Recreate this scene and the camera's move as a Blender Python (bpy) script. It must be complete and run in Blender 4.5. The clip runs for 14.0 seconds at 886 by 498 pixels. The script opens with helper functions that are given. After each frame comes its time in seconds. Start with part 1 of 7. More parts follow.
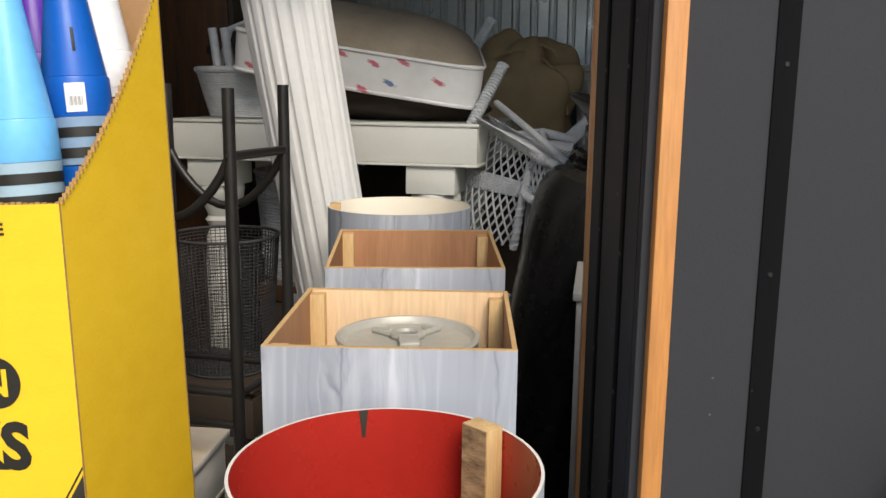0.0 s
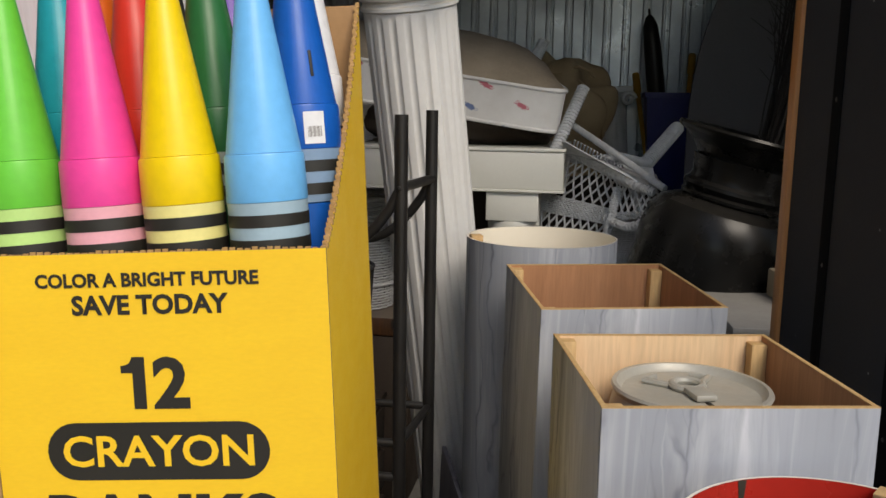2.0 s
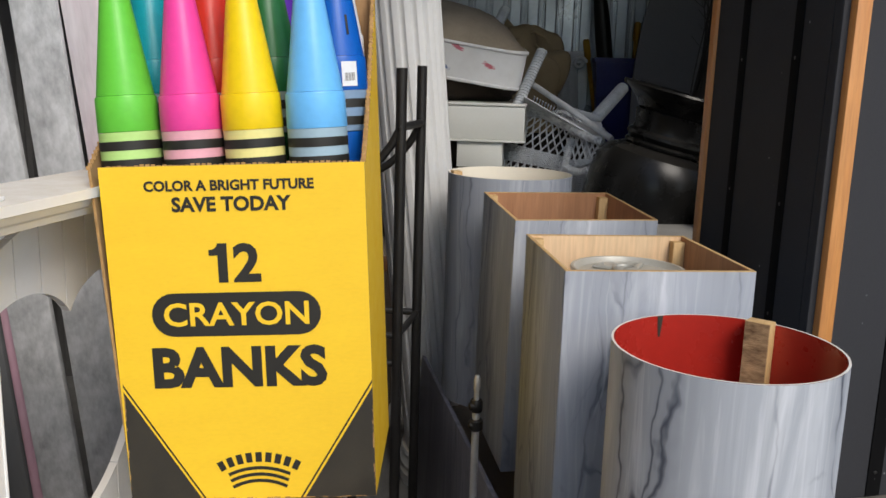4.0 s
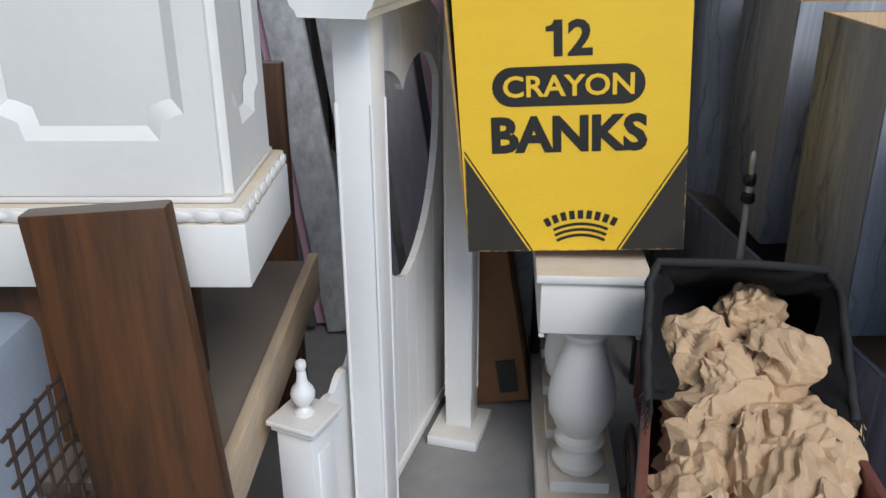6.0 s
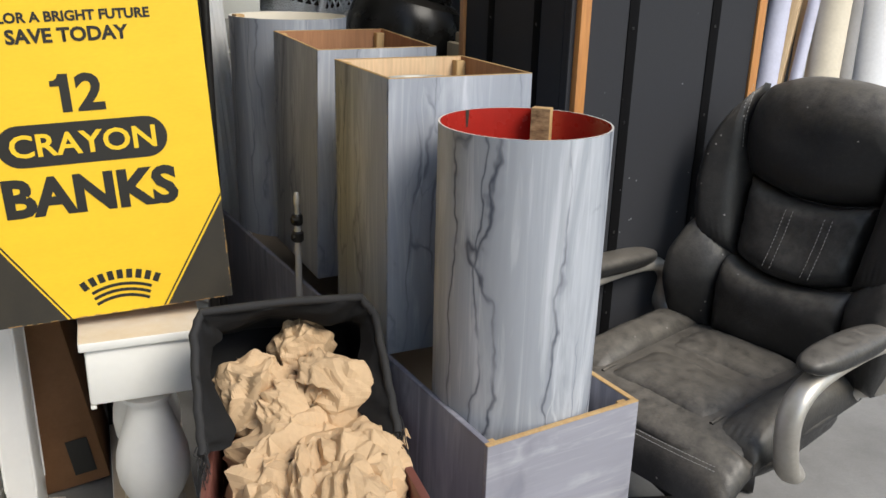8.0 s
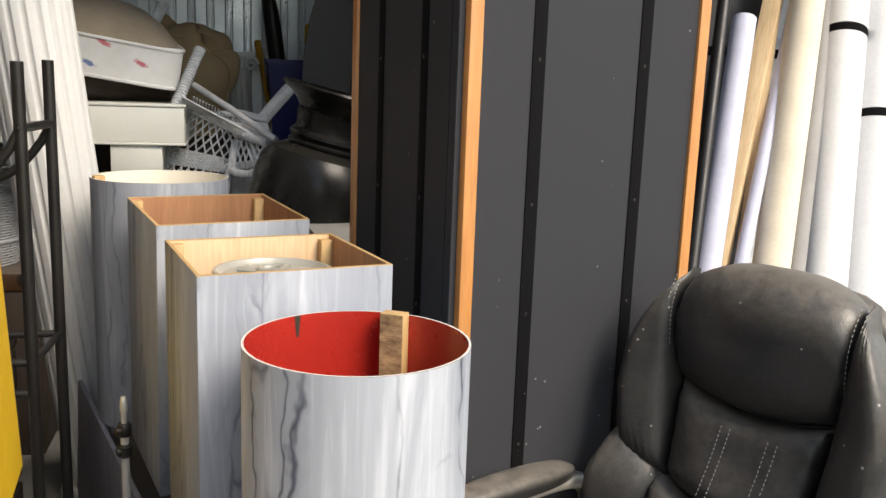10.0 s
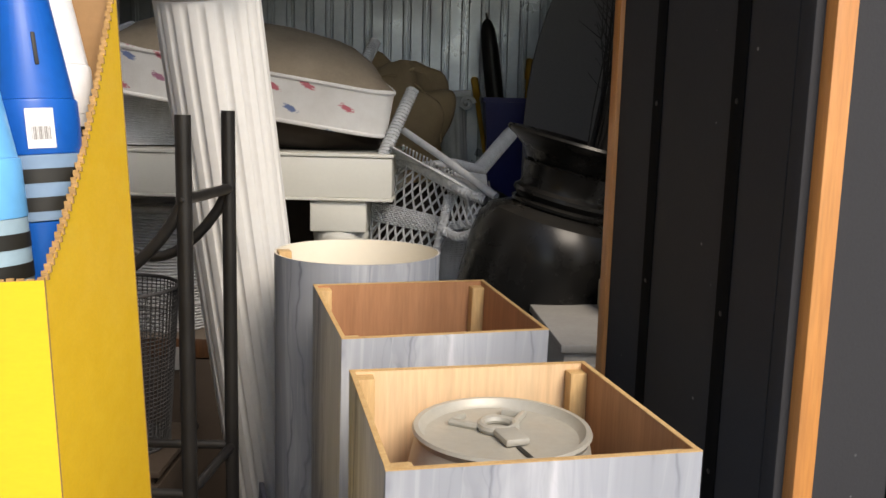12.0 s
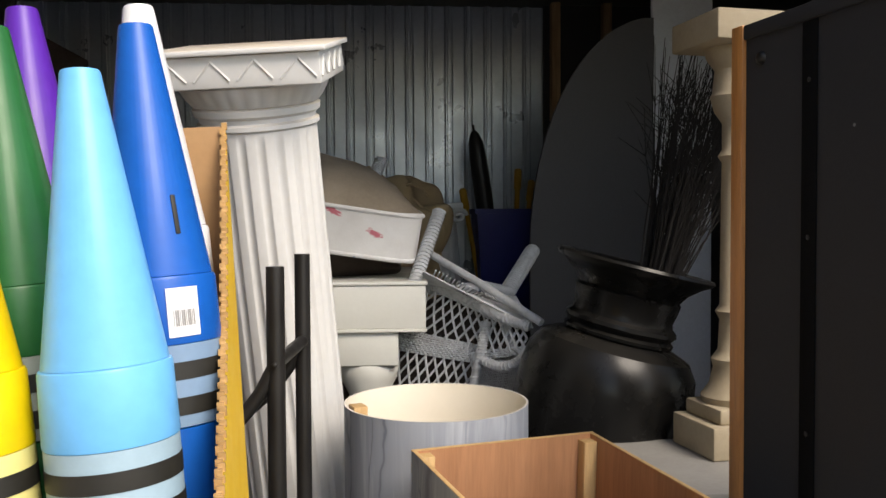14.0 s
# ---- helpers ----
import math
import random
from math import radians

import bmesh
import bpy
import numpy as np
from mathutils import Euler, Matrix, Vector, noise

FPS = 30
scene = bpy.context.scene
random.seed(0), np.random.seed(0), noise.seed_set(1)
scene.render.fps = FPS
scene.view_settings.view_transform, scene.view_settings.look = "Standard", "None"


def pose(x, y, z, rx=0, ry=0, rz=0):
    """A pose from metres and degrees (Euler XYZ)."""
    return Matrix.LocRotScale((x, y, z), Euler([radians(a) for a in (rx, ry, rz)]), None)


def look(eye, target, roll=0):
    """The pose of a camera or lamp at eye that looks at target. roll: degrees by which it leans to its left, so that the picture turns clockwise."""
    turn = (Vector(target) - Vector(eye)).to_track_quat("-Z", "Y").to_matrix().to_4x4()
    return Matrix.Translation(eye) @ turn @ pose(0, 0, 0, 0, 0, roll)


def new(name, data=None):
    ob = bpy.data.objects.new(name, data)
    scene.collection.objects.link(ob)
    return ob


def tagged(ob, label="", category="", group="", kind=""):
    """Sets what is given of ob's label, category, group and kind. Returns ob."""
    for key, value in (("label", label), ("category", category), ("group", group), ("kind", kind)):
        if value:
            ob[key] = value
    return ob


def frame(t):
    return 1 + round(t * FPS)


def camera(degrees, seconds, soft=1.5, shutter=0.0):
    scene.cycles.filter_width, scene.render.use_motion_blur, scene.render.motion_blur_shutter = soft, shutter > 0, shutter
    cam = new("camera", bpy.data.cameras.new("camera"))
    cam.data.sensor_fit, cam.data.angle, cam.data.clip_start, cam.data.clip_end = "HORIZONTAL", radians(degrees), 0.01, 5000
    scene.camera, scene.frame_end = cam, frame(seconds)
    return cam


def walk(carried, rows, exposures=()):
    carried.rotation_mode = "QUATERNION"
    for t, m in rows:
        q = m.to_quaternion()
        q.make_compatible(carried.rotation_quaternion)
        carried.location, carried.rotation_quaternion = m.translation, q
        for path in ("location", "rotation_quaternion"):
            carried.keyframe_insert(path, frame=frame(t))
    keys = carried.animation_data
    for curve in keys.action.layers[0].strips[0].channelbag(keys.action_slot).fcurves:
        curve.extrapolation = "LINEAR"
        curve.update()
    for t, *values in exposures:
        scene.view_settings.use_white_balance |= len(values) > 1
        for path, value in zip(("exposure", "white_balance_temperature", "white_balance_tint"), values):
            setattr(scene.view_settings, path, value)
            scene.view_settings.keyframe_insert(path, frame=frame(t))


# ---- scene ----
cam = camera(54.9, 14.0)
PATH = [
    (0, (0.467, 0.259, 1.739), (-0.013, 2.167, 1.376), 0.6),
    (0.5, (0.388, 0.262, 1.738), (-0.172, 2.15, 1.388), 1.9),
    (1, (0.235, 0.307, 1.751), (-0.426, 2.168, 1.437), 1.5),
    (1.5, (0.108, 0.319, 1.754), (-0.445, 2.212, 1.425), 1.2),
    (2, (-0.048, 0.266, 1.752), (-0.379, 2.212, 1.43), 0.9),
    (2.2, (-0.099, 0.239, 1.744), (-0.387, 2.194, 1.435), 0.9),
    (4.3, (-0.077, -0.217, 1.723), (-0.266, 1.731, 1.31), 1.6),
    (4.5, (-0.105, -0.241, 1.726), (-0.272, 1.705, 1.295), 1.5),
    (4.7, (-0.151, -0.266, 1.733), (-0.298, 1.671, 1.26), 1.4),
    (5, (-0.235, -0.309, 1.701), (-0.425, 1.612, 1.178), 0.7),
    (5.2, (-0.304, -0.341, 1.692), (-0.537, 1.557, 1.104), 0.2),
    (5.5, (-0.4, -0.394, 1.669), (-0.708, 1.47, 1.014), -0.3),
    (6, (-0.479, -0.46, 1.642), (-0.887, 1.345, 0.881), -0.4),
    (6.5, (-0.482, -0.488, 1.633), (-0.785, 1.335, 0.87), -0.2),
    (7, (-0.405, -0.492, 1.645), (-0.393, 1.378, 0.936), -0.2),
    (7.2, (-0.384, -0.486, 1.648), (-0.24, 1.382, 0.95), -0.1),
    (7.5, (-0.345, -0.481, 1.65), (-0.049, 1.375, 0.966), 0.3),
    (7.7, (-0.342, -0.475, 1.647), (0.069, 1.363, 0.973), 0.7),
    (9.8, (0.037, -0.178, 1.712), (0.552, 1.712, 1.304), 2.0),
    (10, (0.035, -0.125, 1.711), (0.512, 1.783, 1.348), 2.1),
    (10.2, (0.033, -0.045, 1.723), (0.489, 1.875, 1.397), 1.9),
    (10.5, (0.004, 0.055, 1.734), (0.401, 1.997, 1.47), 1.0),
    (11, (-0.015, 0.194, 1.735), (0.255, 2.154, 1.442), 0.5),
    (11.5, (0.011, 0.353, 1.746), (0.059, 2.332, 1.461), 0.6),
    (12, (0.026, 0.46, 1.748), (0.03, 2.437, 1.444), 1.5),
    (12.5, (-0.054, 0.546, 1.756), (0.134, 2.517, 1.474), 1.3),
    (13, (-0.184, 0.616, 1.781), (0.132, 2.581, 1.588), 0.2),
    (13.5, (-0.245, 0.651, 1.795), (0.074, 2.622, 1.687), 0.3),
    (14, (-0.253, 0.644, 1.809), (-0.114, 2.638, 1.74), -0.3),
]
EXPOSURES = [(0, 1.03, 7350, 10), (0.5, 0.75, 7150, 8), (1, 0.6, 7250, 6), (1.5, 0.55, 7300, 9), (2, 0.54, 7500, 11), (4.5, 0.67, 6750, 10), (5.5, 0.43, 6400, 10), (6.5, 0.1, 5900, 9), (7.5, 0.5, 6550, 8), (10, 1.33, 7600, 10), (12, 1.15, 7700, 12), (12.5, 1.22, 7700, 13), (13, 1.33, 7700, 12), (13.5, 1.33, 7700, 12), (14, 1.22, 7500, 12)]
walk(cam, [(t, look(eye, target, roll)) for t, eye, target, roll in PATH], EXPOSURES)


# ---- world and light ----
FLOOR = 0.25
world = bpy.data.worlds.new("world")
scene.world = world
world.use_nodes = True
wn, wl = world.node_tree.nodes, world.node_tree.links
wn.clear()
w_out, w_bg, w_sky = wn.new("ShaderNodeOutputWorld"), wn.new("ShaderNodeBackground"), wn.new("ShaderNodeTexSky")
w_sky.sky_type, w_sky.sun_disc = "NISHITA", False
w_sky.sun_elevation, w_sky.sun_rotation = radians(45), radians(146.3)
w_bg.inputs["Strength"].default_value = 0.118
wl.new(w_sky.outputs[0], w_bg.inputs[0])
wl.new(w_bg.outputs[0], w_out.inputs[0])
sun = new("sun", bpy.data.lights.new("sun", "SUN"))
sun.data.energy, sun.data.angle, sun.data.color = 1.8, radians(28), (1.0, 0.975, 0.94)
sun.matrix_world = look((2.8, -4.2, 5.05), (0, 0, 0))


# ---- materials ----
def nodes_of(name):
    m = bpy.data.materials.new(name)
    m.use_nodes = True
    return m, m.node_tree.nodes, m.node_tree.links, m.node_tree.nodes["Principled BSDF"]


def coords(n, l, scale=(1, 1, 1), lean=0.0):
    tc, mp = n.new("ShaderNodeTexCoord"), n.new("ShaderNodeMapping")
    mp.inputs["Scale"].default_value = scale
    mp.inputs["Rotation"].default_value = (radians(lean), radians(lean), 0)
    l.new(tc.outputs["Object"], mp.inputs["Vector"])
    return mp.outputs[0]


def noise_tex(n, l, vec, scale, detail=5.0, rough=0.6, dist=0.0):
    t = n.new("ShaderNodeTexNoise")
    t.inputs["Scale"].default_value, t.inputs["Detail"].default_value = scale, detail
    t.inputs["Roughness"].default_value, t.inputs["Distortion"].default_value = rough, dist
    l.new(vec, t.inputs["Vector"])
    return t.outputs["Fac"]


def ramp(n, l, fac, a, b):
    r = n.new("ShaderNodeMapRange")
    r.inputs["From Min"].default_value, r.inputs["From Max"].default_value = a, b
    l.new(fac, r.inputs["Value"])
    return r.outputs[0]


def mixc(n, l, fac, a, b, blend="MIX"):
    m = n.new("ShaderNodeMix")
    m.data_type, m.blend_type = "RGBA", blend
    for s, v in ((m.inputs[0], fac), (m.inputs[6], a), (m.inputs[7], b)):
        if isinstance(v, (int, float)):
            s.default_value = v
        elif isinstance(v, tuple):
            s.default_value = (*v, 1)
        else:
            l.new(v, s)
    return m.outputs[2]


def bumped(n, l, bsdf, height, strength, dist=0.002):
    b = n.new("ShaderNodeBump")
    b.inputs["Strength"].default_value, b.inputs["Distance"].default_value = strength, dist
    l.new(height, b.inputs["Height"])
    l.new(b.outputs[0], bsdf.inputs["Normal"])


def mat(name, c, c2=None, rough=0.5, metal=0.0, scale=6.0, grain=90.0, bump=0.15, stretch=(1, 1, 1), dust=None, dust_amount=0.6,
        specks=None, cover=0.5, spec=0.5, fleck=0.09, film=0.0, even=0.32, rise=0.45):
    """A surface with broad stains from c to c2, fine grain, and if wanted settled dust and pale specks."""
    m, n, l, b = nodes_of(name)
    c2 = c2 or tuple(v * 0.82 for v in c)
    v = coords(n, l, stretch)
    big = ramp(n, l, noise_tex(n, l, v, scale, 6, 0.65), cover - 0.2, cover + 0.25)
    fine = noise_tex(n, l, v, grain, 3, 0.6)
    col = mixc(n, l, big, c, c2)
    col = mixc(n, l, ramp(n, l, fine, 0.3, 0.75), col, mixc(n, l, fleck, col, (0.0, 0.0, 0.0)))
    rg = n.new("ShaderNodeMapRange")
    rg.inputs["To Min"].default_value, rg.inputs["To Max"].default_value = max(rough - 0.1, 0.05), min(rough + 0.15, 1)
    l.new(big, rg.inputs["Value"])
    rsock = rg.outputs[0]
    if dust:
        g, sep = n.new("ShaderNodeNewGeometry"), n.new("ShaderNodeSeparateXYZ")
        l.new(g.outputs["Normal"], sep.inputs[0])
        up = ramp(n, l, sep.outputs["Z"], rise, 0.98)
        patchy = ramp(n, l, noise_tex(n, l, v, scale * 1.7, 7, 0.7), even, 0.68)
        mm = n.new("ShaderNodeMath")
        mm.operation = "MULTIPLY"
        l.new(up, mm.inputs[0])
        l.new(patchy, mm.inputs[1])
        m2 = n.new("ShaderNodeMath")
        m2.operation = "MULTIPLY"
        m2.inputs[1].default_value = dust_amount
        if film:
            fm = n.new("ShaderNodeMath")
            fm.operation = "MULTIPLY_ADD"
            fm.inputs[1].default_value = film
            l.new(ramp(n, l, noise_tex(n, l, v, scale * 2.6, 8, 0.75), 0.5, 0.8), fm.inputs[0])
            l.new(mm.outputs[0], fm.inputs[2])
            l.new(fm.outputs[0], m2.inputs[0])
        else:
            l.new(mm.outputs[0], m2.inputs[0])
        col = mixc(n, l, m2.outputs[0], col, dust)
        rm = n.new("ShaderNodeMath")
        rm.operation = "MAXIMUM"
        l.new(rsock, rm.inputs[0])
        l.new(m2.outputs[0], rm.inputs[1])
        rsock = rm.outputs[0]
    if specks:
        vo = n.new("ShaderNodeTexVoronoi")
        vo.inputs["Scale"].default_value = 27
        l.new(v, vo.inputs["Vector"])
        s1 = ramp(n, l, vo.outputs["Distance"], 0.085, 0.05)
        gate = ramp(n, l, noise_tex(n, l, v, 3.3, 2), 0.52, 0.58)
        ms = n.new("ShaderNodeMath")
        ms.operation = "MULTIPLY"
        l.new(s1, ms.inputs[0])
        l.new(gate, ms.inputs[1])
        col = mixc(n, l, ms.outputs[0], col, specks)
    l.new(col, b.inputs["Base Color"])
    l.new(rsock, b.inputs["Roughness"])
    b.inputs["Metallic"].default_value = metal
    b.inputs["Specular IOR Level"].default_value = spec
    if bump:
        bumped(n, l, b, fine, bump)
    return m


def wood(name, c, c2, axis=2, freq=26.0, rough=0.6, bump=0.2, knots=0.0, dust=None, dust_amount=0.5):
    """Sawn wood or plywood, its grain along the axis."""
    m, n, l, b = nodes_of(name)
    s = [1.0, 1.0, 1.0]
    s[axis] = 0.07
    v = coords(n, l, tuple(s))
    grain = noise_tex(n, l, v, freq, 6, 0.7, 0.6)
    fine = noise_tex(n, l, v, freq * 7, 3, 0.6)
    broad = noise_tex(n, l, coords(n, l), 3.5, 3)
    col = mixc(n, l, ramp(n, l, grain, 0.34, 0.68), c, c2)
    col = mixc(n, l, ramp(n, l, fine, 0.35, 0.8), col, mixc(n, l, 0.25, col, (0.02, 0.012, 0.006)))
    col = mixc(n, l, ramp(n, l, broad, 0.4, 0.75), col, mixc(n, l, 0.22, col, (0.05, 0.03, 0.015)))
    if knots:
        vo = n.new("ShaderNodeTexVoronoi")
        vo.inputs["Scale"].default_value = 5
        sk = [1.6, 1.6, 1.6]
        sk[axis] = 0.8
        l.new(coords(n, l, tuple(sk)), vo.inputs["Vector"])
        col = mixc(n, l, ramp(n, l, vo.outputs["Distance"], 0.13, 0.07), col, tuple(x * knots for x in c2))
    if dust:
        g, sep = n.new("ShaderNodeNewGeometry"), n.new("ShaderNodeSeparateXYZ")
        l.new(g.outputs["Normal"], sep.inputs[0])
        mm = n.new("ShaderNodeMath")
        mm.operation = "MULTIPLY"
        mm.inputs[1].default_value = dust_amount
        l.new(ramp(n, l, sep.outputs["Z"], 0.5, 0.95), mm.inputs[0])
        col = mixc(n, l, mm.outputs[0], col, dust)
    l.new(col, b.inputs["Base Color"])
    b.inputs["Roughness"].default_value = rough
    bumped(n, l, b, grain, bump, 0.001)
    return m


def marble_paint(name, ground, vein, pale, freq=3.2, bold=1.0, level=False):
    """Hand-painted marbling on boards: soft upright streaks with a few dark and light veins."""
    m, n, l, b = nodes_of(name)
    v = coords(n, l, (0.3, 1.0, 1.3) if level else (1.0, 1.0, 0.16))
    soft = noise_tex(n, l, v, 9, 5, 0.6, 1.2)
    broad = noise_tex(n, l, v, 3, 3, 0.5, 0.5)
    col = mixc(n, l, ramp(n, l, broad, 0.35, 0.7), ground, tuple(x * 0.72 for x in ground))
    col = mixc(n, l, ramp(n, l, soft, 0.5, 0.75), col, pale)
    vv = coords(n, l, (1.0, 1.0, 0.22))
    brush = noise_tex(n, l, coords(n, l, (0.06, 1.0, 1.0) if level else (1.0, 1.0, 0.05)), 46, 3, 0.55, 1.6)
    col = mixc(n, l, ramp(n, l, brush, 0.5, 0.95), col, tuple(x * 0.78 for x in ground))
    col = mixc(n, l, ramp(n, l, brush, 0.44, 0.1), col, tuple(x * 0.9 for x in pale))

    def mul(a, c):
        q = n.new("ShaderNodeMath")
        q.operation = "MULTIPLY"
        l.new(a, q.inputs[0])
        if isinstance(c, float):
            q.inputs[1].default_value = c
        else:
            l.new(c, q.inputs[1])
        return q.outputs[0]

    def veins(scale, tall, warp, width):
        """Edges of tall cells, bent by noise: meandering upright lines."""
        base = coords(n, l, (0.3, 1.0, 0.9) if level else (1.0, 1.0, tall), 0.0 if level else 2.6)
        w = n.new("ShaderNodeTexNoise")
        w.inputs["Scale"].default_value, w.inputs["Detail"].default_value = 6.0, 4.0
        w.inputs["Roughness"].default_value = 0.5
        l.new(coords(n, l, (1.0, 1.0, 0.6)), w.inputs["Vector"])
        off = n.new("ShaderNodeVectorMath")
        off.operation = "MULTIPLY_ADD"
        off.inputs[1].default_value = (warp, warp, warp * 0.3)
        l.new(w.outputs["Color"], off.inputs[0])
        l.new(base, off.inputs[2])
        vo = n.new("ShaderNodeTexVoronoi")
        vo.feature = "DISTANCE_TO_EDGE"
        vo.inputs["Scale"].default_value = scale
        l.new(off.outputs[0], vo.inputs["Vector"])
        rag = n.new("ShaderNodeMath")
        rag.operation = "MULTIPLY_ADD"
        rag.inputs[1].default_value = width * 1.5
        l.new(noise_tex(n, l, coords(n, l, (1, 1, 0.22)), 20, 2, 0.5, 0.6), rag.inputs[0])
        l.new(vo.outputs["Distance"], rag.inputs[2])
        return ramp(n, l, rag.outputs[0], width * 1.65, width * 0.75)

    gate = ramp(n, l, noise_tex(n, l, coords(n, l, (1, 1, 0.5)), 6, 3), 0.38, 0.54)
    gate2 = ramp(n, l, noise_tex(n, l, coords(n, l, (1, 1, 0.4)), 4.3, 3), 0.5, 0.66)
    col = mixc(n, l, mul(mul(veins(freq * 1.6, 0.1, 0.13, 0.07), gate), 0.2 * bold), col, vein)
    col = mixc(n, l, mul(mul(veins(freq * 1.6, 0.1, 0.13, 0.026), gate), 0.7 * bold), col, vein)
    col = mixc(n, l, mul(mul(veins(freq * 2.9, 0.1, 0.09, 0.035), gate2), 0.75), col, pale)
    col = mixc(n, l, mul(mul(veins(freq * 3.3, 0.12, 0.12, 0.02), gate2), 0.6 * bold), col, vein)
    l.new(col, b.inputs["Base Color"])
    b.inputs["Roughness"].default_value = 0.62
    bumped(n, l, b, noise_tex(n, l, vv, 60, 4), 0.12, 0.001)
    return m


def ticking(name):
    """Pale mattress cloth with small scattered coloured marks."""
    m, n, l, b = nodes_of(name)
    vo = n.new("ShaderNodeTexVoronoi")
    vo.inputs["Scale"].default_value = 15
    vo.voronoi_dimensions = "2D"
    sx, cx = n.new("ShaderNodeSeparateXYZ"), n.new("ShaderNodeCombineXYZ")
    l.new(coords(n, l, (0.75, 1.0, 1.25)), sx.inputs[0])
    l.new(sx.outputs["X"], cx.inputs["X"])
    l.new(sx.outputs["Z"], cx.inputs["Y"])
    turn = n.new("ShaderNodeMapping")
    turn.vector_type = "TEXTURE"
    turn.inputs["Rotation"].default_value = (0, 0, radians(-38))
    turn.inputs["Scale"].default_value = (1.7, 0.85, 1)
    l.new(cx.outputs[0], turn.inputs["Vector"])
    l.new(turn.outputs[0], vo.inputs["Vector"])
    d = n.new("ShaderNodeMath")
    d.operation = "ADD"
    l.new(vo.outputs["Distance"], d.inputs[0])
    l.new(ramp(n, l, noise_tex(n, l, coords(n, l, (1, 1, 2)), 90, 4), -0.5, 2.2), d.inputs[1])
    sep = n.new("ShaderNodeSeparateColor")
    l.new(vo.outputs["Color"], sep.inputs[0])
    tint = mixc(n, l, ramp(n, l, sep.outputs[0], 0.6, 0.65), (0.6, 0.17, 0.21), (0.17, 0.23, 0.42))
    keep = ramp(n, l, sep.outputs[1], 0.1, 0.12)
    mk = n.new("ShaderNodeMath")
    mk.operation = "MULTIPLY"
    l.new(ramp(n, l, d.outputs[0], 0.57, 0.5), mk.inputs[0])
    l.new(keep, mk.inputs[1])
    base = mixc(n, l, ramp(n, l, noise_tex(n, l, coords(n, l), 7), 0.4, 0.75), (0.84, 0.83, 0.81), (0.72, 0.7, 0.67))
    l.new(mixc(n, l, mk.outputs[0], base, tint), b.inputs["Base Color"])
    b.inputs["Roughness"].default_value = 0.9
    bumped(n, l, b, noise_tex(n, l, coords(n, l), 180, 2), 0.2)
    return m


M = {}
M["concrete"] = mat("concrete", (0.31, 0.3, 0.285), (0.19, 0.185, 0.175), 0.85, scale=2.2, grain=120, bump=0.3)
M["steel_wall"] = mat("galvanised_steel", (0.37, 0.41, 0.46), (0.3, 0.34, 0.39), 0.33, 0.55, scale=3, grain=30, bump=0.03)
M["white_siding"] = mat("white_siding", (0.55, 0.57, 0.6), (0.47, 0.5, 0.54), 0.5, scale=2.5, grain=60, bump=0.03)
M["dark_ceiling"] = mat("ceiling_boards", (0.16, 0.15, 0.14), (0.1, 0.095, 0.09), 0.8, scale=2)
M["yellow_card"] = mat("yellow_printed_card", (0.9, 0.575, 0.028), (0.86, 0.53, 0.023), 0.5, scale=9, grain=140, bump=0.08, fleck=0.06, stretch=(0.5, 1, 1.6))
M["brown_card"] = mat("corrugated_cardboard", (0.42, 0.25, 0.12), (0.35, 0.2, 0.09), 0.85, scale=5, grain=100, bump=0.15)
M["carton_card"] = mat("dark_brown_carton", (0.22, 0.105, 0.045), (0.16, 0.075, 0.03), 0.8, scale=5, grain=100, bump=0.15)
M["kraft_edge"] = mat("torn_cardboard_edge", (0.5, 0.3, 0.12), (0.3, 0.17, 0.06), 0.9, scale=60, grain=220, bump=0.5)
M["black_print"] = mat("black_print", (0.014, 0.013, 0.01), (0.021, 0.019, 0.015), 0.55, scale=7, grain=160, bump=0.04)
M["dark_board"] = mat("worn_black_print", (0.02, 0.0175, 0.013), (0.045, 0.037, 0.025), 0.6, scale=9, grain=160, bump=0.05)
M["marble"] = marble_paint("marbled_paint", (0.31, 0.335, 0.385), (0.1, 0.115, 0.15), (0.48, 0.5, 0.545), 5.2, 1.0)
M["marble_cyl"] = marble_paint("marbled_paint_bold", (0.36, 0.385, 0.43), (0.055, 0.065, 0.09), (0.58, 0.6, 0.64), 5.0, 1.4)
# darkened marbling: shade of the trough's sides put into the colour
M["marble_shaded"] = marble_paint("marbled_paint_shaded", (0.19, 0.19, 0.23), (0.09, 0.09, 0.12), (0.29, 0.29, 0.33), 2.2, 0.7)
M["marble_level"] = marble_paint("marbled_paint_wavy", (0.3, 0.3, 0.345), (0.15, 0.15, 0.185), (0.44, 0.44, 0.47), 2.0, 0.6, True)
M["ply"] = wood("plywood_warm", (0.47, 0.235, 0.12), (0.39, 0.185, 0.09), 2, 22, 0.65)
# brighter copy of the plywood, for inner faces that catch the light
M["ply_lit"] = wood("plywood_lit", (0.8, 0.58, 0.36), (0.72, 0.48, 0.28), 2, 20, 0.65)
M["pine"] = wood("pine_block", (0.62, 0.42, 0.2), (0.5, 0.3, 0.12), 2, 60, 0.6)
M["raw_timber"] = wood("raw_timber_length", (0.68, 0.52, 0.32), (0.54, 0.37, 0.2), 2, 40, 0.65)
M["pine_bark"] = wood("pine_block_stained", (0.55, 0.36, 0.19), (0.3, 0.16, 0.07), 2, 40, 0.7)
M["bark_face"] = mat("scorched_pine_face", (0.56, 0.38, 0.2), (0.07, 0.032, 0.014), 0.8, scale=26, grain=150, bump=0.5, stretch=(1, 1, 2.6), cover=0.52)
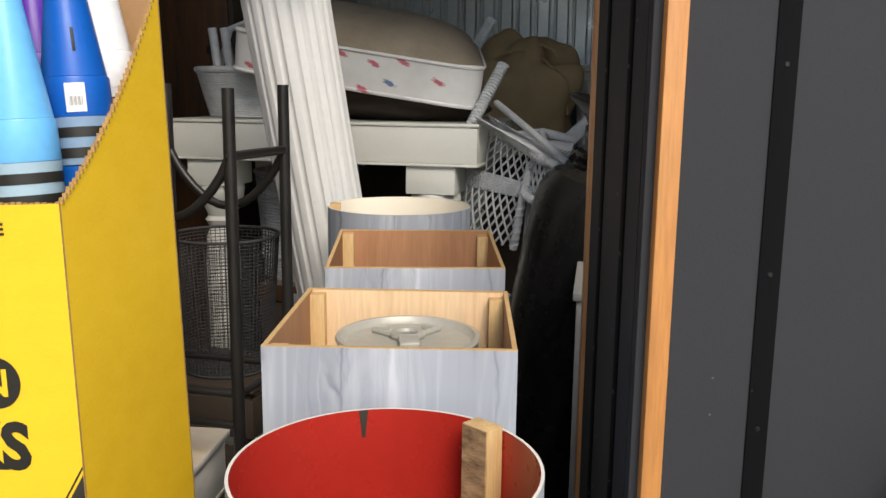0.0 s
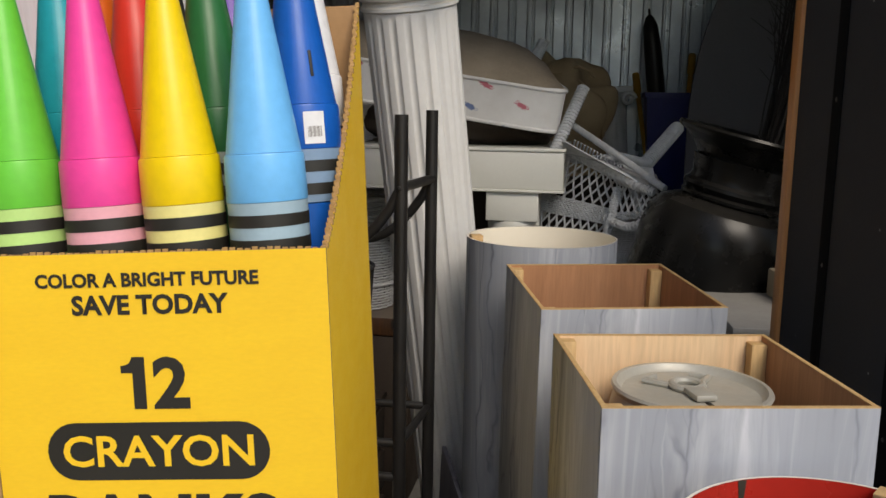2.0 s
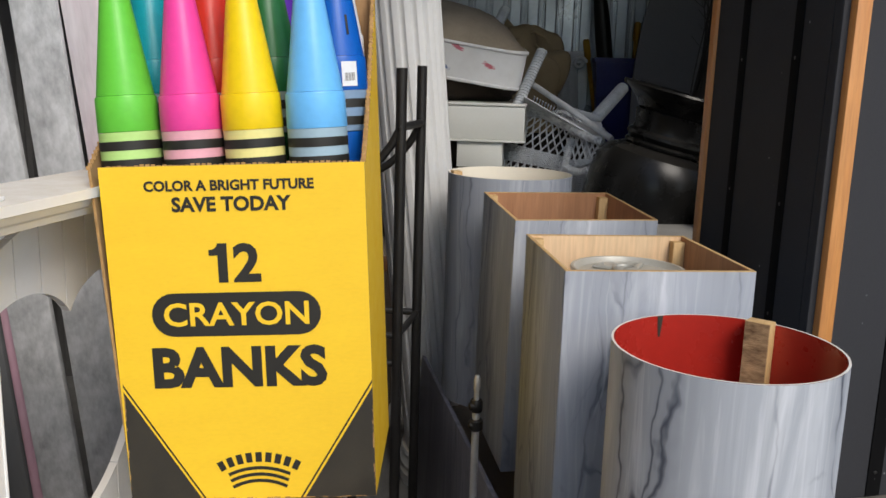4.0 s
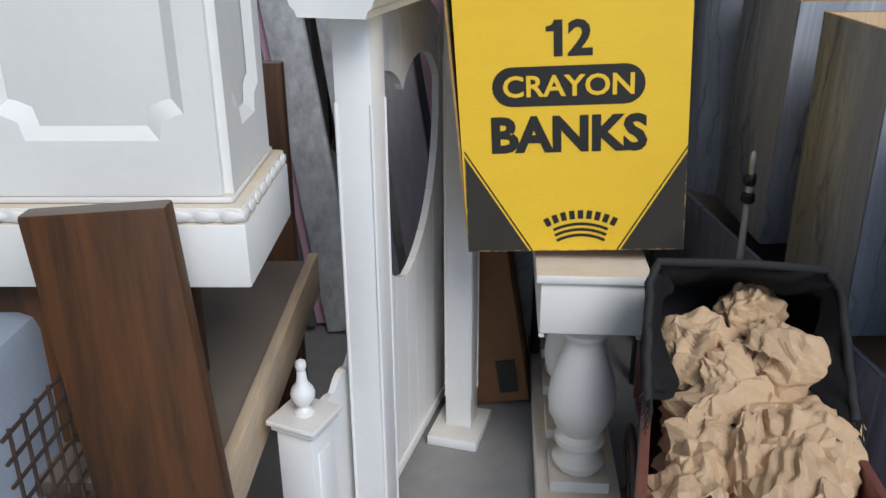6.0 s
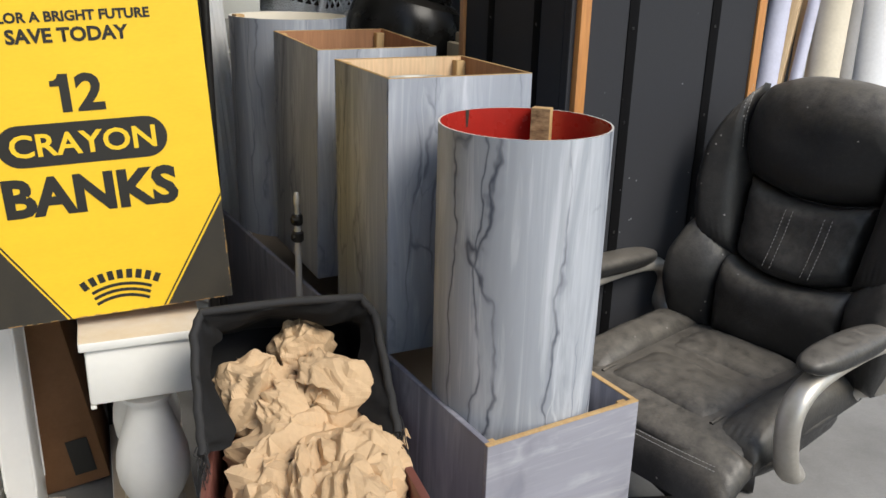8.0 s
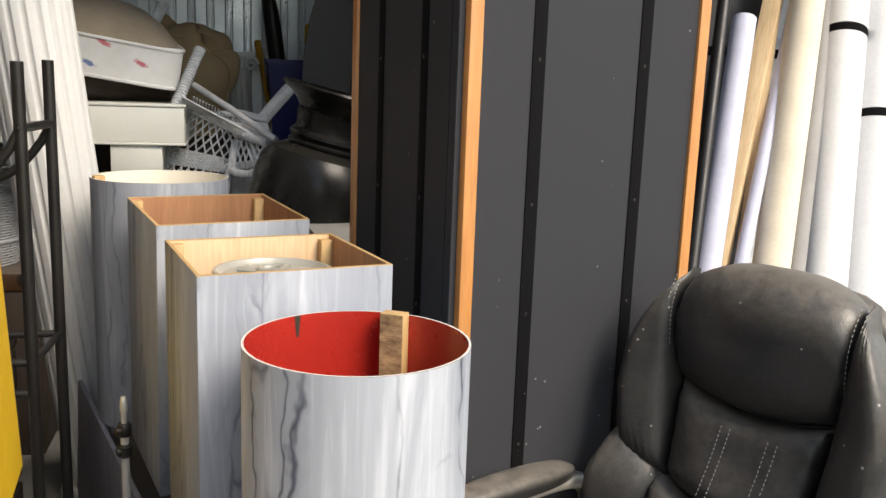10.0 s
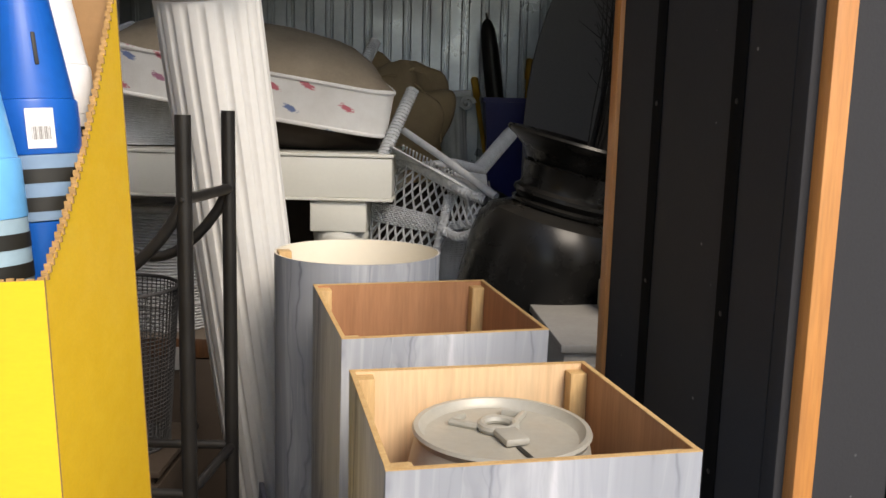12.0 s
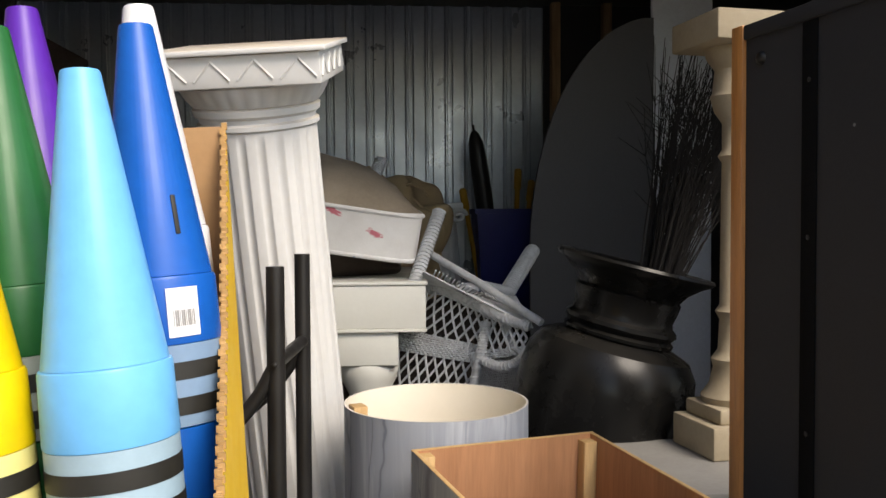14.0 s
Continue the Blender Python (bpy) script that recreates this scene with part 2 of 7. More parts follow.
M["red"] = mat("red_lining", (0.42, 0.026, 0.018), (0.36, 0.02, 0.014), 0.28, scale=4, grain=70, bump=0.03)
M["cream"] = mat("cream_lining", (0.8, 0.74, 0.62), (0.76, 0.7, 0.58), 0.55, scale=3, bump=0.02, fleck=0.02)
M["white_paint"] = mat("white_gloss_paint", (0.82, 0.815, 0.8), (0.79, 0.78, 0.76), 0.34, scale=3.5, grain=40, bump=0.02, dust=(0.56, 0.49, 0.39), dust_amount=0.8, even=0.1, fleck=0.03)
M["white_plaster"] = mat("white_cast_resin", (0.82, 0.81, 0.77), (0.79, 0.775, 0.72), 0.48, scale=3, grain=50, bump=0.03, dust=(0.56, 0.44, 0.29), dust_amount=0.95, even=-0.1, fleck=0.03)
M["white_column"] = mat("white_resin_column", (0.7, 0.7, 0.695), (0.64, 0.64, 0.63), 0.5, scale=5, grain=60, bump=0.03, fleck=0.05, dust=(0.5, 0.41, 0.29), dust_amount=0.85, even=0.0)
M["ivory"] = mat("ivory_painted_wood", (0.76, 0.76, 0.7), (0.7, 0.695, 0.63), 0.45, scale=3, fleck=0.03, bump=0.04, dust=(0.36, 0.33, 0.28), dust_amount=0.7)
M["dark_wood"] = wood("dark_stained_plank", (0.135, 0.05, 0.012), (0.02, 0.0085, 0.0035), 2, 15, 0.6, 0.7, 0.25, dust=(0.2, 0.17, 0.14), dust_amount=0.8)
M["dark_wood_y"] = wood("dark_stained_board", (0.1, 0.07, 0.05), (0.06, 0.04, 0.03), 1, 16, 0.7, 0.2, dust=(0.21, 0.175, 0.135), dust_amount=0.65)
M["light_wood"] = wood("pale_pine_rail", (0.6, 0.47, 0.33), (0.48, 0.35, 0.22), 1, 30, 0.6)
M["grey_plank"] = mat("weathered_grey_paint", (0.55, 0.56, 0.57), (0.16, 0.165, 0.165), 0.75, scale=10, grain=34, bump=0.3, stretch=(1, 1, 0.6), cover=0.66, fleck=0.4)
M["dark_plank"] = mat("weathered_dark_plank", (0.13, 0.135, 0.14), (0.08, 0.08, 0.085), 0.8, scale=4, grain=40, bump=0.3, stretch=(1, 1, 0.3))
M["pink_plank"] = mat("faded_pink_paint", (0.6, 0.33, 0.43), (0.5, 0.38, 0.43), 0.75, scale=3, grain=40, bump=0.2, stretch=(1, 1, 0.4))
M["rose_plank"] = mat("rose_stained_white_paint", (0.6, 0.56, 0.58), (0.55, 0.37, 0.44), 0.75, scale=7, grain=40, bump=0.25, stretch=(1.6, 1, 0.25), cover=0.62, fleck=0.2)
M["black_metal"] = mat("black_painted_steel", (0.012, 0.011, 0.011), (0.02, 0.019, 0.018), 0.42, 0.2, scale=9, grain=80, bump=0.06)
M["chrome"] = mat("dull_chrome", (0.6, 0.6, 0.6), (0.48, 0.48, 0.47), 0.34, 0.5, scale=12, grain=90, bump=0.04)
M["silver"] = mat("silver_painted_arm", (0.55, 0.53, 0.49), (0.42, 0.38, 0.32), 0.4, 0.55, scale=8, grain=90, bump=0.06, dust=(0.4, 0.35, 0.28), dust_amount=0.5)
M["leather"] = mat("dusty_black_leather", (0.015, 0.015, 0.0155), (0.024, 0.0235, 0.023), 0.4, scale=22, grain=170, bump=0.35, dust=(0.23, 0.205, 0.17), dust_amount=0.78, even=0.08, rise=0.0, film=0.1, specks=(0.35, 0.33, 0.3))
M["stitch"] = mat("pale_stitching", (0.45, 0.44, 0.42), rough=0.8)
M["panel_cloth"] = mat("charcoal_panel_cloth", (0.027, 0.028, 0.0325), (0.036, 0.037, 0.042), 0.8, spec=0.3, scale=2.5, grain=260, bump=0.12, specks=(0.2, 0.2, 0.21))
M["batten"] = mat("black_batten", (0.004, 0.004, 0.0045), (0.006, 0.006, 0.0065), 0.9, spec=0.1, scale=9, specks=(0.3, 0.3, 0.32))
M["orange_trim"] = wood("varnished_pine_edge", (0.62, 0.28, 0.085), (0.52, 0.21, 0.06), 2, 30, 0.4)
M["wicker"] = mat("white_painted_wicker", (0.64, 0.66, 0.68), (0.46, 0.47, 0.48), 0.6, scale=20, grain=160, bump=0.4)
M["ticking"] = ticking("mattress_ticking")
M["stained_top"] = mat("stained_mattress_top", (0.38, 0.31, 0.23), (0.23, 0.185, 0.135), 0.95, scale=4, grain=120, bump=0.3)
M["canvas"] = mat("tan_canvas", (0.42, 0.31, 0.18), (0.3, 0.22, 0.125), 0.9, scale=4, grain=160, bump=0.3)
M["urn"] = mat("black_glazed_urn", (0.006, 0.006, 0.006), (0.009, 0.0088, 0.0085), 0.25, spec=0.22, scale=4, grain=40, bump=0.02, dust=(0.1, 0.09, 0.074), dust_amount=0.2, rise=0.4)
M["matt_black"] = mat("matt_black_board", (0.03, 0.03, 0.032), (0.04, 0.04, 0.043), 0.8, scale=3)
M["charcoal_board"] = mat("charcoal_painted_board", (0.075, 0.074, 0.079), (0.095, 0.094, 0.099), 0.75, scale=3)
M["twig"] = mat("dark_twig", (0.012, 0.01, 0.009), rough=0.7)
M["blue_bin"] = mat("blue_plastic_bin", (0.01, 0.016, 0.2), (0.008, 0.012, 0.15), 0.4)
M["yellow_tool"] = mat("yellow_handle", (0.55, 0.3, 0.02), rough=0.5)
M["beige_stone"] = mat("beige_stone_finish", (0.44, 0.37, 0.26), (0.36, 0.29, 0.2), 0.75, scale=6, dust=(0.42, 0.36, 0.27), dust_amount=0.4)
M["can"] = mat("silver_grey_plastic_lid", (0.4, 0.4, 0.36), (0.33, 0.32, 0.285), 0.4, 0.15, scale=7, dust=(0.4, 0.35, 0.27), dust_amount=0.6)
M["grey_box"] = mat("pale_grey_cabinet", (0.33, 0.32, 0.3), (0.27, 0.26, 0.245), 0.6, scale=4)
M["cloth"] = mat("black_hood_cloth", (0.02, 0.02, 0.0215), (0.031, 0.0305, 0.031), 0.8, spec=0.3, scale=6, grain=200, bump=0.3, dust=(0.05, 0.047, 0.04), dust_amount=0.5)
M["pram_wood"] = mat("rose_brown_painted_wood", (0.2, 0.075, 0.06), (0.14, 0.05, 0.04), 0.4, scale=9)
M["kraft"] = mat("crumpled_kraft_paper", (0.6, 0.42, 0.25), (0.52, 0.355, 0.205), 0.75, scale=5, grain=120, bump=0.12)
M["wire"] = mat("rusty_wire", (0.07, 0.06, 0.055), (0.14, 0.08, 0.05), 0.6, 0.6, scale=20)
M["sheet"] = mat("pale_blue_grey_sheet", (0.36, 0.41, 0.48), (0.28, 0.32, 0.38), 0.55, scale=3)
M["pale_sheet"] = mat("pale_blue_grey_board", (0.74, 0.77, 0.82), (0.66, 0.7, 0.76), 0.5, scale=3)
M["sticker"] = mat("white_label", (0.78, 0.78, 0.78), rough=0.6)
M["roll_lavender"] = mat("lavender_paper_roll", (0.55, 0.56, 0.68), rough=0.7)
M["roll_beige"] = mat("cream_paper_roll", (0.72, 0.64, 0.5), rough=0.75)
M["roll_white"] = mat("white_paper_roll", (0.74, 0.74, 0.74), (0.66, 0.66, 0.67), 0.7)
M["roll_grey"] = mat("grey_paper_roll", (0.3, 0.29, 0.28), rough=0.75)
# dark grey for the added left blocker, so it bounces little light
M["light_block_dark"] = mat("light_block_dark_grey", (0.16, 0.155, 0.15), (0.11, 0.105, 0.1), 0.9, scale=2)
M["tan_seat"] = mat("near_black_brown", (0.05, 0.035, 0.025), rough=0.7)
CRAYON = {"green": (0.12, 0.55, 0.05), "pink": (0.85, 0.06, 0.33), "yellow": (0.86, 0.6, 0.01), "light_blue": (0.14, 0.48, 0.88),
          "teal": (0.0, 0.3, 0.36), "red": (0.62, 0.035, 0.02), "dark_green": (0.015, 0.13, 0.035), "blue": (0.0, 0.1, 0.45),
          "orange": (0.68, 0.12, 0.015), "black": (0.02, 0.02, 0.022), "purple": (0.1, 0.02, 0.35), "white": (0.75, 0.76, 0.78)}
for k, c in CRAYON.items():
    M["crayon_" + k] = mat("plastic_" + k, c, tuple(x * 0.93 for x in c), 0.38, spec=0.38, scale=4, grain=60, bump=0.015)
    M["band_" + k] = mat("wrapper_" + k, tuple(0.45 * x + 0.32 for x in c) if k not in ("yellow", "light_blue", "blue", "green", "pink") else {"green": (0.48, 0.74, 0.24), "pink": (0.82, 0.4, 0.47), "yellow": (0.82, 0.74, 0.28), "light_blue": (0.33, 0.47, 0.56), "blue": (0.2, 0.31, 0.45)}[k], rough=0.45, scale=4, bump=0.02)


# ---- mesh helpers ----
def thing(name, m, label, category, group="", kind=""):
    ob = new(name)
    ob.empty_display_size = 0.05
    ob.matrix_world = m
    return tagged(ob, label, category, group, kind)


def part(name, bm, material, parent=None, label="", smooth=True, angle=38):
    me = bpy.data.meshes.new(name)
    bmesh.ops.recalc_face_normals(bm, faces=bm.faces)
    bm.to_mesh(me)
    bm.free()
    for q in (material if isinstance(material, (list, tuple)) else [material]):
        me.materials.append(q)
    if smooth:
        for p in me.polygons:
            p.use_smooth = True
        me.set_sharp_from_angle(angle=radians(angle))
    ob = new(name, me)
    if parent is not None:
        ob.parent = parent
    return tagged(ob, label)


def bx(bm, x0, x1, y0, y1, z0, z1, bev=0.0, m=None, seg=2):
    v = bmesh.ops.create_cube(bm, size=1)["verts"]
    for p in v:
        p.co = Vector(((x0 + x1) / 2 + p.co.x * (x1 - x0), (y0 + y1) / 2 + p.co.y * (y1 - y0), (z0 + z1) / 2 + p.co.z * (z1 - z0)))
    if bev:
        es = list({e for p in v for e in p.link_edges})
        r = bmesh.ops.bevel(bm, geom=es, offset=bev, segments=seg, affect="EDGES", profile=0.5)
        v = list({p for f in r["faces"] for p in f.verts} | {p for p in v if p.is_valid})
    if m is not None:
        bmesh.ops.transform(bm, matrix=m, verts=v)
    return v


def box(*a, **k):
    bm = bmesh.new()
    bx(bm, *a, **k)
    return bm


def lathe(bm, prof, n=32, m=None, wave=None):
    """Turn the profile of (radius, height) about z. wave(angle, height) scales the radius."""
    rings = []
    for r, z in prof:
        ring = []
        for i in range(n):
            a = 2 * math.pi * i / n
            q = r * (wave(a, z) if wave else 1)
            ring.append(bm.verts.new((q * math.cos(a), q * math.sin(a), z)))
        rings.append(ring)
    for a, b in zip(rings, rings[1:]):
        for i in range(n):
            bm.faces.new((a[i], a[(i + 1) % n], b[(i + 1) % n], b[i]))
    for ring in (rings[0], rings[-1]):
        if (ring[0].co - ring[n // 2].co).length > 0.0012:
            bm.faces.new(ring)
    if m is not None:
        bmesh.ops.transform(bm, matrix=m, verts=[v for r in rings for v in r])


def lathed(prof, n=32, m=None, wave=None):
    bm = bmesh.new()
    lathe(bm, prof, n, m, wave)
    return bm


def tube(bm, pts, r, n=8, r2=None):
    """A round bar along the points, from radius r to r2."""
    pts = [Vector(p) for p in pts]
    rings, side = [], None
    for i, p in enumerate(pts):
        d = (pts[min(i + 1, len(pts) - 1)] - pts[max(i - 1, 0)]).normalized()
        if side is None:
            side = d.cross(Vector((0, 0, 1)) if abs(d.z) < 0.9 else Vector((1, 0, 0))).normalized()
        side = (side - d * side.dot(d)).normalized()
        up = d.cross(side)
        q = r if r2 is None else r + (r2 - r) * i / (len(pts) - 1)
        rings.append([bm.verts.new(p + (side * math.cos(2 * math.pi * k / n) + up * math.sin(2 * math.pi * k / n)) * q) for k in range(n)])
    for a, b in zip(rings, rings[1:]):
        for i in range(n):
            bm.faces.new((a[i], a[(i + 1) % n], b[(i + 1) % n], b[i]))
    bm.faces.new(rings[0])
    bm.faces.new(rings[-1])


def tubed(pts, r, n=8, r2=None):
    bm = bmesh.new()
    tube(bm, pts, r, n, r2)
    return bm


def slab(bm, outline, y0, y1, inner=None):
    """An outline in x and z, as thick as y0 to y1. Faces at y1 take material 1 where inner is set."""
    a = [bm.verts.new((x, y0, z)) for x, z in outline]
    b = [bm.verts.new((x, y1, z)) for x, z in outline]
    bm.faces.new(a)
    f = bm.faces.new(b[::-1])
    if inner:
        f.material_index = inner
    n = len(a)
    for i in range(n):
        q = bm.faces.new((a[i], a[(i + 1) % n], b[(i + 1) % n], b[i]))
        if inner:
            q.material_index = 2
    return bm


def cushion(w, d, h, power=3.2, cuts=10, rumple=0.0, seed=0.0):
    """A stuffed pad: a rounded block about its centre."""
    bm = bmesh.new()
    bmesh.ops.create_cube(bm, size=2)
    bmesh.ops.subdivide_edges(bm, edges=bm.edges[:], cuts=cuts, use_grid_fill=True)
    for v in bm.verts:
        p = v.co
        k = (abs(p.x) ** power + abs(p.y) ** power + abs(p.z) ** power) ** (1 / power)
        q = p / k
        if rumple:
            q *= 1 + rumple * noise.noise(Vector((q.x * 2 + seed, q.y * 2, q.z * 2)))
        v.co = (q.x * w / 2, q.y * d / 2, q.z * h / 2)
    return bm


def lettering(name, text, width, height, m, material, parent, bold=0.02):
    """Words as flat raised print: width and cap height in metres, lower left at the origin of m, in x and z."""
    cu = bpy.data.curves.new(name, "FONT")
    cu.body, cu.size, cu.extrude, cu.offset, cu.resolution_u = text, 1.0, 0.0, bold, 3
    tmp = bpy.data.objects.new(name + "_curve", cu)
    scene.collection.objects.link(tmp)
    me = bpy.data.meshes.new_from_object(tmp.evaluated_get(bpy.context.evaluated_depsgraph_get()))
    bpy.data.objects.remove(tmp)
    bpy.data.curves.remove(cu)
    xs, ys = [v.co.x for v in me.vertices], [v.co.y for v in me.vertices]
    sx, sy = width / (max(xs) - min(xs)), height / (max(ys) - min(ys))
    for v in me.vertices:
        v.co = m @ Vector(((v.co.x - min(xs)) * sx, 0.0, (v.co.y - min(ys)) * sy))
    me.materials.append(material)
    ob = new(name, me)
    ob.parent = parent
    return ob


# ---- the large structure ----
def corrugated(name, x0, x1, z0, z1, pitch, deep, material, m, label, across=False):
    """A ribbed steel sheet, 4 mm thick, in x and z; across: ribs run level."""
    bm = bmesh.new()
    prof = ((0.0, 0), (0.55, 0), (0.63, 0.3), (0.69, 0.3), (0.72, 1), (0.84, 1), (0.87, 0.3), (0.93, 0.3))
    a0, a1 = (z0, z1) if across else (x0, x1)
    pts, i = [], 0
    while a0 + i * pitch < a1:
        pts += [(a0 + (i + f) * pitch, -deep * d) for f, d in prof]
        i += 1
    pts = [(a, d) for a, d in pts] + [(a, d + 0.02) for a, d in pts[::-1]]
    front = [bm.verts.new((x0, d, a) if across else (a, d, z0)) for a, d in pts]
    far = [bm.verts.new((x1, d, a) if across else (a, d, z1)) for a, d in pts]
    for k in range(len(pts)):
        j = (k + 1) % len(pts)
        bm.faces.new((front[k], front[j], far[j], far[k]))
    ob = part(name, bm, material, None, smooth=False)
    ob.matrix_world = m
    return tagged(ob, label, "wall", kind="structure")


ground = part("ground", box(-400, 400, -400, 400, FLOOR - 0.2, FLOOR, m=None), M["concrete"], smooth=False)
tagged(ground, "grey dusty concrete slab", "floor", kind="structure")
corrugated("wall_back", -2.6, 0.68, FLOOR, 3.3, 0.115, 0.02, M["steel_wall"], pose(0, 5.65, 0), "ribbed galvanised steel back wall of the storage unit")
wall_back_side = part("wall_back_side", box(0.69, 2.2, 5.6, 5.75, FLOOR, 3.3), M["matt_black"], smooth=False)
tagged(wall_back_side, "dark back wall beside the steel sheets", "wall", kind="structure")
# out of view; made tall and long to keep sky off left-facing sides
corrugated("left_light_block", -7.0, 5.6, FLOOR, 6.0, 0.2, 0.03, M["light_block_dark"], pose(-2.3, 0, 0, 0, 0, 90), "unseen tall dark ribbed wall added to block light from the left")
corrugated("wall_right", 1.3, 6.0, FLOOR, 3.3, 0.29, 0.018, M["white_siding"], pose(0, 2.75, 0), "white metal wall with level laps", True)
inner = part("wall_inner", box(2.2, 2.3, 2.8, 5.7, FLOOR, 3.3), M["matt_black"], smooth=False)
tagged(inner, "dark inner partition", "wall", kind="structure")
ceiling = part("ceiling", box(-2.6, 2.3, 2.0, 5.7, 3.05, 3.15), M["dark_ceiling"], smooth=False)
tagged(ceiling, "dark ceiling of the storage unit", "ceiling", kind="structure")
header = part("door_header", box(-2.6, 2.3, 1.9, 2.0, 2.95, 3.6), M["dark_ceiling"], smooth=False)
tagged(header, "dark header over the open door", "wall", kind="structure")
for x in (0.72, 1.02):
    st = part("wall_stud", box(x, x + 0.05, 5.52, 5.59, FLOOR, 3.29, 0.003), M["pine_bark"])
    tagged(st, "bare timber wall stud", "stud", kind="structure")
pale = part("pale_board", box(0.93, 1.2, 4.34, 4.37, FLOOR, 3.0, 0.003), M["pale_sheet"])
tagged(pale, "pale blue-grey sheet of board standing upright", "board")


# ---- the crayon display ----
def crayon(colour, m, slot=False, tag=False):
    ob = thing("crayon_bank", m, colour.replace("_", " ") + " plastic giant crayon bank standing in the yellow box", "crayon bank", "crayon banks in the box")
    plastic, band = M["crayon_" + colour], M["band_" + colour]
    part("body", lathed([(0.0535, 0.0), (0.0535, 0.14), (0.0525, 0.1405)], 40), plastic, ob)
    part("wrapper", lathed([(0.0545, 0.142), (0.0545, 0.2185)], 40), band, ob, "pale printed wrapper band")
    for z in (0.153, 0.186):
        part("stripe", lathed([(0.0551, z), (0.0551, z + 0.0165)], 40), M["black_print"], ob, "black stripe")
    part("collar", lathed([(0.0545, 0.219), (0.0552, 0.221), (0.054, 0.28), (0.053, 0.2825), (0.0505, 0.2835)], 40), plastic, ob)
    part("cone", lathed([(0.0512, 0.2837), (0.0165, 0.527), (0.0155, 0.5295), (0.013, 0.53)], 40), plastic, ob)
    if slot:
        part("coin_slot", box(-0.0024, 0.0024, -0.0012, 0.003, -0.019, 0.019, 0.001, pose(0, 0, 0, 0, 0, 16) @ pose(0, -0.0432, 0.341, -8.1, 0, 0)), M["black_print"], ob, "dark coin slot")
    if tag:
        bm = bmesh.new()
        for i in range(7):
            for z in (0.226, 0.272):
                a = radians(-90 + 9 + (i - 3) * 5.3)
                bm.verts.new((0.0559 * math.cos(a), 0.0559 * math.sin(a), z))
        bm.verts.ensure_lookup_table()
        for i in range(6):
            bm.faces.new([bm.verts[k] for k in (2 * i, 2 * i + 2, 2 * i + 3, 2 * i + 1)])
        st = part("price_label", bm, M["sticker"], ob, "white bar-code label")
        bm = bmesh.new()
        for i in range(11):
            a = radians(-90 + 9 - 10 + i * 2.0)
            w = 0.0005 + 0.0006 * (i % 3)
            bx(bm, -w / 2, w / 2, -0.0003, 0.0003, 0.236, 0.251, m=pose(0.0562 * math.cos(a), 0.0562 * math.sin(a), 0, 0, 0, math.degrees(a) + 90))
        part("bars", bm, M["roll_grey"], st, smooth=False)
    return ob


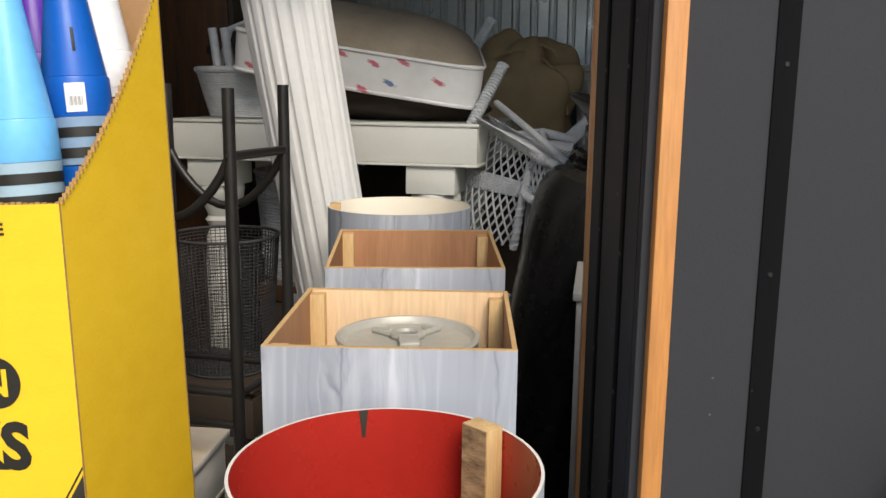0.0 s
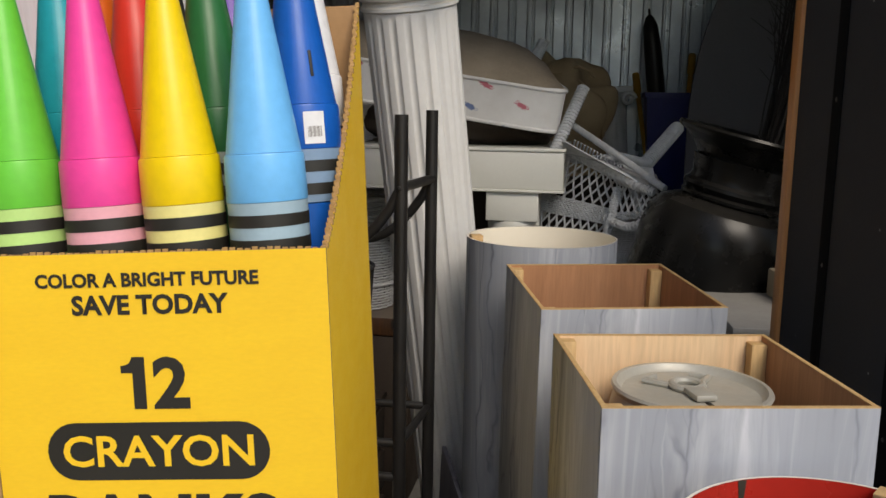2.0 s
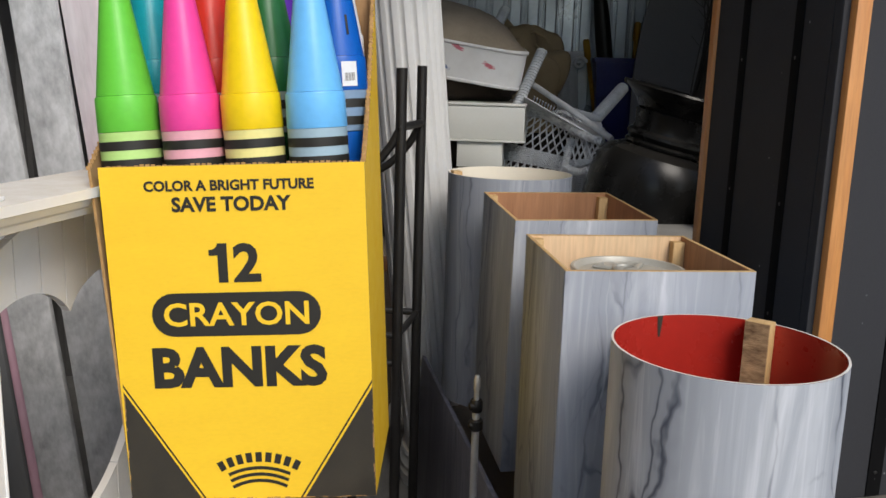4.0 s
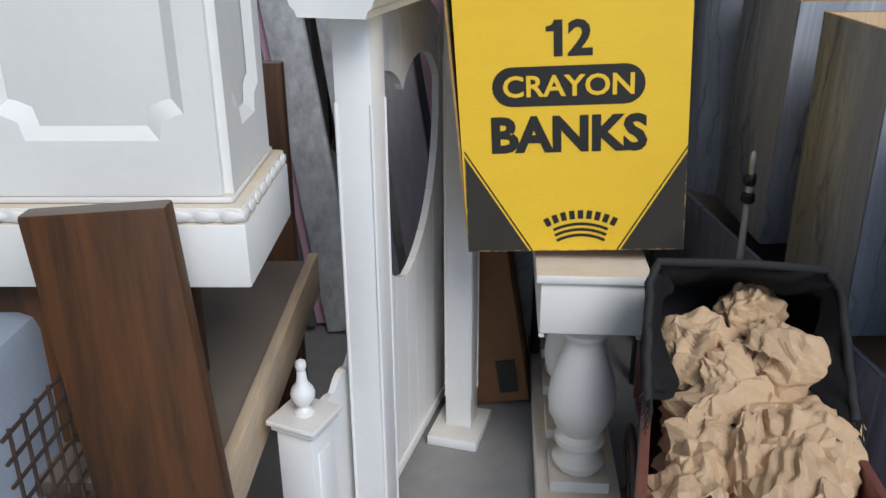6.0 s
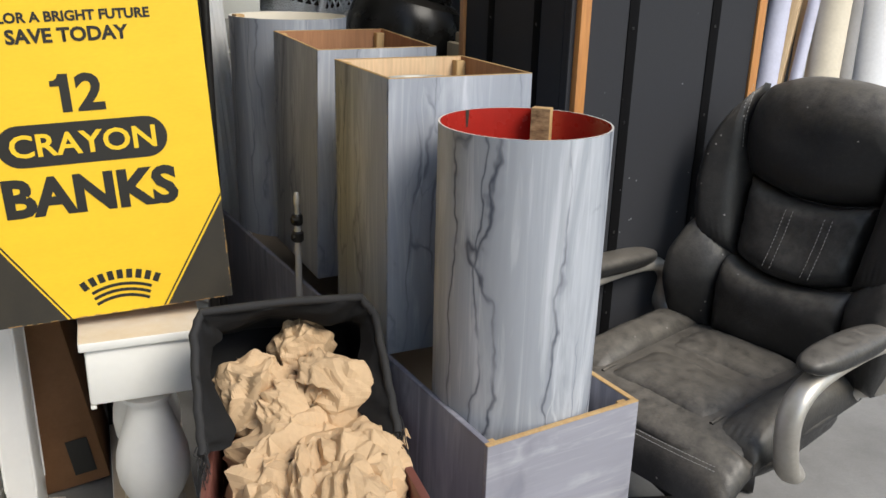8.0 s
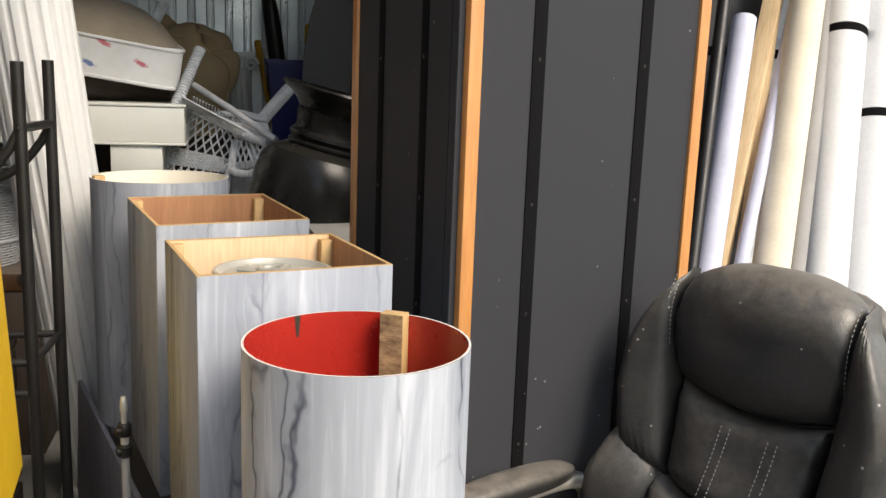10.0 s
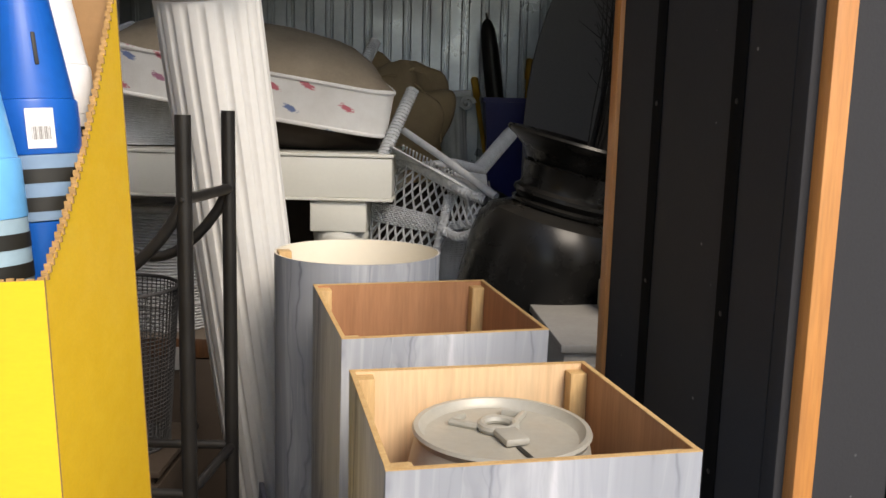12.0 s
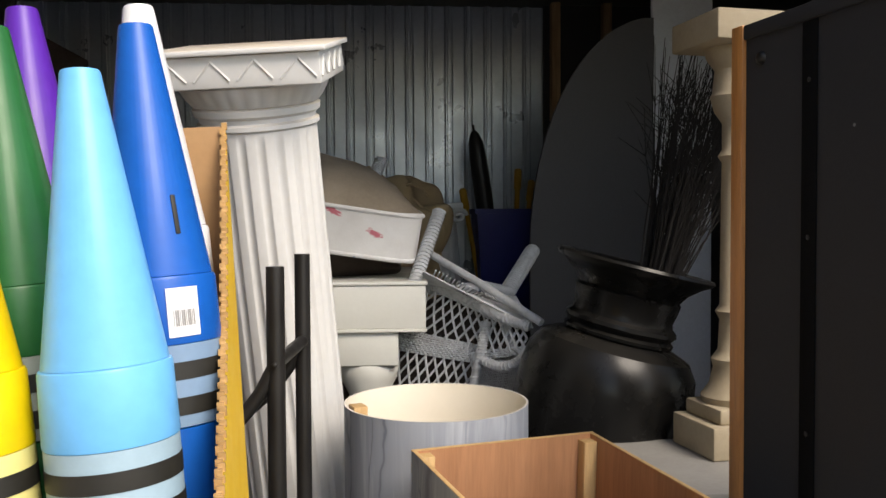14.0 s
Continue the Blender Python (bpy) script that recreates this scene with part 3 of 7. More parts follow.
def crayon_box():
    W, H, D, T = 0.462, 0.629, 0.372, 0.005
    ux = Vector((0.4585, 0.0515, 0.0235)).normalized()
    uz = Vector((-0.0475, 0.0245, 0.6265))
    uz = (uz - ux * uz.dot(ux)).normalized()
    uy = uz.cross(ux)
    m = Matrix((ux, uy, uz)).transposed().to_4x4()
    m.translation = (-0.578, 1.274, 0.932)
    ob = thing("display_box", m, "yellow printed cardboard display box of crayon banks on the balustrade", "box")
    h = W / 2
    skins = [M["yellow_card"], M["brown_card"], M["kraft_edge"]]
    part("front_panel", slab(bmesh.new(), [(-h, 0), (h, 0), (h, H), (-h - 0.014, H)], 0, T, 1), skins, ob, "yellow front with black print", smooth=False)
    # the front's torn edge
    bm = bmesh.new()
    rng = random.Random(4)
    for i in range(46):
        x = -h + 0.004 + i * (W - 0.008) / 45
        bx(bm, x - 0.0035, x + 0.0035, 0.0008, T - 0.0008, H - 0.002, H + 0.001 + rng.random() * 0.0035)
    part("torn_edge", bm, M["kraft_edge"], ob, "torn perforated cardboard edge", smooth=False)
    part("back_panel", slab(bmesh.new(), [(-h, 0), (h, 0), (h, 1.0), (-h, 1.0)], D, D - T, 1), skins, ob, smooth=False)
    part("bottom", box(-h + T, h - T, T, D - T, 0, T), M["brown_card"], ob, smooth=False)
    for s in (-1, 1):
        bm = bmesh.new()
        top = [(D - T, 1.0)]
        for i in range(24):
            f = 1 - i / 23
            top.append((T + (D - 2 * T) * f, H + (1.0 - H) * (0.62 * f + 0.38 * f * f) + (0.002 if i % 2 else 0)))
        out = [(T, 0), (D - T, 0)] + top[1:]
        slab(bm, out, 0, T, 1)
        turn = Matrix(((0, s * -1, 0, s * h), (1, 0, 0, 0), (0, 0, 1, 0), (0, 0, 0, 1)))
        bmesh.ops.transform(bm, matrix=turn, verts=bm.verts)
        if s < 0:
            for v in bm.verts:
                v.co.x -= 0.034 * min(1.0, v.co.z / H)
        sp = part("side_panel", bm, skins, ob, "yellow side with a slanting cut edge", smooth=False)
        bm = bmesh.new()
        wv = random.Random(9)
        for i in range(74):
            f = i / 73
            z = H + (1.0 - H) * (0.62 * f + 0.38 * f * f)
            x = s * (h - T / 2) - (0.034 if s < 0 else 0.0) * min(1.0, z / H) + 0.0012 * (1 if i % 2 else -1)
            y = T + (D - 2 * T) * f
            bx(bm, x - 0.0032, x + 0.0032, y - 0.0024, y + 0.0024, z - 0.004, z + 0.0015 + 0.003 * wv.random())
        part("cut_edge", bm, M["kraft_edge"], sp, "wavy corrugated cut edge", smooth=False)
    at = lambda u, v, y=-0.0012: Matrix.Translation((-h + u * W, y, v * H))
    ink = M["black_print"]
    lettering("slogan", "COLOR A BRIGHT FUTURE", 0.66 * W, 0.0195, at(0.142, 0.928), ink, ob, 0.036)
    lettering("slogan", "SAVE TODAY", 0.465 * W, 0.0275, at(0.246, 0.868), ink, ob, 0.036)
    lettering("number", "1", 0.038 * W, 0.072, at(0.412, 0.662), ink, ob, 0.03)
    bm = bmesh.new()
    bm.faces.new([bm.verts.new((-h + x * W, -0.0013, 0.662 * H + z)) for x, z in ((0.378, 0.05), (0.413, 0.05), (0.413, 0.071), (0.405, 0.064), (0.394, 0.061), (0.378, 0.06))])
    part("number_flag", bm, ink, ob, smooth=False)
    lettering("number", "2", 0.108 * W, 0.072, at(0.472, 0.662), ink, ob, 0.034)
    bm = bmesh.new()
    r, w = 0.0405, 0.67 * W / 2
    ring = [(sx * (w - r) + r * math.cos(radians(a)), r * math.sin(radians(a))) for sx, a0 in ((1, -90), (-1, 90)) for a in range(a0, a0 + 181, 15)]
    bm.faces.new([bm.verts.new((-h + 0.473 * W + x, -0.001, 0.568 * H + z)) for x, z in ring])
    part("plaque", bm, ink, ob, "black rounded plaque", smooth=False)
    lettering("word", "CRAYON", 0.575 * W, 0.0445, at(0.186, 0.5335, -0.0022), M["yellow_card"], ob, 0.02)
    lettering("word", "BANKS", 0.695 * W, 0.079, at(0.128, 0.347), ink, ob, 0.042)
    for s in (-1, 1):
        bm = bmesh.new()
        bm.faces.new([bm.verts.new((s * x * W, -0.001, z * H)) for x, z in ((0.5, 0.34), (0.5, 0.0), (0.21, 0.0))])
        part("corner_print", bm, M["dark_board"], ob, "black printed corner", smooth=False)
        bm = bmesh.new()
        bm.faces.new([bm.verts.new((s * x * W, -0.001, z * H)) for x, z in ((0.5, 0.362), (0.5, 0.353), (0.199, 0.0), (0.191, 0.0))])
        part("print_line", bm, ink, ob, smooth=False)
    # scuffed print along the front's edges
    bm = bmesh.new()
    wr = random.Random(21)
    for k in range(70):
        ln, dp = wr.uniform(0.003, 0.014), wr.uniform(0.0008, 0.0026)
        if k % 3:
            x = wr.uniform(-h, h - 0.015)
            bx(bm, x, x + ln, -0.0016, -0.0004, 0.0003, dp)
        else:
            s, z = wr.choice((-1, 1)), wr.uniform(0.01, 0.2)
            e = s * (h - 0.0003)
            bx(bm, min(e, e - s * dp), max(e, e - s * dp), -0.0016, -0.0004, z, z + ln)
    tagged(part("scuffs", bm, M["kraft_edge"], ob, "scuffed bare edges", smooth=False), kind="stuff")
    # maker's mark: three arcs and a bent row of small bars
    for k in range(3):
        bm = bmesh.new()
        a0, rr = 28 - k * 1.2, 0.112 + k * 0.0125
        arc = [(rr * math.sin(radians(a)), rr * math.cos(radians(a))) for a in np.linspace(-a0, a0, 15)]
        low = [((rr - 0.0065) * math.sin(radians(a)), (rr - 0.0065) * math.cos(radians(a))) for a in np.linspace(a0, -a0, 15)]
        bm.faces.new([bm.verts.new((0.013 + x, -0.001, -0.073 + z)) for x, z in arc + low])
        part("printed_arc", bm, ink, ob, smooth=False)
    for i in range(9):
        a = radians(-27 + i * 6.75)
        bm = bmesh.new()
        bx(bm, -0.0058, 0.0058, -0.0011, -0.0009, 0, 0.019, m=Matrix.Translation((0.013 + 0.145 * math.sin(a), 0, -0.0725 + 0.145 * math.cos(a))) @ pose(0, 0, 0, 0, math.degrees(a), 0))
        part("printed_bar", bm, ink, ob, smooth=False)
    rows = (("green", "pink", "yellow", "light_blue"), ("teal", "red", "dark_green", "blue"), ("orange", "black", "purple", "white"))
    for j, row in enumerate(rows):
        for i, c in enumerate(row):
            lift = (0.472, 0.541, 0.593)[j]
            x = -h + 0.036 + i * 0.1145 + (-0.002, 0.018, 0.016)[j] + (0.011 if c == "blue" else 0.0)
            y = 0.0625 + j * 0.113
            crayon(c, m @ pose(x, y, lift, 0, (-2.2, -1.8, -2.3, -1.6)[i], 12 * i - 10 * j if c != "blue" else 20), c == "blue", c == "blue")
    filler = part("packing_block", box(-h + 0.008, h - 0.008, 0.008, D - 0.008, 0.006, 0.465), M["brown_card"], None, smooth=False)
    filler.matrix_world = m
    tagged(filler, "brown cardboard packing inside the display box", "packing")
    for j, (y0, y1, z1) in enumerate(((0.12, 0.232, 0.536), (0.233, D - 0.009, 0.589))):
        b = part("packing_step", box(-h + 0.01, h - 0.01, y0, y1, 0.4655, z1), M["brown_card"], None, smooth=False)
        b.matrix_world = m
        tagged(b, "brown cardboard packing inside the display box", "packing")


crayon_box()


# ---- marbled pedestals on the long trough ----
def trough():
    m = pose(0.095, 0.834, FLOOR, 0, 0, 17)
    ob = thing("long_trough", m, "long marbled-grey plywood trough lying open on the floor", "trough")
    w, n, h, t = 0.366, 2.15, 0.55, 0.012
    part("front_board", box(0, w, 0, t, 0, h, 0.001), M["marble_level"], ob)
    # back and sides take the shaded copy, the front board the lighter one
    part("back_board", box(0, w, n - t, n, 0, h, 0.001), M["marble_shaded"], ob)
    part("side_board", box(0, t, t, n - t, 0, h, 0.001), M["marble_shaded"], ob)
    part("side_board", box(w - t, w, t, n - t, 0, h, 0.001), M["marble_shaded"], ob)
    part("deck", box(t, w - t, t, n - t, 0.33, 0.345), M["dark_wood_y"], ob)
    for y0, y1, x0, x1 in ((0.0, t, 0, w), (t, n - t, 0, t), (t, n - t, w - t, w)):
        front = y0 == 0.0
        part("raw_edge", box(x0, x1, y0, y1, h + 0.0005, h + 0.003, 0.0008), M["pine"] if front or x0 > 0 else M["marble_shaded"], ob, "raw plywood edge" if front or x0 > 0 else "")
    for x in (t, w - t - 0.02):
        part("corner_block", box(x, x + 0.02, t, t + 0.02, 0.36, h - 0.006), M["pine"], ob)


def square_pedestal(m, ht, pale, label):
    """A hollow marbled box, open above, with corner posts inside."""
    ob = thing("square_pedestal", m, label, "pedestal", "marbled pedestals")
    w, t = 0.334, 0.007
    inside = M["ply_lit"] if pale else M["ply"]
    for a in (0, 90, 180, 270):
        bm = bmesh.new()
        turn = Matrix.Translation((w / 2, w / 2, 0)) @ pose(0, 0, 0, 0, 0, a) @ Matrix.Translation((-w / 2, -w / 2, 0))
        e = t if a in (0, 180) else 0.0
        bx(bm, t - e, w - t + e, 0.0, t * 0.5, 0, ht, 0.0008, turn)
        pn = part("side_board", bm, M["marble"], ob)
        bm = bmesh.new()
        bx(bm, t, w - t, t * 0.52, t, 0.012, ht - 0.0005, 0, turn)
        # side linings keep the darker plywood, so light and shade sit in the colour
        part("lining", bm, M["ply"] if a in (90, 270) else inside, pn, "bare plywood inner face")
        bm = bmesh.new()
        bx(bm, t - e, w - t + e, 0.0004, t, ht, ht + 0.0012, 0, turn)
        part("raw_edge", bm, M["pine"], pn, smooth=False)
    for i, (x, y) in enumerate(((t, t), (w - t - 0.024, t), (t, w - t - 0.024), (w - t - 0.024, w - t - 0.024))):
        part("corner_post", box(x, x + 0.024, y, y + 0.024, 0.012, ht - 0.004 - 0.004 * (i % 2), 0.001), M["pine"], ob, "pale pine corner post")
    part("floor_board", box(t, w - t, t, w - t, 0.0, 0.01), M["ply"], ob)
    return ob


def round_pedestal(m, r, ht, lining, label, block=None):
    ob = thing("round_pedestal", m, label, "pedestal", "marbled pedestals")
    bm = bmesh.new()
    lathe(bm, [(r, 0), (r, ht)], 72)
    for f in [f for f in bm.faces if len(f.verts) > 4]:
        bm.faces.remove(f)
    part("drum", bm, M["marble_cyl"] if lining == "red" else M["marble"], ob, "marbled outer skin")
    bm = bmesh.new()
    lathe(bm, [(r - 0.0035, 0), (r - 0.0035, ht)], 72)
    for f in [f for f in bm.faces if len(f.verts) > 4]:
        bm.faces.remove(f)
    part("lining", bm, M[lining], ob, lining + " painted inner face")
    bm = bmesh.new()
    bmesh.ops.create_circle(bm, segments=72, radius=r)
    a = bm.verts[:]
    g = bmesh.ops.create_circle(bm, segments=72, radius=r - 0.0035)["verts"]
    bmesh.ops.bridge_loops(bm, edges=bm.edges[:])
    bmesh.ops.translate(bm, vec=(0, 0, ht + 0.0004), verts=bm.verts)
    part("rim", bm, M["white_paint"], ob, "thin pale cut rim")
    part("base_disc", lathed([(r - 0.004, 0.0), (r - 0.004, 0.012)], 48), M["ply"], ob)
    if lining == "red":
        bm = bmesh.new()
        q = radians(118)
        bm.faces.new([bm.verts.new(((r - 0.0042) * math.cos(q + da), (r - 0.0042) * math.sin(q + da), ht - dz)) for da, dz in ((-0.035, 0), (0.035, 0), (0.012, 0.035), (-0.012, 0.035))])
        part("notch_mark", bm, M["dark_board"], ob, "dark notch in the rim", smooth=False)
    if block:
        a, z0, w = block
        part("pine_block", box(-w / 2, w / 2, -0.013, 0.013, z0, ht + 0.006, 0.001, pose((r - 0.019) * math.cos(a), (r - 0.019) * math.sin(a), 0, 0, 0, math.degrees(a) + 90)),
             M["pine"], ob, "rough pine block fixed inside the rim")
        if lining == "red":
            part("bark_face", box(-w / 2 + 0.001, w / 2 - 0.001, 0.0132, 0.0145, z0, ht + 0.0055, 0, pose((r - 0.019) * math.cos(a), (r - 0.019) * math.sin(a), 0, 0, 0, math.degrees(a) + 90)),
                 M["bark_face"], ob, "dark mottled face of the block")
    return ob


trough()
TOP = FLOOR + 0.5535
square_pedestal(pose(-0.022, 1.236, TOP, 0, 0, 12.3), 1.411 - TOP, True, "hollow square pedestal painted as blue-grey marble, plywood inside with brightened front and back faces")
square_pedestal(pose(-0.128, 1.728, TOP, 3, 0, 16), 1.418 - TOP, False, "hollow square pedestal painted as blue-grey marble, brown plywood inside")
round_pedestal(pose(-0.154, 2.277, TOP), 0.177, 1.4595 - TOP, "cream", "hollow round pedestal painted as grey marble, cream inside", (radians(200), 0.45, 0.035))
round_pedestal(pose(0.208, 1.056, FLOOR + 0.346), 0.1645, 1.3538 - FLOOR - 0.346, "red", "hollow round pedestal painted as white-grey marble, red inside", (radians(58), 0.5, 0.04))


def can_bank():
    ob = thing("giant_can_bank", pose(0.107, 1.475, TOP + 0.011, 0, 0, 20), "dusty silver giant drink-can bank standing inside a square pedestal", "can bank")
    z = 1.372 - TOP - 0.011
    part("body", lathed([(0.1, 0), (0.116, 0.02), (0.116, z - 0.05), (0.108, z - 0.012)], 56), M["can"], ob)
    part("lid", lathed([(0.108, z - 0.012), (0.112, z - 0.004), (0.11, z), (0.104, z), (0.1, z - 0.008), (0.096, z - 0.011), (0.0005, z - 0.009)], 56), M["can"], ob, "ridged grey lid")
    bm = bmesh.new()
    tube(bm, [(0.022 * math.cos(radians(a)), 0.022 * math.sin(radians(a)) + 0.012, z - 0.004) for a in range(0, 361, 20)], 0.006, 8)
    part("pull_tab", bm, M["can"], ob)
    part("tab_tongue", box(-0.016, 0.016, -0.05, -0.004, z - 0.009, z + 0.001, 0.004), M["can"], ob)
    for s in (-1, 1):
        part("tab_ridge", tubed([(s * 0.024, 0.018, z - 0.006), (s * 0.05, 0.045, z - 0.006), (s * 0.028, 0.062, z - 0.006)], 0.0055, 8), M["can"], ob)
    part("coin_slot", box(-0.003, 0.003, -0.085, -0.05, z - 0.0095, z - 0.0082), M["black_print"], ob, "dark coin slot")


can_bank()


def light_stand():
    ob = thing("light_stand", pose(-0.186, 1.633, FLOOR), "chrome telescopic stand with black clamps behind the doll carriage", "stand")
    part("pole", lathed([(0.0085, 0), (0.0085, 0.745)], 16), M["chrome"], ob)
    part("tip", lathed([(0.006, 0.745), (0.006, 0.79), (0.008, 0.795), (0.008, 0.815), (0.005, 0.826)], 16), M["chrome"], ob)
    for z, w in ((0.755, 0.016), (0.71, 0.018)):
        cl = part("clamp", lathed([(0.012, z - 0.014), (w * 0.9, z - 0.01), (w * 0.9, z + 0.01), (0.012, z + 0.014)], 16), M["black_metal"], ob, "black plastic clamp")
        part("knob", lathed([(0.004, 0), (0.004, 0.014), (0.009, 0.015), (0.009, 0.028), (0.006, 0.03)], 12, pose(0.012, 0, z, 0, 90, 200)), M["black_metal"], cl)
    for a in (40, 160, 280):
        part("leg", tubed([(0.01 * math.cos(radians(a)), 0.01 * math.sin(radians(a)), 0.28), (0.1 * math.cos(radians(a)), 0.1 * math.sin(radians(a)), 0.012)], 0.006, 8), M["chrome"], ob)


light_stand()


# ---- folding screen ----
def screen():
    a, b, c = Vector((0.342, 2.035)), Vector((0.458, 1.472)), Vector((1.07, 1.665))
    z1 = 2.122
    for p, q, n in ((a, b, 1), (b + Vector((0.004, 0.0)), c, 2)):
        d = q - p
        m = pose(p.x, p.y, FLOOR, 0, 0, math.degrees(math.atan2(d.y, d.x)))
        ob = thing("screen_panel", m, "tall charcoal cloth screen panel with varnished pine edges and black battens", "screen panel", "screen panels")
        ln, ht = d.length, z1 - FLOOR
        part("cloth", box(0.03, ln - 0.03, -0.01, 0.01, 0.01, ht - 0.01), M["panel_cloth"], ob, smooth=False)
        for x0, x1 in ((0, 0.03), (ln - 0.03, ln)):
            hid = n == 1 and x0 > 0
            part("edge_post", box(x0, x1, -0.009 if hid else -0.018, 0.009 if hid else 0.018, 0, ht, 0.002), M["panel_cloth" if hid else "orange_trim"], ob, "" if hid else "orange varnished pine edge")
        part("top_rail", box(0.03, ln - 0.03, -0.016, 0.016, ht - 0.025, ht - 0.001, 0.002), M["panel_cloth"], ob)
        for f in ((0.32, 0.74) if n == 1 else (0.265, 0.71)):
            bt = part("batten", box(ln * f - 0.016, ln * f + 0.016, -0.0128, -0.0101, 0.02, ht - 0.026, 0.001), M["batten"], ob, "black batten with pale screw marks")
            for k in range(7):
                part("screw", lathed([(0.004, 0), (0.003, 0.0012)], 10, pose(ln * f, -0.0129, 0.2 + k * 0.26 + 0.03 * (k % 2), 90)), M["black_metal"], bt)
        part("dome_stud", lathed([(0.011, 0), (0.009, 0.005), (0.004, 0.008)], 14, pose(0.07, -0.0101, ht - 0.06, 90)), M["black_metal"], ob)


screen()


# ---- balustrade under the display box ----
BAL_PROF = [(0.05, 0.0), (0.05, 0.012), (0.062, 0.016), (0.064, 0.028), (0.056, 0.036), (0.044, 0.046), (0.04, 0.06), (0.05, 0.068), (0.06, 0.076), (0.06, 0.09),
            (0.05, 0.098), (0.048, 0.104), (0.062, 0.125), (0.076, 0.16), (0.08, 0.195), (0.077, 0.23), (0.066, 0.27), (0.053, 0.305), (0.045, 0.33), (0.041, 0.35),
            (0.043, 0.358), (0.053, 0.363), (0.055, 0.374), (0.05, 0.38), (0.045, 0.386), (0.048, 0.392), (0.048, 0.402)]


def balustrade():
    ob = thing("balustrade", pose(-0.541, 1.288, FLOOR, 0, 0, 8.5), "ivory-white garden balustrade with turned balusters on the floor", "balustrade")
    n = 0.78
    lip = 0.655
    part("top_rail", box(-0.112, 0.112, -0.075, n, 0.51, lip - 0.02, 0.006), M["white_plaster"], ob)
    part("rail_cap", box(-0.122, 0.122, -0.085, n + 0.01, lip - 0.0205, lip, 0.004), M["white_plaster"], ob, "dusty cap of the rail")
    for s in (-1, 1):
        part("under_step", box(min(s * 0.112, s * 0.1), max(s * 0.112, s * 0.1), -0.07, n - 0.01, 0.499, 0.509, 0.002), M["white_plaster"], ob)
    part("base_rail", box(-0.1, 0.1, -0.08, n, 0.0, 0.075, 0.008), M["white_plaster"], ob)
    for k in range(4):
        y = 0.012 + k * 0.215
        b = part("baluster", lathed([(r, z + 0.1075) for r, z in BAL_PROF], 40, pose(0, y, 0)), M["white_plaster"], ob)
        part("plinth", box(-0.07, 0.07, y - 0.07, y + 0.07, 0.0755, 0.107, 0.004), M["white_plaster"], b)


balustrade()


def cardboard_carton():
    ob = thing("carton", pose(-0.79, 1.68, FLOOR, 0, -9, 8), "brown cardboard carton standing on end behind the white stall", "carton")
    part("body", box(-0.085, 0.085, 0, 0.3, 0.014, 0.55, 0.003), M["carton_card"], ob)
    part("flap", box(-0.084, 0.084, -0.004, -0.001, 0.2, 0.54), M["carton_card"], ob)
    part("tape", box(0.005, 0.06, -0.006, -0.0043, 0.05, 0.155), M["black_print"], ob, "black patch of tape")


cardboard_carton()


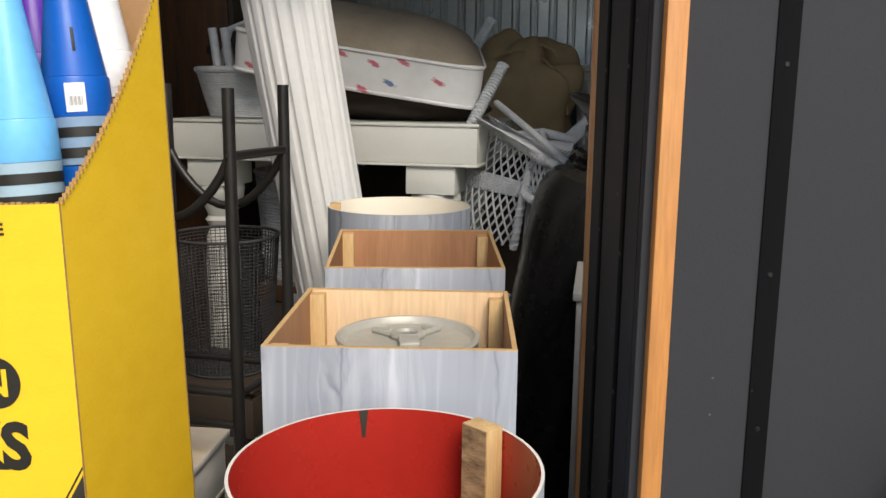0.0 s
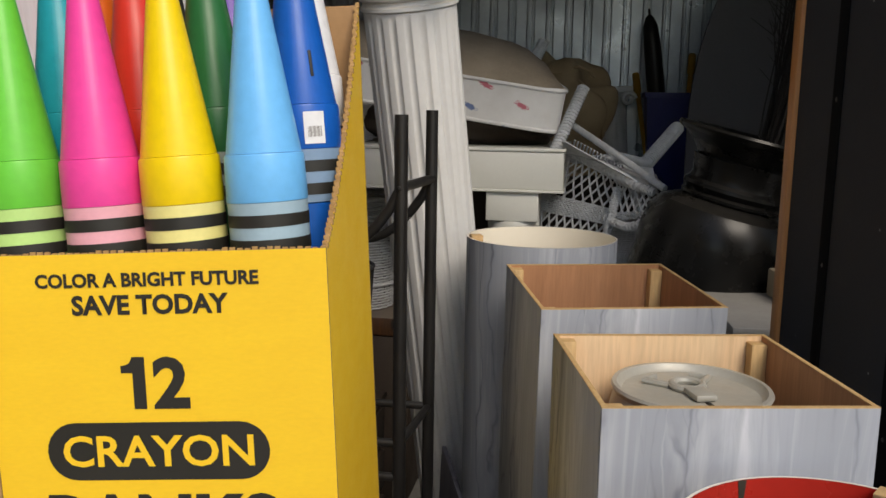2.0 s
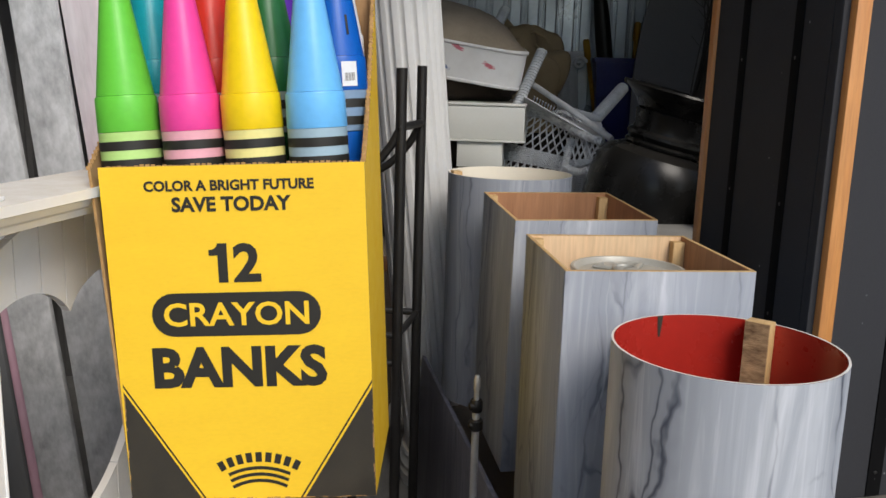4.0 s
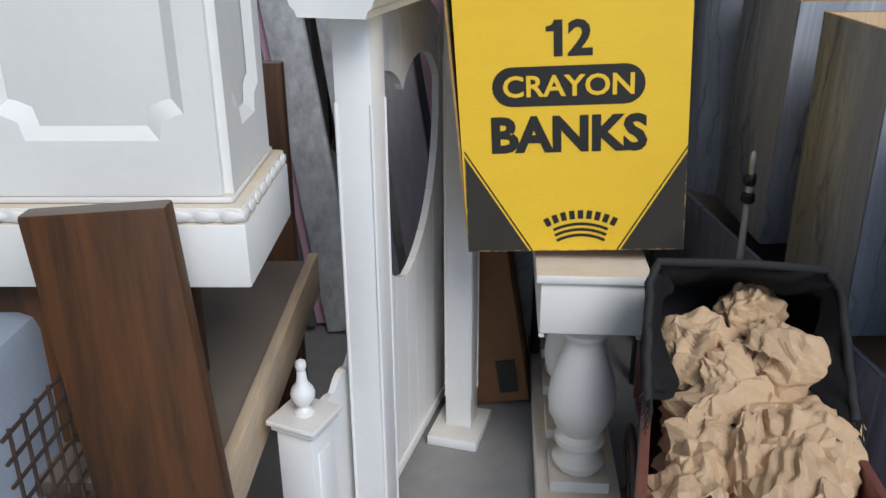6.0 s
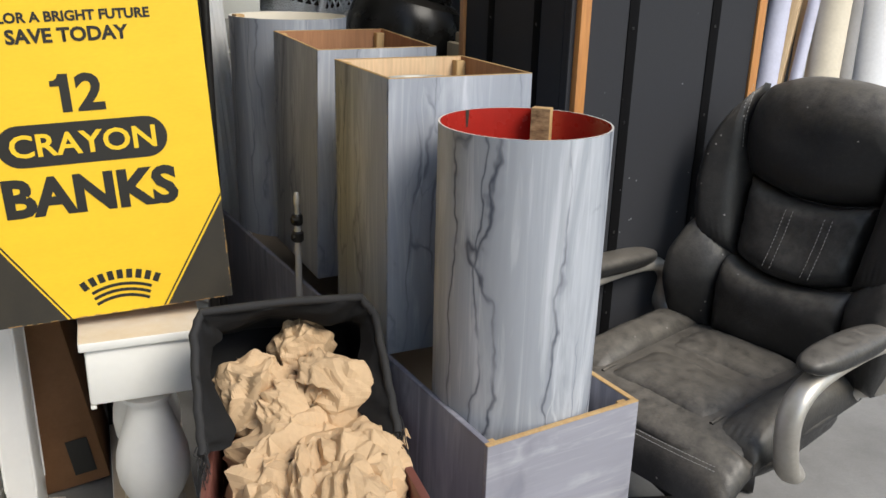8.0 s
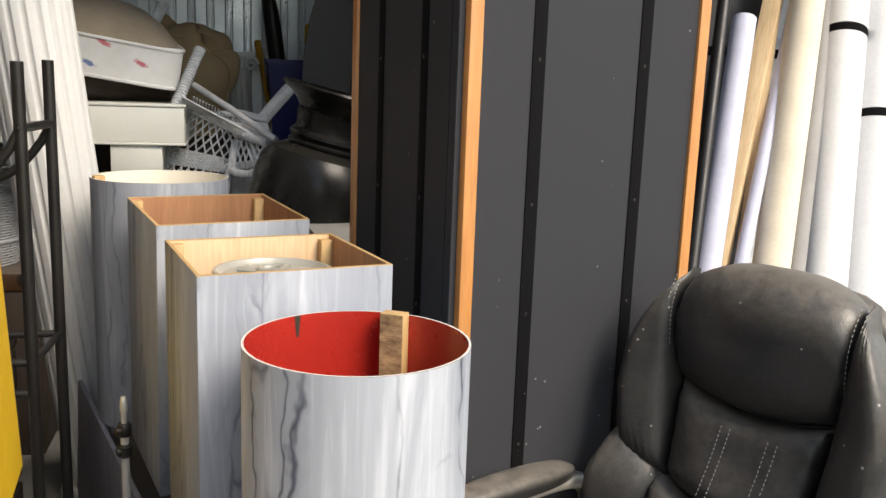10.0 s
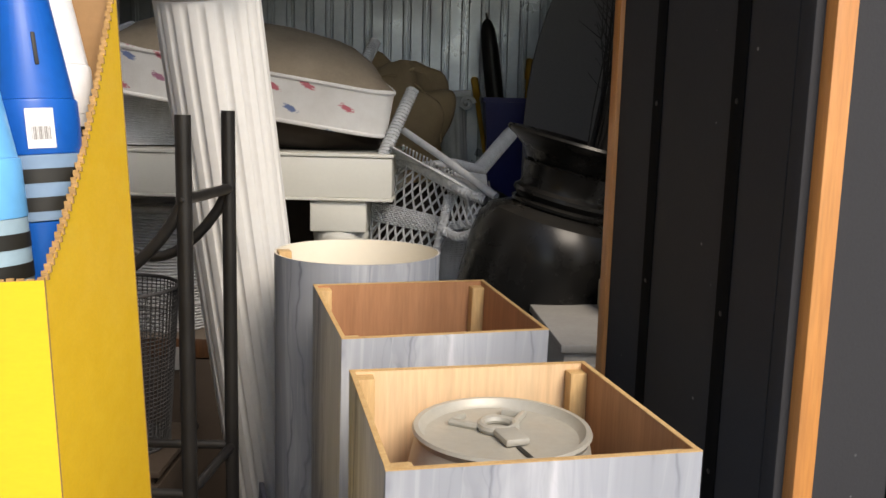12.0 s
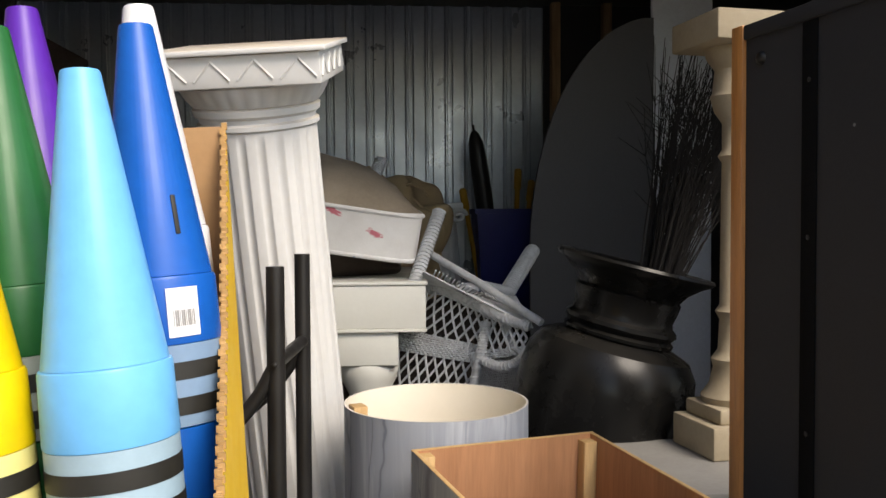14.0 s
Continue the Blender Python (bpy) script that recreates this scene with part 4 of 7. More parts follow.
# ---- doll carriage with crumpled paper ----
def doll_carriage():
    m = pose(-0.225, 0.93, FLOOR, 0, 0, 5)
    ob = thing("doll_carriage", m, "old doll carriage with a black cloth hood and rose-brown wooden rails", "carriage")
    part("tray", box(-0.16, 0.16, -0.3, 0.42, 0.28, 0.3, 0.004), M["pram_wood"], ob)
    for s in (-1, 1):
        bm = bmesh.new()
        bx(bm, -0.009, 0.009, -0.34, 0.4, 0.3, 0.475, 0.004, pose(s * 0.185, 0, 0, -4, 0, -7 if s < 0 else 0))
        part("side_rail", bm, M["pram_wood"], ob)
    part("foot_board", box(-0.165, 0.165, -0.318, -0.3, 0.3, 0.44, 0.004), M["pram_wood"], ob)
    part("head_board", box(-0.165, 0.165, 0.4, 0.418, 0.3, 0.46, 0.004), M["pram_wood"], ob)
    # hood: cloth drawn from a square bow back to the head board
    bow = [(-0.185, 0.02, 0.535), (-0.186, 0.07, 0.6), (-0.182, 0.17, 0.705), (-0.165, 0.2, 0.737), (0.0, 0.205, 0.74), (0.15, 0.21, 0.732), (0.176, 0.19, 0.7), (0.178, 0.08, 0.59), (0.176, 0.005, 0.53)]
    back = [(-0.165, 0.34, 0.44), (-0.166, 0.38, 0.5), (-0.16, 0.41, 0.56), (-0.13, 0.425, 0.6), (0.0, 0.43, 0.61), (0.13, 0.425, 0.6), (0.16, 0.41, 0.56), (0.166, 0.38, 0.5), (0.165, 0.34, 0.44)]
    bm = bmesh.new()

    def along(pl, k, n):
        f = k / n * (len(pl) - 1)
        i = min(int(f), len(pl) - 2)
        return Vector(pl[i]).lerp(Vector(pl[i + 1]), f - i)

    nu, nv, grid = 48, 16, []
    for j in range(nv + 1):
        f = j / nv
        row = []
        for i in range(nu + 1):
            p = along(bow, i, nu).lerp(along(back, i, nu), f)
            sag = math.sin(math.pi * f)
            p.z -= 0.03 * sag
            p += Vector((0, 0.3, 1)) * (0.012 * noise.noise(Vector((i * 0.25, j * 0.5, 1.3))) + 0.006 * math.sin(i * 1.1 + j * 0.3)) * sag
            row.append(bm.verts.new(p))
        grid.append(row)
    for a, b in zip(grid, grid[1:]):
        for i in range(nu):
            bm.faces.new((a[i], a[i + 1], b[i + 1], b[i]))
    bm.faces.new([grid[-1][i] for i in range(nu + 1)])
    bmesh.ops.solidify(bm, geom=bm.faces[:], thickness=0.003)
    hood = part("hood", bm, M["cloth"], ob, "sagging black cloth hood", angle=60)
    bm = bmesh.new()
    pts = [along(bow, i, 40) + Vector((0.0015 * math.sin(i * 2.3), -0.002, 0.0)) for i in range(41)]
    tube(bm, pts, 0.0085, 10)
    part("hood_hem", bm, M["cloth"], hood, "frayed stitched hem")
    # slack band of cloth that hangs inwards from the bow all the way round
    bm = bmesh.new()
    cols, mid = [], Vector((0.0, 0.2, 0.5))
    for i in range(73):
        f = i / 72
        p = along(bow, i, 72) + Vector((0, -0.004, 0.003))
        inward = (mid - p)
        inward.y *= 0.25
        inward.normalize()
        wide = 0.056 + 0.016 * math.sin(f * 23.0) + 0.012 * noise.noise(Vector((f * 14, 0, 2)))
        col = []
        for k in range(9):
            g = k / 8
            wrinkle = 0.011 * noise.noise(Vector((f * 30, g * 2.2, 4))) + 0.006 * math.sin(f * 60 + g * 4)
            col.append(bm.verts.new(p + inward * wide * g + Vector((0, 0.03 * g * g + wrinkle * math.sin(math.pi * min(1, g + 0.2)), -0.006 * g))))
        cols.append(col)
    for a, b in zip(cols, cols[1:]):
        for k in range(8):
            bm.faces.new((a[k], b[k], b[k + 1], a[k + 1]))
    bmesh.ops.solidify(bm, geom=bm.faces[:], thickness=0.002)
    part("hood_band", bm, M["cloth"], hood, "wrinkled turned-in band", angle=70)
    for s in (-1, 1):
        bm = bmesh.new()
        rng = random.Random(7 + s)
        for k in range(26):
            x, y = s * 0.182 + rng.uniform(-0.012, 0.008), 0.0 + rng.uniform(0, 0.05)
            z = 0.53 + y * 0.9
            ln = rng.uniform(0.025, 0.07)
            tube(bm, [(x, y, z), (x + rng.uniform(-0.008, 0.008), y - 0.004, z - ln * 0.5), (x + rng.uniform(-0.014, 0.014), y - 0.006, z - ln)], 0.0016, 5, 0.0008)
        part("fringe", bm, M["cloth"], hood, "frayed black threads")
    # turned handle on bent wire arms
    prof = [(0.006, 0), (0.012, 0.004), (0.014, 0.014), (0.009, 0.022), (0.013, 0.03), (0.015, 0.05), (0.012, 0.075), (0.009, 0.082), (0.014, 0.09), (0.014, 0.1), (0.01, 0.108), (0.012, 0.14), (0.013, 0.17)]
    prof = prof + [(r, 0.34 - z) for r, z in prof[::-1][1:]]
    hd = part("handle", lathed(prof, 20, pose(-0.26, -0.255, 0.505, 0, 96, 4)), M["pram_wood"], ob, "turned wooden handle")
    for x in (-0.14, 0.06):
        part("handle_wire", tubed([(x, -0.29, 0.4), (x + 0.004, -0.275, 0.47), (x + 0.008, -0.252, 0.52), (x + 0.03, -0.235, 0.525), (x + 0.045, -0.24, 0.48)], 0.004, 8), M["wire"], hd)
    for x in (-0.17, 0.17):
        for y in (-0.2, 0.3):
            w = part("wheel", bmesh.new(), M["wire"], ob)
            bm = bmesh.new()
            tube(bm, [(x, y + 0.13 * math.cos(radians(a)), 0.137 + 0.13 * math.sin(radians(a))) for a in range(0, 361, 15)], 0.007, 8)
            part("rim", bm, M["wire"], w)
            for a in range(0, 360, 45):
                part("spoke", tubed([(x, y, 0.137), (x, y + 0.128 * math.cos(radians(a)), 0.137 + 0.128 * math.sin(radians(a)))], 0.002, 5), M["wire"], w)
    for y in (-0.2, 0.3):
        part("axle", tubed([(-0.17, y, 0.137), (0.17, y, 0.137)], 0.005, 8), M["wire"], ob)
        for x in (-0.13, 0.13):
            part("spring", tubed([(x, y, 0.137), (x, y, 0.281)], 0.005, 8), M["wire"], ob)


doll_carriage()


def folds(p, seed, waves, deep):
    """Height of crossing sharp folds at the points p: bent triangle waves, strong in some places and weak in others."""
    rng = np.random.RandomState(seed)
    warp = p.copy()
    for k in range(4):
        d, e = rng.normal(size=3), rng.normal(size=3)
        warp += 0.13 * e / np.linalg.norm(e) * np.sin(p @ d * 1.6 + rng.uniform(0, 6))[:, None]
    lift = np.zeros(len(p))
    for k in range(waves):
        d = rng.normal(size=3)
        d /= np.linalg.norm(d)
        f = 1.15 * 1.27 ** (k % 6)
        u = (warp @ d) * f + rng.uniform(0, 1)
        tri = np.abs(u - np.floor(u) - 0.5) * 2
        e = rng.normal(size=3) * 1.3
        gate = np.clip(0.4 + 1.0 * np.sin(p @ e * 1.5 + rng.uniform(0, 6)), 0, 1)
        lift += deep / f * (tri - 0.5) * gate
    return lift


def facets(bm, seed, lump, slide, flat=False):
    """Shake a coarse net into tilted flat facets, then cut these finer and break them with small folds."""
    rng = random.Random(seed)
    for v in bm.verts:
        out = Vector((0, 0, 1)) if flat else v.co.normalized()
        j = Vector((rng.gauss(0, 1), rng.gauss(0, 1), rng.gauss(0, 1)))
        j -= out * j.dot(out)
        v.co += j * slide + out * (rng.uniform(0.3, 1.0) * lump * rng.choice((-1, 1)))
    bmesh.ops.subdivide_edges(bm, edges=bm.edges[:], cuts=6, use_grid_fill=True)
    p = np.array([v.co[:] for v in bm.verts])
    up = folds(p * 1.5, seed, 9, 0.2) / 1.5
    for v, u in zip(bm.verts, up):
        v.co += (Vector((0, 0, 1)) if flat else v.co.normalized()) * float(u)


def paper_ball(cx, cy, cz, rx, ry, rz, seed):
    """A crumpled sheet, left in flat facets between its creases."""
    bm = bmesh.new()
    bmesh.ops.create_icosphere(bm, subdivisions=2, radius=0.97)
    facets(bm, int(seed * 7), 0.15, 0.16)
    for v in bm.verts:
        v.co = (cx + v.co.x * rx, cy + v.co.y * ry, cz + v.co.z * rz)
    ob = part("crumpled_paper", bm, M["kraft"], None, angle=7)
    return tagged(ob, "crumpled sheet of brown kraft paper heaped in the doll carriage", "paper", "crumpled packing paper")


def paper_flap(m, w, d, seed):
    """A loose sheet thrown over the heap, with hard folds."""
    bm = bmesh.new()
    nx, ny = 8, 5
    rng = random.Random(seed)
    ph = [rng.uniform(0, 6) for k in range(2)]
    rows = []
    for j in range(ny + 1):
        y = 2 * j / ny - 1
        rows.append([])
        for i in range(nx + 1):
            x = 2 * i / nx - 1
            rows[-1].append(bm.verts.new((x * (1 + 0.16 * math.sin(2.4 * y + ph[0])), y * (1 + 0.2 * math.sin(2.2 * x + ph[1])), 0)))
    for j, (a, b) in enumerate(zip(rows, rows[1:])):
        for i in range(nx):
            q = (a[i], a[i + 1], b[i + 1], b[i])
            for tri in (((0, 1, 2), (0, 2, 3)) if (i + j) % 2 else ((0, 1, 3), (1, 2, 3))):
                bm.faces.new([q[k] for k in tri])
    facets(bm, seed, 0.17, 0.035, True)
    for v in bm.verts:
        r = v.co.x ** 2 + v.co.y ** 2
        v.co = (v.co.x * w / 2, v.co.y * d / 2, v.co.z * 0.075 - 0.055 * r)
    bmesh.ops.solidify(bm, geom=bm.faces[:], thickness=0.0008)
    ob = part("crumpled_paper", bm, M["kraft"], None, angle=7)
    ob.matrix_world = m
    return tagged(ob, "crumpled sheet of brown kraft paper heaped in the doll carriage", "paper", "crumpled packing paper")


for k, a in enumerate(((-0.215, 1.2, 0.845, 0.068, 0.06, 0.08), (-0.145, 1.09, 0.795, 0.088, 0.075, 0.085), (-0.315, 1.13, 0.775, 0.088, 0.08, 0.095), (-0.225, 1.03, 0.69, 0.15, 0.1, 0.1),
                       (-0.13, 0.95, 0.68, 0.1, 0.12, 0.11), (-0.28, 0.93, 0.66, 0.11, 0.12, 0.105), (-0.15, 0.81, 0.65, 0.115, 0.125, 0.11), (-0.31, 0.79, 0.63, 0.1, 0.12, 0.1), (-0.21, 0.7, 0.6, 0.14, 0.085, 0.08))):
    paper_ball(*a, k + 1.0)
for k, a in enumerate(((-0.27, 1.0, 0.785, -18, -14, 32, 0.24, 0.085), (-0.13, 0.985, 0.795, -24, 8, 62, 0.2, 0.13), (-0.185, 0.86, 0.775, -22, 6, 70, 0.27, 0.16), (-0.24, 0.9, 0.77, -14, -8, 82, 0.28, 0.08),
                       (-0.32, 0.86, 0.735, -12, -16, 98, 0.25, 0.12), (-0.19, 0.74, 0.71, -30, 4, 20, 0.26, 0.13), (-0.13, 0.83, 0.765, -20, 18, 76, 0.28, 0.08), (-0.3, 1.06, 0.83, -40, -30, 70, 0.13, 0.09), (-0.2, 1.14, 0.875, -50, 10, 40, 0.12, 0.08))):
    paper_flap(pose(*a[:6]), a[6], a[7], 31 + k)


# ---- the white heart stall ----
def finial(bm, m, s=1.0):
    lathe(bm, [(0.022 * s, 0), (0.022 * s, 0.006 * s), (0.013 * s, 0.012 * s), (0.011 * s, 0.018 * s), (0.016 * s, 0.024 * s), (0.025 * s, 0.038 * s), (0.0265 * s, 0.05 * s), (0.023 * s, 0.062 * s),
               (0.015 * s, 0.072 * s), (0.0115 * s, 0.082 * s), (0.01 * s, 0.1 * s), (0.0085 * s, 0.104 * s), (0.0105 * s, 0.109 * s), (0.0125 * s, 0.117 * s), (0.0105 * s, 0.126 * s), (0.004 * s, 0.131 * s)], 28, m)


def heart_stall():
    ob = thing("heart_stall", pose(-0.972, 1.035, FLOOR, 0, 0, -4), "white painted wooden stall with a heart cut through its boarded side", "stall")
    W = M["white_paint"]
    h = 1.208

    def post(y, x, foot):
        m = Matrix.Translation((x, 0, 0))
        bm = bmesh.new()
        bx(bm, -0.036, 0.036, y - 0.036, y + 0.036, 0.0, h, 0.002, m)
        p = part("post", bm, W, ob)
        for sx, sy in ((1, -1), (-1, -1), (1, 1), (-1, 1)):
            part("corner_bead", tubed([(x + sx * 0.0345, y + sy * 0.0345, 0.12), (x + sx * 0.0345, y + sy * 0.0345, h - 0.16)], 0.004, 8), W, p)
        part("foot_block", box(-foot, foot, y - foot * 1.5, y + foot, 0.0, 0.03, 0.004, m), W, p)
        return p

    post(0.0, 0.0, 0.055)
    post(0.52, 0.053, 0.07)
    # boarded side with the heart through it
    y0, y1, zt = 0.037, 0.69, 1.205
    cy, n, front = 0.337, 9, -0.034

    def heart(y):
        """Lower and upper edge of the heart at y, or nothing."""
        u = (y - cy) / 0.275
        if abs(u) >= 1:
            return None
        top = 0.942 + 0.118 * math.sqrt(max(0.0, 1 - (2 * abs(u) - 0.95) ** 2 / 1.15))
        low = 0.545 + 0.42 * (1 - math.sqrt(max(0.0, 1 - u * u))) + 0.05 * abs(u) * (1 - abs(u))
        return (low, top) if top > low else None

    def crown(y):
        return zt - 0.13 * abs((y - 0.36) / 0.33) ** 2.2

    for i in range(n):
        a, b = y0 + (y1 - y0) * i / n + 0.0012, y0 + (y1 - y0) * (i + 1) / n - 0.0012
        ys = np.linspace(a, b, 9)
        for lo in ("low", "up"):
            bm = bmesh.new()
            prev = None
            for y in ys:
                y = float(y)
                ht = heart(y)
                if lo == "low":
                    e0, e1 = 0.06, (ht[0] if ht else crown(y) - 0.0)
                else:
                    if not ht:
                        prev = None
                        continue
                    e0, e1 = ht[1], crown(y)
                    if e1 - e0 < 0.004:
                        prev = None
                        continue
                q = [bm.verts.new((x, y, z)) for x, z in ((front, e0), (front, e1), (front - 0.018, e1), (front - 0.018, e0))]
                if prev:
                    for k in range(4):
                        bm.faces.new((prev[k], prev[(k + 1) % 4], q[(k + 1) % 4], q[k]))
                else:
                    bm.faces.new(q)
                prev = q
            if prev:
                bm.faces.new(prev[::-1])
            if len(bm.faces) < 3:
                bm.free()
                continue
            bmesh.ops.remove_doubles(bm, verts=bm.verts, dist=0.00002)
            part("board", bm, W, ob, smooth=False)
    part("bottom_rail", box(front - 0.024, front + 0.006, 0.046, 0.69, 0.03, 0.06, 0.003), W, ob)
    part("knob", lathed([(0.007, 0), (0.007, 0.008), (0.015, 0.016), (0.016, 0.024), (0.01, 0.032), (0.003, 0.034)], 20, pose(front, 0.09, 0.615, 0, 90, 0)), W, ob, "round white knob")
    bm = bmesh.new()
    prof = [(-0.062, 0), (0.062, 0), (0.066, 0.012), (0.074, 0.018), (0.078, 0.03), (0.09, 0.034), (0.09, 0.052), (-0.09, 0.052), (-0.09, 0.034), (-0.078, 0.03), (-0.074, 0.018), (-0.066, 0.012)]
    slab(bm, [(x, h + 0.0005 + z) for x, z in prof], -0.115, 1.2)
    part("cornice", bm, W, ob, "moulded top rail", smooth=False)
    bm = bmesh.new()
    bx(bm, -0.056, 0.056, -0.056, 0.056, h + 0.0525, h + 0.0615, 0.003)
    bx(bm, -0.045, 0.045, -0.045, 0.045, h + 0.0612, h + 0.068, 0.003)
    pl = part("finial_plate", bm, W, ob)
    bm = bmesh.new()
    finial(bm, pose(0, 0, h + 0.0682), 1.0)
    part("finial", bm, W, ob, "turned white finial")


heart_stall()


def newel():
    ob = thing("newel_post", pose(-1.055, 0.857, FLOOR, 0, 0, -12), "short white newel post with a turned finial, beside the bench", "post")
    W = M["white_paint"]
    part("shaft", box(-0.04, 0.04, -0.04, 0.04, 0, 0.445, 0.003), W, ob)
    for s in (-1, 1):
        part("face_panel", box(s * 0.04 - 0.002, s * 0.04 + 0.004, -0.022, 0.022, 0.05, 0.4, 0.003), W, ob)
    part("cap", box(-0.048, 0.048, -0.048, 0.048, 0.4455, 0.458, 0.004), W, ob)
    part("cap_plate", box(-0.054, 0.054, -0.054, 0.054, 0.4585, 0.47, 0.003), W, ob)
    bm = bmesh.new()
    finial(bm, pose(0, 0, 0.4702), 0.9)
    part("finial", bm, W, ob, "turned white finial")
    sc = thing("scalloped_board", pose(-1.045, 0.9, FLOOR, 0, 0, 82), "white fretted board with a scalloped top behind the newel", "board")
    bm = bmesh.new()
    pts = [(0, 0), (0.34, 0)]
    for i in range(30):
        f = 1 - i / 29
        pts.append((0.34 * f, 0.42 + 0.12 * f + 0.018 * abs(math.sin(f * 15))))
    slab(bm, pts, 0, 0.014)
    part("board", bm, W, sc, smooth=False)


newel()


# ---- leaning planks behind the stall ----
def planks():
    rng = random.Random(11)
    specs = [(-2.1, "grey"), (-1.94, "pink"), (-1.77, "dark"), (-1.6, "grey"), (-1.435, "grey"), (-1.27, "rose"), (-1.1, "pink"), (-0.94, "grey"), (-1.7, "pink"), (-1.2, "dark")]
    for i, (x, kind) in enumerate(specs):
        back = 0.05 if i >= 8 else 0.0
        m = pose(x + 0.22, 2.0 + back + 0.012 * (i % 2), FLOOR + 0.02, -4, -9 + rng.uniform(-1.2, 1.2), rng.uniform(-3, 3))
        words = {"grey": "weathered grey painted fence plank leaning against the wall", "pink": "faded pink painted fence plank leaning against the wall", "dark": "dark weathered fence plank leaning against the wall", "rose": "pale rose-stained fence plank leaning against the wall"}[kind]
        ob = part("fence_plank", box(-0.066, 0.066, -0.01, 0.01, 0.0, 2.15, 0.003), M[kind + "_plank"], None)
        ob.matrix_world = m
        tagged(ob, words, "plank", "leaning fence planks")


planks()


# ---- dark bench with the white panelled pedestal ----
def bench():
    ob = thing("plank_bench", pose(-1.07, 0.53, FLOOR, 0, 0, 11.5), "rough dark-stained plank bench with a pale pine front rail", "bench")
    part("seat_board", box(-0.5, -0.028, 0.06, 1.0, 0.47, 0.5, 0.004), M["dark_wood_y"], ob, "dusty seat board")
    part("front_rail", box(-0.026, 0.0, 0.04, 1.02, 0.4, 0.515, 0.004), M["light_wood"], ob, "pale pine rail")
    part("end_board", box(-0.16, 0.05, 0.0, 0.038, 0.0, 1.005, 0.006, pose(0, 0, 0, 0, -4.0, 0)), M["dark_wood"], ob, "dark knotty upright plank")
    part("end_board", box(-0.3, -0.06, 1.022, 1.06, 0.0, 1.02, 0.006), M["dark_wood"], ob, "dark knotty upright plank")
    for y in (0.17, 0.36):
        part("bearer", box(-0.5, -0.13, y, y + 0.07, 0.501, 0.837, 0.004), M["dark_wood"], ob)
    for x, y in ((-0.45, 0.1), (-0.08, 0.93), (-0.45, 0.93), (-0.08, 0.1)):
        part("leg", box(x - 0.03, x + 0.03, y - 0.03, y + 0.03, 0.0, 0.469, 0.003), M["dark_wood"], ob)


bench()


